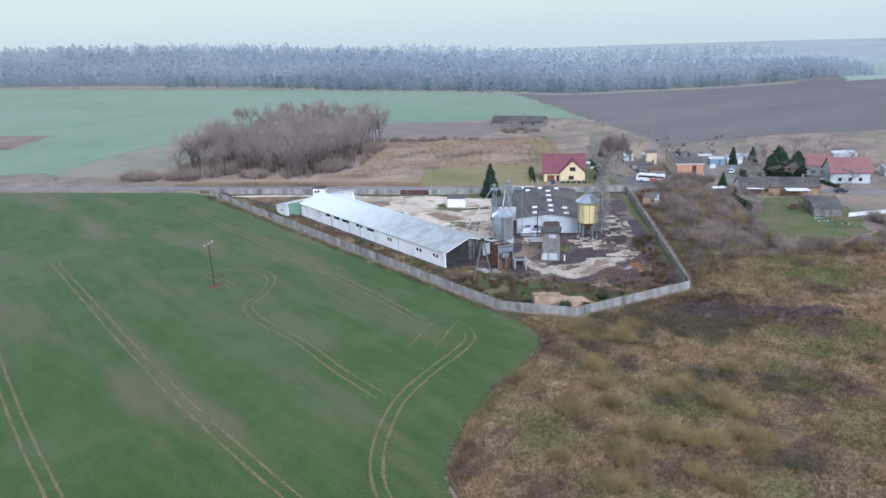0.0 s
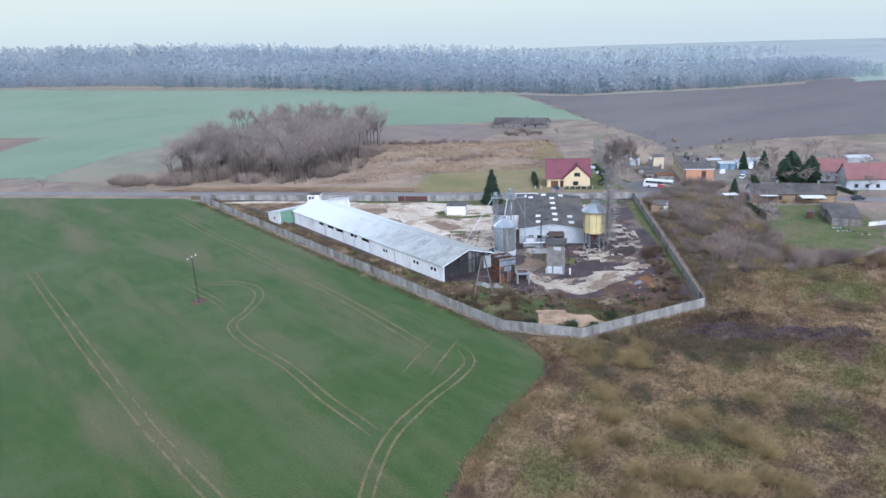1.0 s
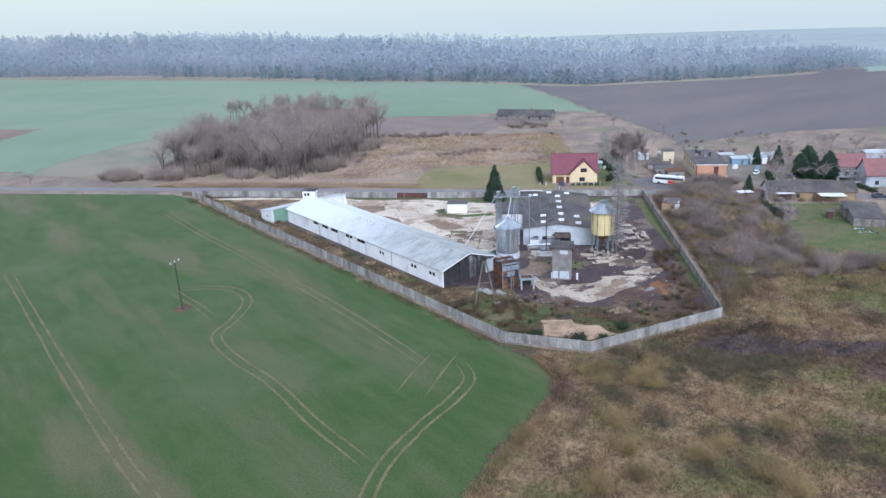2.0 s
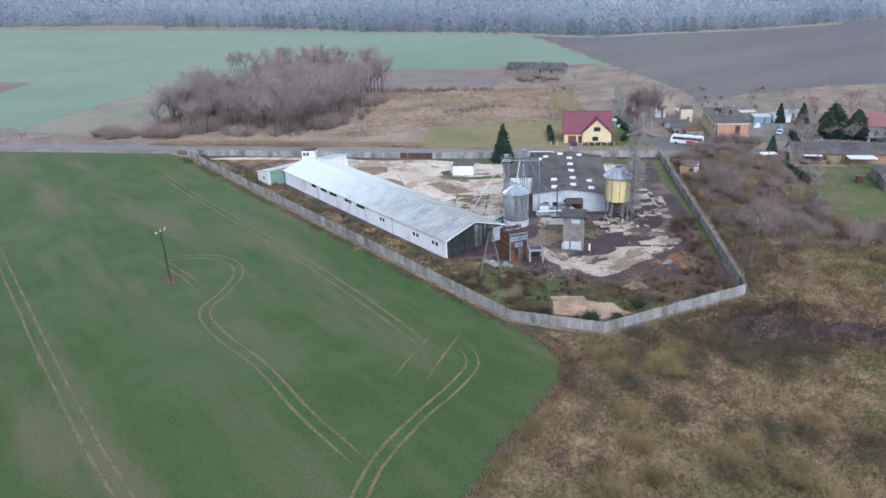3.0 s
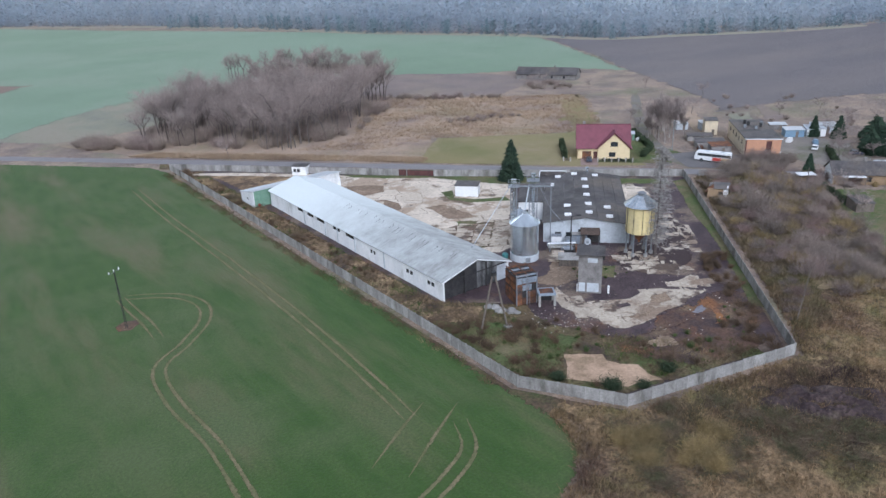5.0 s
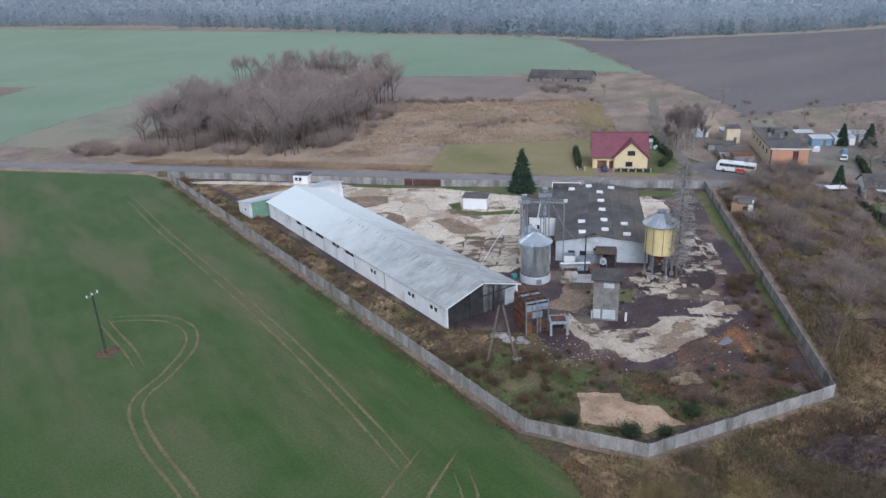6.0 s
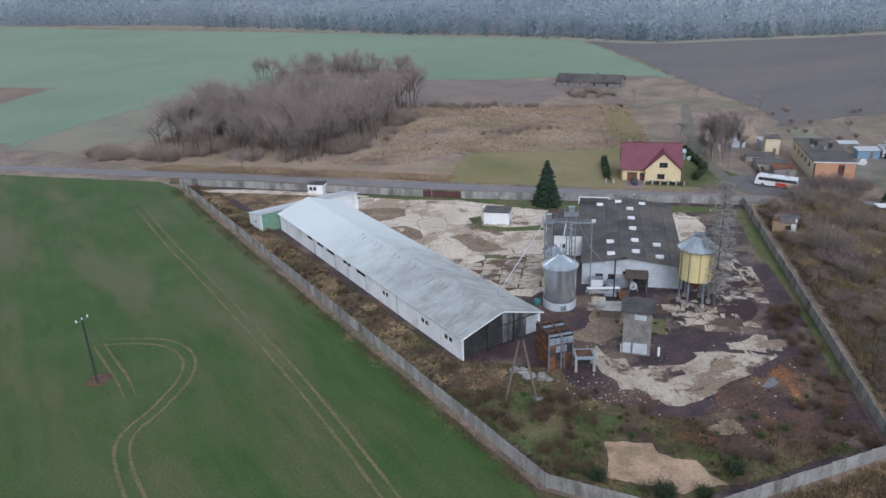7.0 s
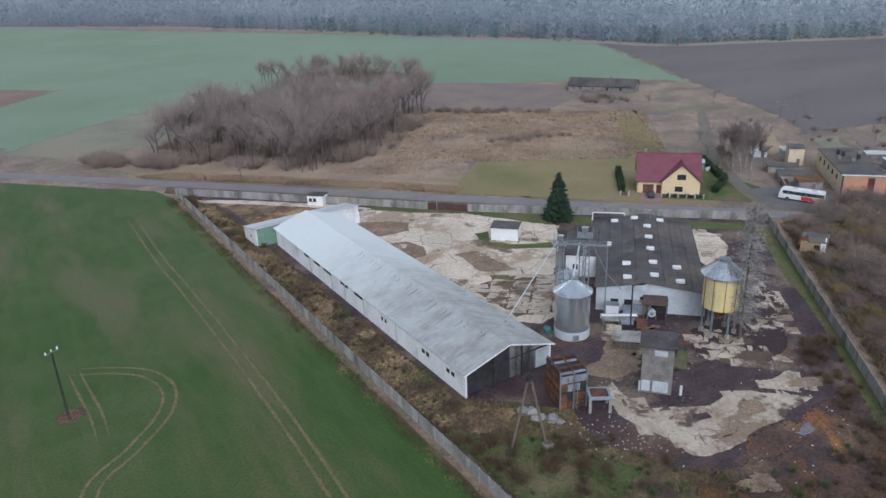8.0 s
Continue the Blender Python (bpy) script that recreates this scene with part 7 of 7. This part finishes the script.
grey += [shrub(s, h, w, c, "leafless %s bush in the thicket" % word, 150, 0.028, "bush", "thicket bushes") for s, h, w, c, word in ((54, 2.8, 3.4, WILLOW, "olive-brown"), (55, 2.6, 3.2, PINKTWIG, "reddish-brown"))]
place(grey, np.vstack([scatter(THICK, 200, [HOLLOW]), scatter([(158, 94), (172, 80), (196, 64), (204, 72), (190, 84), (168, 96)], 22), scatter([(218, 118), (230, 116), (237, 101), (243, 108), (236, 128), (226, 128)], 14)]), 0.5, 1.3)


def joined(name, models, groups, label, category, material=None):
    """Far bushes that cannot be told apart, as one mesh; groups: spots with the least and greatest size."""
    out = []
    forms = []
    for ob in models:
        a = np.zeros(len(ob.data.vertices) * 3)
        ob.data.vertices.foreach_get("co", a)
        forms.append(a.reshape(-1, 3))
    for spots, lo, hi in groups:
        for x, y in spots:
            a, s, f = rng.uniform(0, 2 * math.pi), rng.uniform(lo, hi), rng.choice(forms)
            out.append(s * np.stack([f[:, 0] * math.cos(a) - f[:, 1] * math.sin(a), f[:, 0] * math.sin(a) + f[:, 1] * math.cos(a), f[:, 2]], 1) + np.array([x, y, 0]))
    v = np.vstack(out)
    return tagged(new(name, stuff_mesh(name, v, np.arange(len(v)).reshape(-1, 3), material or BRUSH)), label, category, kind="stuff")


joined("roadside_brush", grey, [(scatter([(216, 143), (227, 149), (240, 148), (248, 140), (240, 136), (226, 138)], 70), 0.6, 1.0), (scatter([(198, 70), (215, 68), (232, 80), (228, 68), (205, 58), (194, 62)], 36), 0.5, 1.0)],
       "leafless brown brush along the village road", "shrubs")
joined("far_brush", grey, [(scatter([(92, 332), (106, 320), (114, 302), (106, 306), (90, 322), (84, 338)], 34), 0.9, 1.5), (scatter([(165, 268), (200, 302), (208, 318), (212, 306), (180, 272)], 14), 0.8, 1.5),
                           (scatter([(207, 262), (222, 250), (240, 246), (226, 262)], 16), 0.4, 0.7), (scatter([(214, 326), (262, 282), (265, 287), (218, 332)], 70), 0.4, 0.75),
                           (scatter([(262, 200), (300, 236), (330, 220), (345, 180), (310, 130), (285, 160)], 20), 0.35, 0.7), (scatter(WOOD_A, 260), 0.9, 1.8), (scatter([(200, 452), (225, 428), (245, 405), (264, 388), (272, 400), (255, 450), (225, 462)], 60), 1.2, 2.0), (scatter([(292, 300), (306, 290), (300, 272), (286, 290)], 12), 0.6, 1.0)],
       "leafless brown bushes scattered beyond the road", "shrubs")
BROWNSTEM = mat("brown_weed_stems", (0.15, 0.10, 0.062), (0.09, 0.064, 0.042), 0.2, 0.95, 0.0, fine=2, contrast=0.1, island=0.3)
weedy = [shrub(s, h, 2.2, BROWNSTEM, "dark brown leafless weed bush inside the fence", 110, 0.022, "weed_bush", "yard weed bushes") for s, h in ((81, 1.5), (82, 1.2))]
weedy[0].matrix_world, weedy[1].matrix_world = pose(140, 88.5, 0), pose(106, 116, 0)
greenbush = shrub(83, 1.3, 1.9, HEDGE, "low dark green bush beside the sand patch", 260, 0.03, "green_bush", "low green bushes")
greenbush.matrix_world = pose(107.6, 102.1, 0)
for x, y, k in ((111.7, 95.2, 1.3), (115.5, 92.4, 0.9), (121.8, 92.8, 1.1)):
    copy_thing(greenbush, pose(x, y, 0, 0, 0, 70 * k) @ Matrix.Scale(k, 4))
for x, y in [*scatter([(136, 86), (140, 84.5), (170, 113), (166, 116), (150, 101), (141, 94)], 16), *scatter([(104, 268), (109, 262), (109.5, 225), (104, 220)], 12), *scatter([(104, 130), (110, 124), (120, 116), (112, 97), (104, 106)], 26, [SANDY])]:
    one = rng.choice(weedy)
    copy_thing(one, pose(x, y, 0, 0, 0, rng.uniform(0, 360)) @ Matrix.Scale(rng.uniform(0.5, 1.2), 4))

SOUTH = [(104, 128), (112, 124), (121, 117), (124, 106), (136, 96), (150, 100), (140, 87), (112, 94.5), (104, 106)]
joined("fence_side_brush", grey, [(scatter([(150, 88.5), (212, 148.5), (215, 146), (170, 100), (154, 86)], 60), 0.15, 0.5)], "low brown weeds and brush outside the fence", "shrubs", BRUSH)
joined("brown_weed_clumps", grey, [(scatter(SOUTH, 60, [SANDY]), 0.12, 0.4), (scatter([(103.5, 262), (109.8, 262), (109.8, 137), (103.5, 130)], 90), 0.12, 0.35), (scatter([(158, 102), (169, 113), (165, 116), (154, 106)], 22), 0.2, 0.5)], "brown clumps of dead weeds inside the fence", "weeds", BROWNSTEM)
joined("green_weed_clumps", grey, [(scatter(SOUTH, 60, [SANDY]), 0.1, 0.28), (scatter([(136, 128), (148, 132), (146, 118), (137, 120)], 14), 0.1, 0.25), (scatter([(103.5, 262), (109.8, 262), (109.8, 137), (103.5, 130)], 30), 0.1, 0.25)], "low green weed clumps inside the fence", "weeds", GREENWEED)
nl = 500
c = np.vstack([scatter([(118, 122), (130, 126), (128, 108), (118, 112)], 110), scatter([(126, 130), (200, 152), (168, 116), (142, 90), (122, 100)], 240), scatter([(130, 214), (158, 204), (150, 160), (130, 150)], 150)])
sz = nrg.uniform(0.03, 0.11, (nl, 1, 1)) * np.array([1.0, 1.0, 0.7])
cube = np.array([(-1, -1, -0.3), (1, -1, -0.3), (1, 1, -0.3), (-1, 1, -0.3), (-1, -1, 1), (1, -1, 1), (1, 1, 1), (-1, 1, 1)], float)
v = (np.concatenate([c, np.full((nl, 1), 0.03)], 1)[:, None, :] + cube[None] * sz * nrg.uniform(0.6, 1.4, (nl, 8, 3))).reshape(-1, 3)
q = np.array([(0, 3, 2, 1), (4, 5, 6, 7), (0, 1, 5, 4), (1, 2, 6, 5), (2, 3, 7, 6), (3, 0, 4, 7)])
tagged(new("yard_litter", stuff_mesh("yard_litter", v, (q[None] + 8 * np.arange(nl)[:, None, None]).reshape(-1, 4), mat("litter", (0.42, 0.38, 0.33), (0.25, 0.20, 0.16), 0.8, 0.9, 0.3, fine=4, island=0.5))), "small pale scraps of rubble strewn over the yard", "rubble", kind="stuff")

willow = [shrub(s, h, w, WILLOW, "round olive-brown willow bush in the dry grass", 520, 0.015, "willow_bush", "willow bushes") for s, h, w in ((61, 2.6, 3.6), (62, 2.3, 3.2), (63, 1.8, 2.6))]
W1 = [(89.1, 67.1), (93.7, 72.6), (102.9, 85.9), (101.8, 81.4), (80.8, 79.2), (84.9, 47.7), (110, 55.4), (89.3, 39.8), (75.2, 51.9), (68.9, 48.1), (68.2, 58.5), (82.9, 51.6), (85.2, 62.5), (67.9, 50.6), (79.9, 37.9), (87.2, 45.5), (92, 44), (72, 47)]
W1 += [tuple(p) for p in scatter([(70, 62), (86, 70), (100, 62), (104, 44), (88, 34), (70, 42)], 16)]
W1 += [tuple(p) for p in scatter([(103, 90), (105, 84), (101, 78), (107, 72), (114, 77), (111, 87)], 9)]
place(willow, W1, 0.75, 1.25)
bramble = [shrub(s, 0.9, 3.4, mat("bramble_%d" % s, (0.15, 0.11, 0.075), (0.095, 0.092, 0.048), 0.5, 0.95, 0, fine=2, island=0.4, contrast=0.1), "low dark bramble bush in the dry grass", 190, 0.025, "bramble_bush", "low bramble bushes") for s in (71, 72)]
W2 = [(101.3, 60.9), (103.5, 57.4), (107.5, 55), (109.5, 47.5), (110.9, 43.5), (88.5, 38.6), (92.3, 33.3), (100.7, 70.5), (100.1, 77.8), (159, 61), (160.8, 58.2), (172.6, 73.7), (131.1, 41), (112, 49), (90, 36), (104.5, 84), (98.5, 68), (105.5, 59), (174, 72), (92.9, 56.9)]
W2 += [tuple(p) for p in scatter([(112, 88), (124, 84), (126, 72), (136, 60), (130, 56), (116, 70)], 22)]
W2 += [tuple(p) for p in scatter([(103, 90), (105, 84), (98, 80), (104, 70), (118, 76), (114, 87)], 18)]
place(bramble, W2, 0.7, 1.3)

# ---- compost heaps ----
def mound(x, y, turn, length, width, height, material, label, category, name):
    bm = bmesh.new()
    bmesh.ops.create_grid(bm, x_segments=40, y_segments=20, size=0.5)
    for v in bm.verts:
        r = max(0.0, 1 - (2 * v.co.x) ** 2) * max(0.0, 1 - (2 * v.co.y) ** 2)
        v.co = Vector((v.co.x * length, v.co.y * width, 0))
        q = Vector((v.co.x + x, v.co.y + y, 0))
        v.co.z = r ** 0.6 * height * (0.65 + 0.7 * noise.noise(q * 0.45)) + r * 0.35 * height * noise.noise(q * 1.6) - 0.1
    ob = part(name, bm, material)
    ob.matrix_world = pose(x, y, 0, 0, 0, turn)
    return tagged(ob, label, category)


mound(131.2, 72.6, -44, 20, 10.0, 1.4, HEAP, "dark heap of rotting compost beside the fence", "heap", "compost_mound")
mound(140.6, 62.4, -50, 15, 7.0, 1.3, HEAP, "dark heap of rotting compost in the dry grass", "heap", "compost_mound")
mound(147.6, 56.6, -50, 9, 5.0, 1.2, HEAP, "dark heap of rotting compost in the dry grass", "heap", "compost_mound")
mound(122.5, 81.5, -30, 7, 4.0, 0.8, WEED, "low weedy rubble mound beside the fence", "heap", "rubble_mound")
for x, y in scatter([(118, 84), (128, 82), (134, 72), (146, 60), (142, 56), (126, 70)], 22):
    stone(x, y, rng.uniform(0.1, 0.24), RUBBLE, "small pale scrap of rubble", "rubble_bit", 0.9)

# ---- hummocky dry grass ----
GRASS = [(101, 91.5), (98, 86.6), (93.2, 83.2), (86.5, 81.2), (75.4, 78), (66.8, 73.8), (59.6, 69.7), (56.2, 65.8), (53.4, 60.5), (46.6, 40), (60, 14), (110, 0), (190, 30), (236, 66), (215, 70), (196, 72), (186, 84), (165, 103), (141.6, 81.8), (109.6, 89.8), (102.6, 99.6), (102, 95)]
bm = bmesh.new()
step = 0.8
xs = np.arange(44, 238, step)
ys = np.arange(-1.6, 106, step)
pts = np.array([(x, y) for x in xs for y in ys])
near = inside(pts, GRASS)
keep = {}
verts = []
for (x, y), ok in zip(pts, near):
    if ok:
        z = 0.16 * noise.noise((x * 0.9, y * 0.9, 0)) + 0.24 * noise.noise((x * 0.28, y * 0.28, 4)) + 0.10 * noise.noise((x * 2.1, y * 2.1, 7))
        keep[(round(x / step), round(y / step))] = len(verts)
        verts.append((x + 0.3 * noise.noise((x, y, 11)), y + 0.3 * noise.noise((x, y, 17)), max(0.0, z + 0.14)))
faces = []
for (i, j), k in keep.items():
    q = [keep.get((i + 1, j)), keep.get((i + 1, j + 1)), keep.get((i, j + 1))]
    if None not in q:
        faces.append((k, *q))
me = bpy.data.meshes.new("rough_grassland")
me.from_pydata(verts, [], faces)
me.polygons.foreach_set("use_smooth", [True] * len(me.polygons))
me.materials.append(DRY)
tagged(new("rough_grassland", me), "hummocky ground matted with tan and olive dry grass", "grassland", kind="structure")
tufts("dry_tussocks", scatter(GRASS, 62000), 5, 0.55, 0.055, 0.22, STRAW, "tan and olive tussocks of dead grass", "grass", 0.9, 0.16, 0.05)
tufts("crop_edge_grass", scatter([(102.4, 97), (99.4, 87), (93.8, 82.4), (86.5, 80.2), (66.3, 72.9), (56.6, 65), (53.6, 60), (46.4, 40), (45.2, 40), (51.9, 61), (54.9, 66.8), (65.8, 75.2), (86, 82.8), (92.8, 85), (97.2, 88.6), (100.6, 97)], 2600), 5, 0.5, 0.05, 0.3, STRAW, "ragged dead grass along the crop edge", "grass", 0.8)
tufts("brown_weed_belt", np.vstack([scatter([(112, 88.5), (122, 86), (140, 81), (150, 88), (146, 78), (133.3, 63.4), (128.0, 61.2), (122.1, 66.4), (117.9, 73.5), (112, 80)], 5500), scatter([(118, 82), (140, 80), (146, 70), (136, 60), (126, 64), (118, 74)], 3500), scatter([(124, 77), (127, 79.3), (133.4, 78.7), (136, 74), (139, 68), (134, 64), (130, 70)], 500)]), 5, 0.6, 0.04, 0.25, mat("dark_weed_stems", (0.14, 0.09, 0.064), (0.095, 0.083, 0.043), 0.15, 0.95, 0.0, fine=1, contrast=0.1, island=0.4, patch=(0.055, 0.036, 0.034), pscale=0.1, pat=0.55), "dark reddish-brown dead weeds outside the fence", "weeds", 0.8, 0.12, 0.05)
tufts("reed_bed", np.vstack([scatter([along(269, 168), along(269, 122), along(269, 60), along(275, 60), along(276, 120), along(275, 160)], 5000), scatter([(146, 264), (168, 243), (190, 243), (226, 216), (243, 209), (264, 231), (291, 262), (262, 288), (222, 331), (206, 315), (172, 270)], 12000)]), 5, 0.45, 0.10, 0.4, REEDSTEM, "pale tan dry reeds", "reeds", 0.3, 0.05)
tufts("fence_weeds", np.vstack([scatter([(99.6, 268), (102.6, 268), (100.6, 106), (98.6, 108)], 2600), scatter([(103.6, 262), (110.2, 262), (110, 137), (120, 124), (112, 96), (103, 106)], 9000, [SANDY]), scatter([(112, 95), (138, 86), (138, 92), (130, 98), (123, 108)], 2000, [SANDY])]), 5, 0.5, 0.03, 0.22, WEEDSTEM, "dead weeds along the concrete fence", "weeds", 0.6, 0.2)
tufts("thicket_grass", np.vstack([scatter(THICK, 9000), scatter([(148, 86), (212, 149), (217, 146), (168, 94), (156, 84)], 7000)]), 5, 0.7, 0.08, 0.3, mat("thicket_straw", (0.20, 0.15, 0.092), (0.12, 0.092, 0.058), 0.12, 0.95, 0.0, fine=1, contrast=0.1, island=0.4, patch=(0.115, 0.105, 0.048), pscale=0.07, pat=0.56), "dead grass under the thicket", "grass", 0.7)

# ---- far forest ----
EDGE = [(20, 1440), (177, 1197), (290, 1000), (372, 790), (405, 640), (446, 539), (468, 468), (480, 410), (530, 372), (592, 328), (652, 303), (740, 262)]


def forest(name, count, deep0, deep1, t0, t1, tall, material, label, conic, seed, rise, thin=(0.6, 0.45), clumps=120, off=0):
    r = np.random.default_rng(seed)
    e = np.array(EDGE, float)
    seg = np.linalg.norm(np.diff(e, axis=0), axis=1)
    cum = np.concatenate([[0], np.cumsum(seg)]) / seg.sum()
    t = r.uniform(t0, t1, count)
    i = np.clip(np.searchsorted(cum, t) - 1, 0, len(seg) - 1)
    f = (t - cum[i]) / (cum[i + 1] - cum[i])
    deep = off + (deep0 + (deep1 - deep0) * r.random(count) ** 1.2) * np.interp(t, [0, 0.55, 0.75, 1], [1, 1, *thin])
    base = e[i] + (e[i + 1] - e[i]) * f[:, None] + deep[:, None] * np.array([0.80, 0.60]) + r.normal(0, 4, (count, 2))
    z0 = rise * np.clip(deep / 300, 0, 1.3) * np.interp(t, [0, 0.35, 0.75, 1], [1.35, 1.0, 0.0, 0.0])
    h = tall * r.uniform(0.72, 1.12, count) * np.interp(t, [0, 0.6, 0.75, 0.9, 1], [1.05, 1.0, 0.85, 0.7, 0.5])
    # each tree a cloud of small ragged tufts, spire-shaped or domed
    rings = (0.0, 0.25, 0.5, 0.72, 0.88, 1.0)
    shape = (1.0, 1.0, 0.85, 0.55, 0.25, 0.03) if conic else (1.0, 1.05, 1.0, 0.8, 0.5, 0.06)
    wide = h * (0.19 if conic else 0.27) * r.uniform(0.75, 1.3, count)
    u = r.normal(0, 1, (count, clumps, 3))
    u /= np.linalg.norm(u, axis=2, keepdims=True)
    up = np.clip(u[:, :, 2] * 0.5 + 0.5, 0.01, 0.99)
    flat = u[:, :, :2] / np.linalg.norm(u[:, :, :2], axis=2, keepdims=True)
    out = wide[:, None] * np.interp(up, rings, shape) * r.uniform(0.35, 1.2, (count, clumps))
    c = np.concatenate([base[:, None, :] + flat * out[:, :, None], (z0[:, None] + h[:, None] * up)[:, :, None]], 2)
    size = (h[:, None] * r.uniform(0.035, 0.075, (count, clumps)))[:, :, None, None]
    tuft = (c[:, :, None, :] + size * r.normal(0, 1, (count, clumps, 3, 3)) * np.array([1.0, 1.0, 0.9])).reshape(-1, 3)
    tn = np.repeat(np.concatenate([0.4 * flat, np.full((count, clumps, 1), 0.85)], 2).reshape(-1, 3), 3, 0)
    index = np.arange(len(tuft)).reshape(-1, 3)
    face = np.cross(tuft[1::3] - tuft[0::3], tuft[2::3] - tuft[0::3])
    turn = (face * tn[0::3]).sum(1) < 0
    index[turn] = index[turn][:, [0, 2, 1]]
    me = stuff_mesh(name, tuft, index, material)
    tn /= np.linalg.norm(tn, axis=1, keepdims=True)
    me.polygons.foreach_set("use_smooth", [True] * len(me.polygons))
    me.normals_split_custom_set_from_vertices(tn.tolist())
    return tagged(new(name, me), label, "forest", kind="stuff")


# The mist on these trees is only in their colours; the air is clear.
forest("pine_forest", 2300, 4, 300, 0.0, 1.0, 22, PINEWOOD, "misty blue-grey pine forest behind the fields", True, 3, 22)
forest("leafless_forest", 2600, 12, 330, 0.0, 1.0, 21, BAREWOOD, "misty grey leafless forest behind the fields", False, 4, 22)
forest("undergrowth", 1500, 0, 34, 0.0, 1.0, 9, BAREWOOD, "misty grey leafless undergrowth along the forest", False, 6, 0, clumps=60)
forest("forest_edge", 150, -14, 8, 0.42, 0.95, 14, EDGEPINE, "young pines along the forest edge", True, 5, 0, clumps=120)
# Still paler crown colours stand in for thicker mist farther off.
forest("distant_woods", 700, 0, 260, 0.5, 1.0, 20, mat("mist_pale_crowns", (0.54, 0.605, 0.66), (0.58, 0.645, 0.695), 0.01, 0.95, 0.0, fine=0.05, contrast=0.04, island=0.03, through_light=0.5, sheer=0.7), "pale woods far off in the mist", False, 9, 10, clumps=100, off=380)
# Crop green washed out towards grey, the mist being part of the colour.
sheet("distant_field", [(668, 262), (720, 300), (800, 330), (1050, 330), (1150, 130), (760, 190)], 0.05, mat("hazed_crop", (0.25, 0.32, 0.27), (0.29, 0.345, 0.30), 0.01, 0.9, 0.2, fine=0.3, edge=0.05, contrast=0.06), "pale green distant field in the mist", "field", fade=14)
sheet("distant_meadow", [(480, 640), (620, 430), (760, 335), (1000, 235), (1690, 110), (1740, 700), (1500, 1500), (600, 1650), (400, 1100)], 0.03, MISTMEADOW, "meadow beyond the forest, coloured pale for mist", "meadow", fade=8)

# ---- glowing backdrop painted as mist beyond the woods ----
m = bpy.data.materials.new("mist_glow")
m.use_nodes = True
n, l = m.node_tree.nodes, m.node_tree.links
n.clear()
# Emission graded by height paints the pale mist and lower sky.
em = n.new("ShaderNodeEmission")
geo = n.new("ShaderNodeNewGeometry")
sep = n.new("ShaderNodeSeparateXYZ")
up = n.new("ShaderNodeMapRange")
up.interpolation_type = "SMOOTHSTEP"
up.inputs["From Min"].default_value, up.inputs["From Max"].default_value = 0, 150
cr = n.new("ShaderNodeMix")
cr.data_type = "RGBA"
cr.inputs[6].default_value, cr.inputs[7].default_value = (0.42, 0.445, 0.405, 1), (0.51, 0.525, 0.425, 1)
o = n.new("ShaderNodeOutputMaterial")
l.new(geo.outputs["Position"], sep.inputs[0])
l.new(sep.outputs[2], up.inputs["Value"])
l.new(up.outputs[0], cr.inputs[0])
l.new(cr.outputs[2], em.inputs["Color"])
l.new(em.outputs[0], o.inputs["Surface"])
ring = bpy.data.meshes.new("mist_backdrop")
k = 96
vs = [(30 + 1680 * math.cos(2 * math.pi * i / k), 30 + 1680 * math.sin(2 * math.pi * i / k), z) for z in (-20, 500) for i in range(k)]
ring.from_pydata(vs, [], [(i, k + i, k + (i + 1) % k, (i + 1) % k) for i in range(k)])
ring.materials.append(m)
tagged(new("mist_backdrop", ring), "glowing backdrop painted as pale misty distance under the overcast sky", "backdrop", kind="structure")

# ---- slabs of the yard ----
slab_field([(133.5, 150), (140, 148), (150.5, 160), (144, 165), (133.5, 166)], -46, 4.2, 1.6, 0.5, yard, 2, 1, 0.05)
slab_field([(130, 216), (141, 223), (159, 203), (170, 182), (160, 171), (148, 166), (134, 168), (130, 180)], -46, 4.2, 2.4, -0.35, yard, 3, 2)
slab_field([(178.6, 138.2), (182, 134), (174.4, 123.3), (167, 118.2), (157.5, 112.8), (152.6, 113.6), (148.6, 117.5), (150, 128), (158, 129.5), (166, 130)], -46, 3.2, 2.4, 0.0, yard, 5, 3)
slab_field([(184, 154), (193, 161), (195, 153), (190, 148), (180, 147)], -46, 3.2, 2.4, 0.0, yard, 6, 2)
slab_field([(141.7, 113.4), (145, 111.4), (150, 105.9), (138.5, 106.1), (128, 106.8), (126.4, 110), (125.6, 115.3), (127, 122.5), (131, 121), (130.2, 116), (135.9, 113.6)], -30, 3.6, 3.0, -0.1, yard, 8, 2)
slab_field([(148.1, 113.4), (153.8, 112.2), (155.4, 106.4), (150.3, 106.6), (146.3, 111.4)], 40, 2.4, 2.0, 0.4, yard, 9, 2)
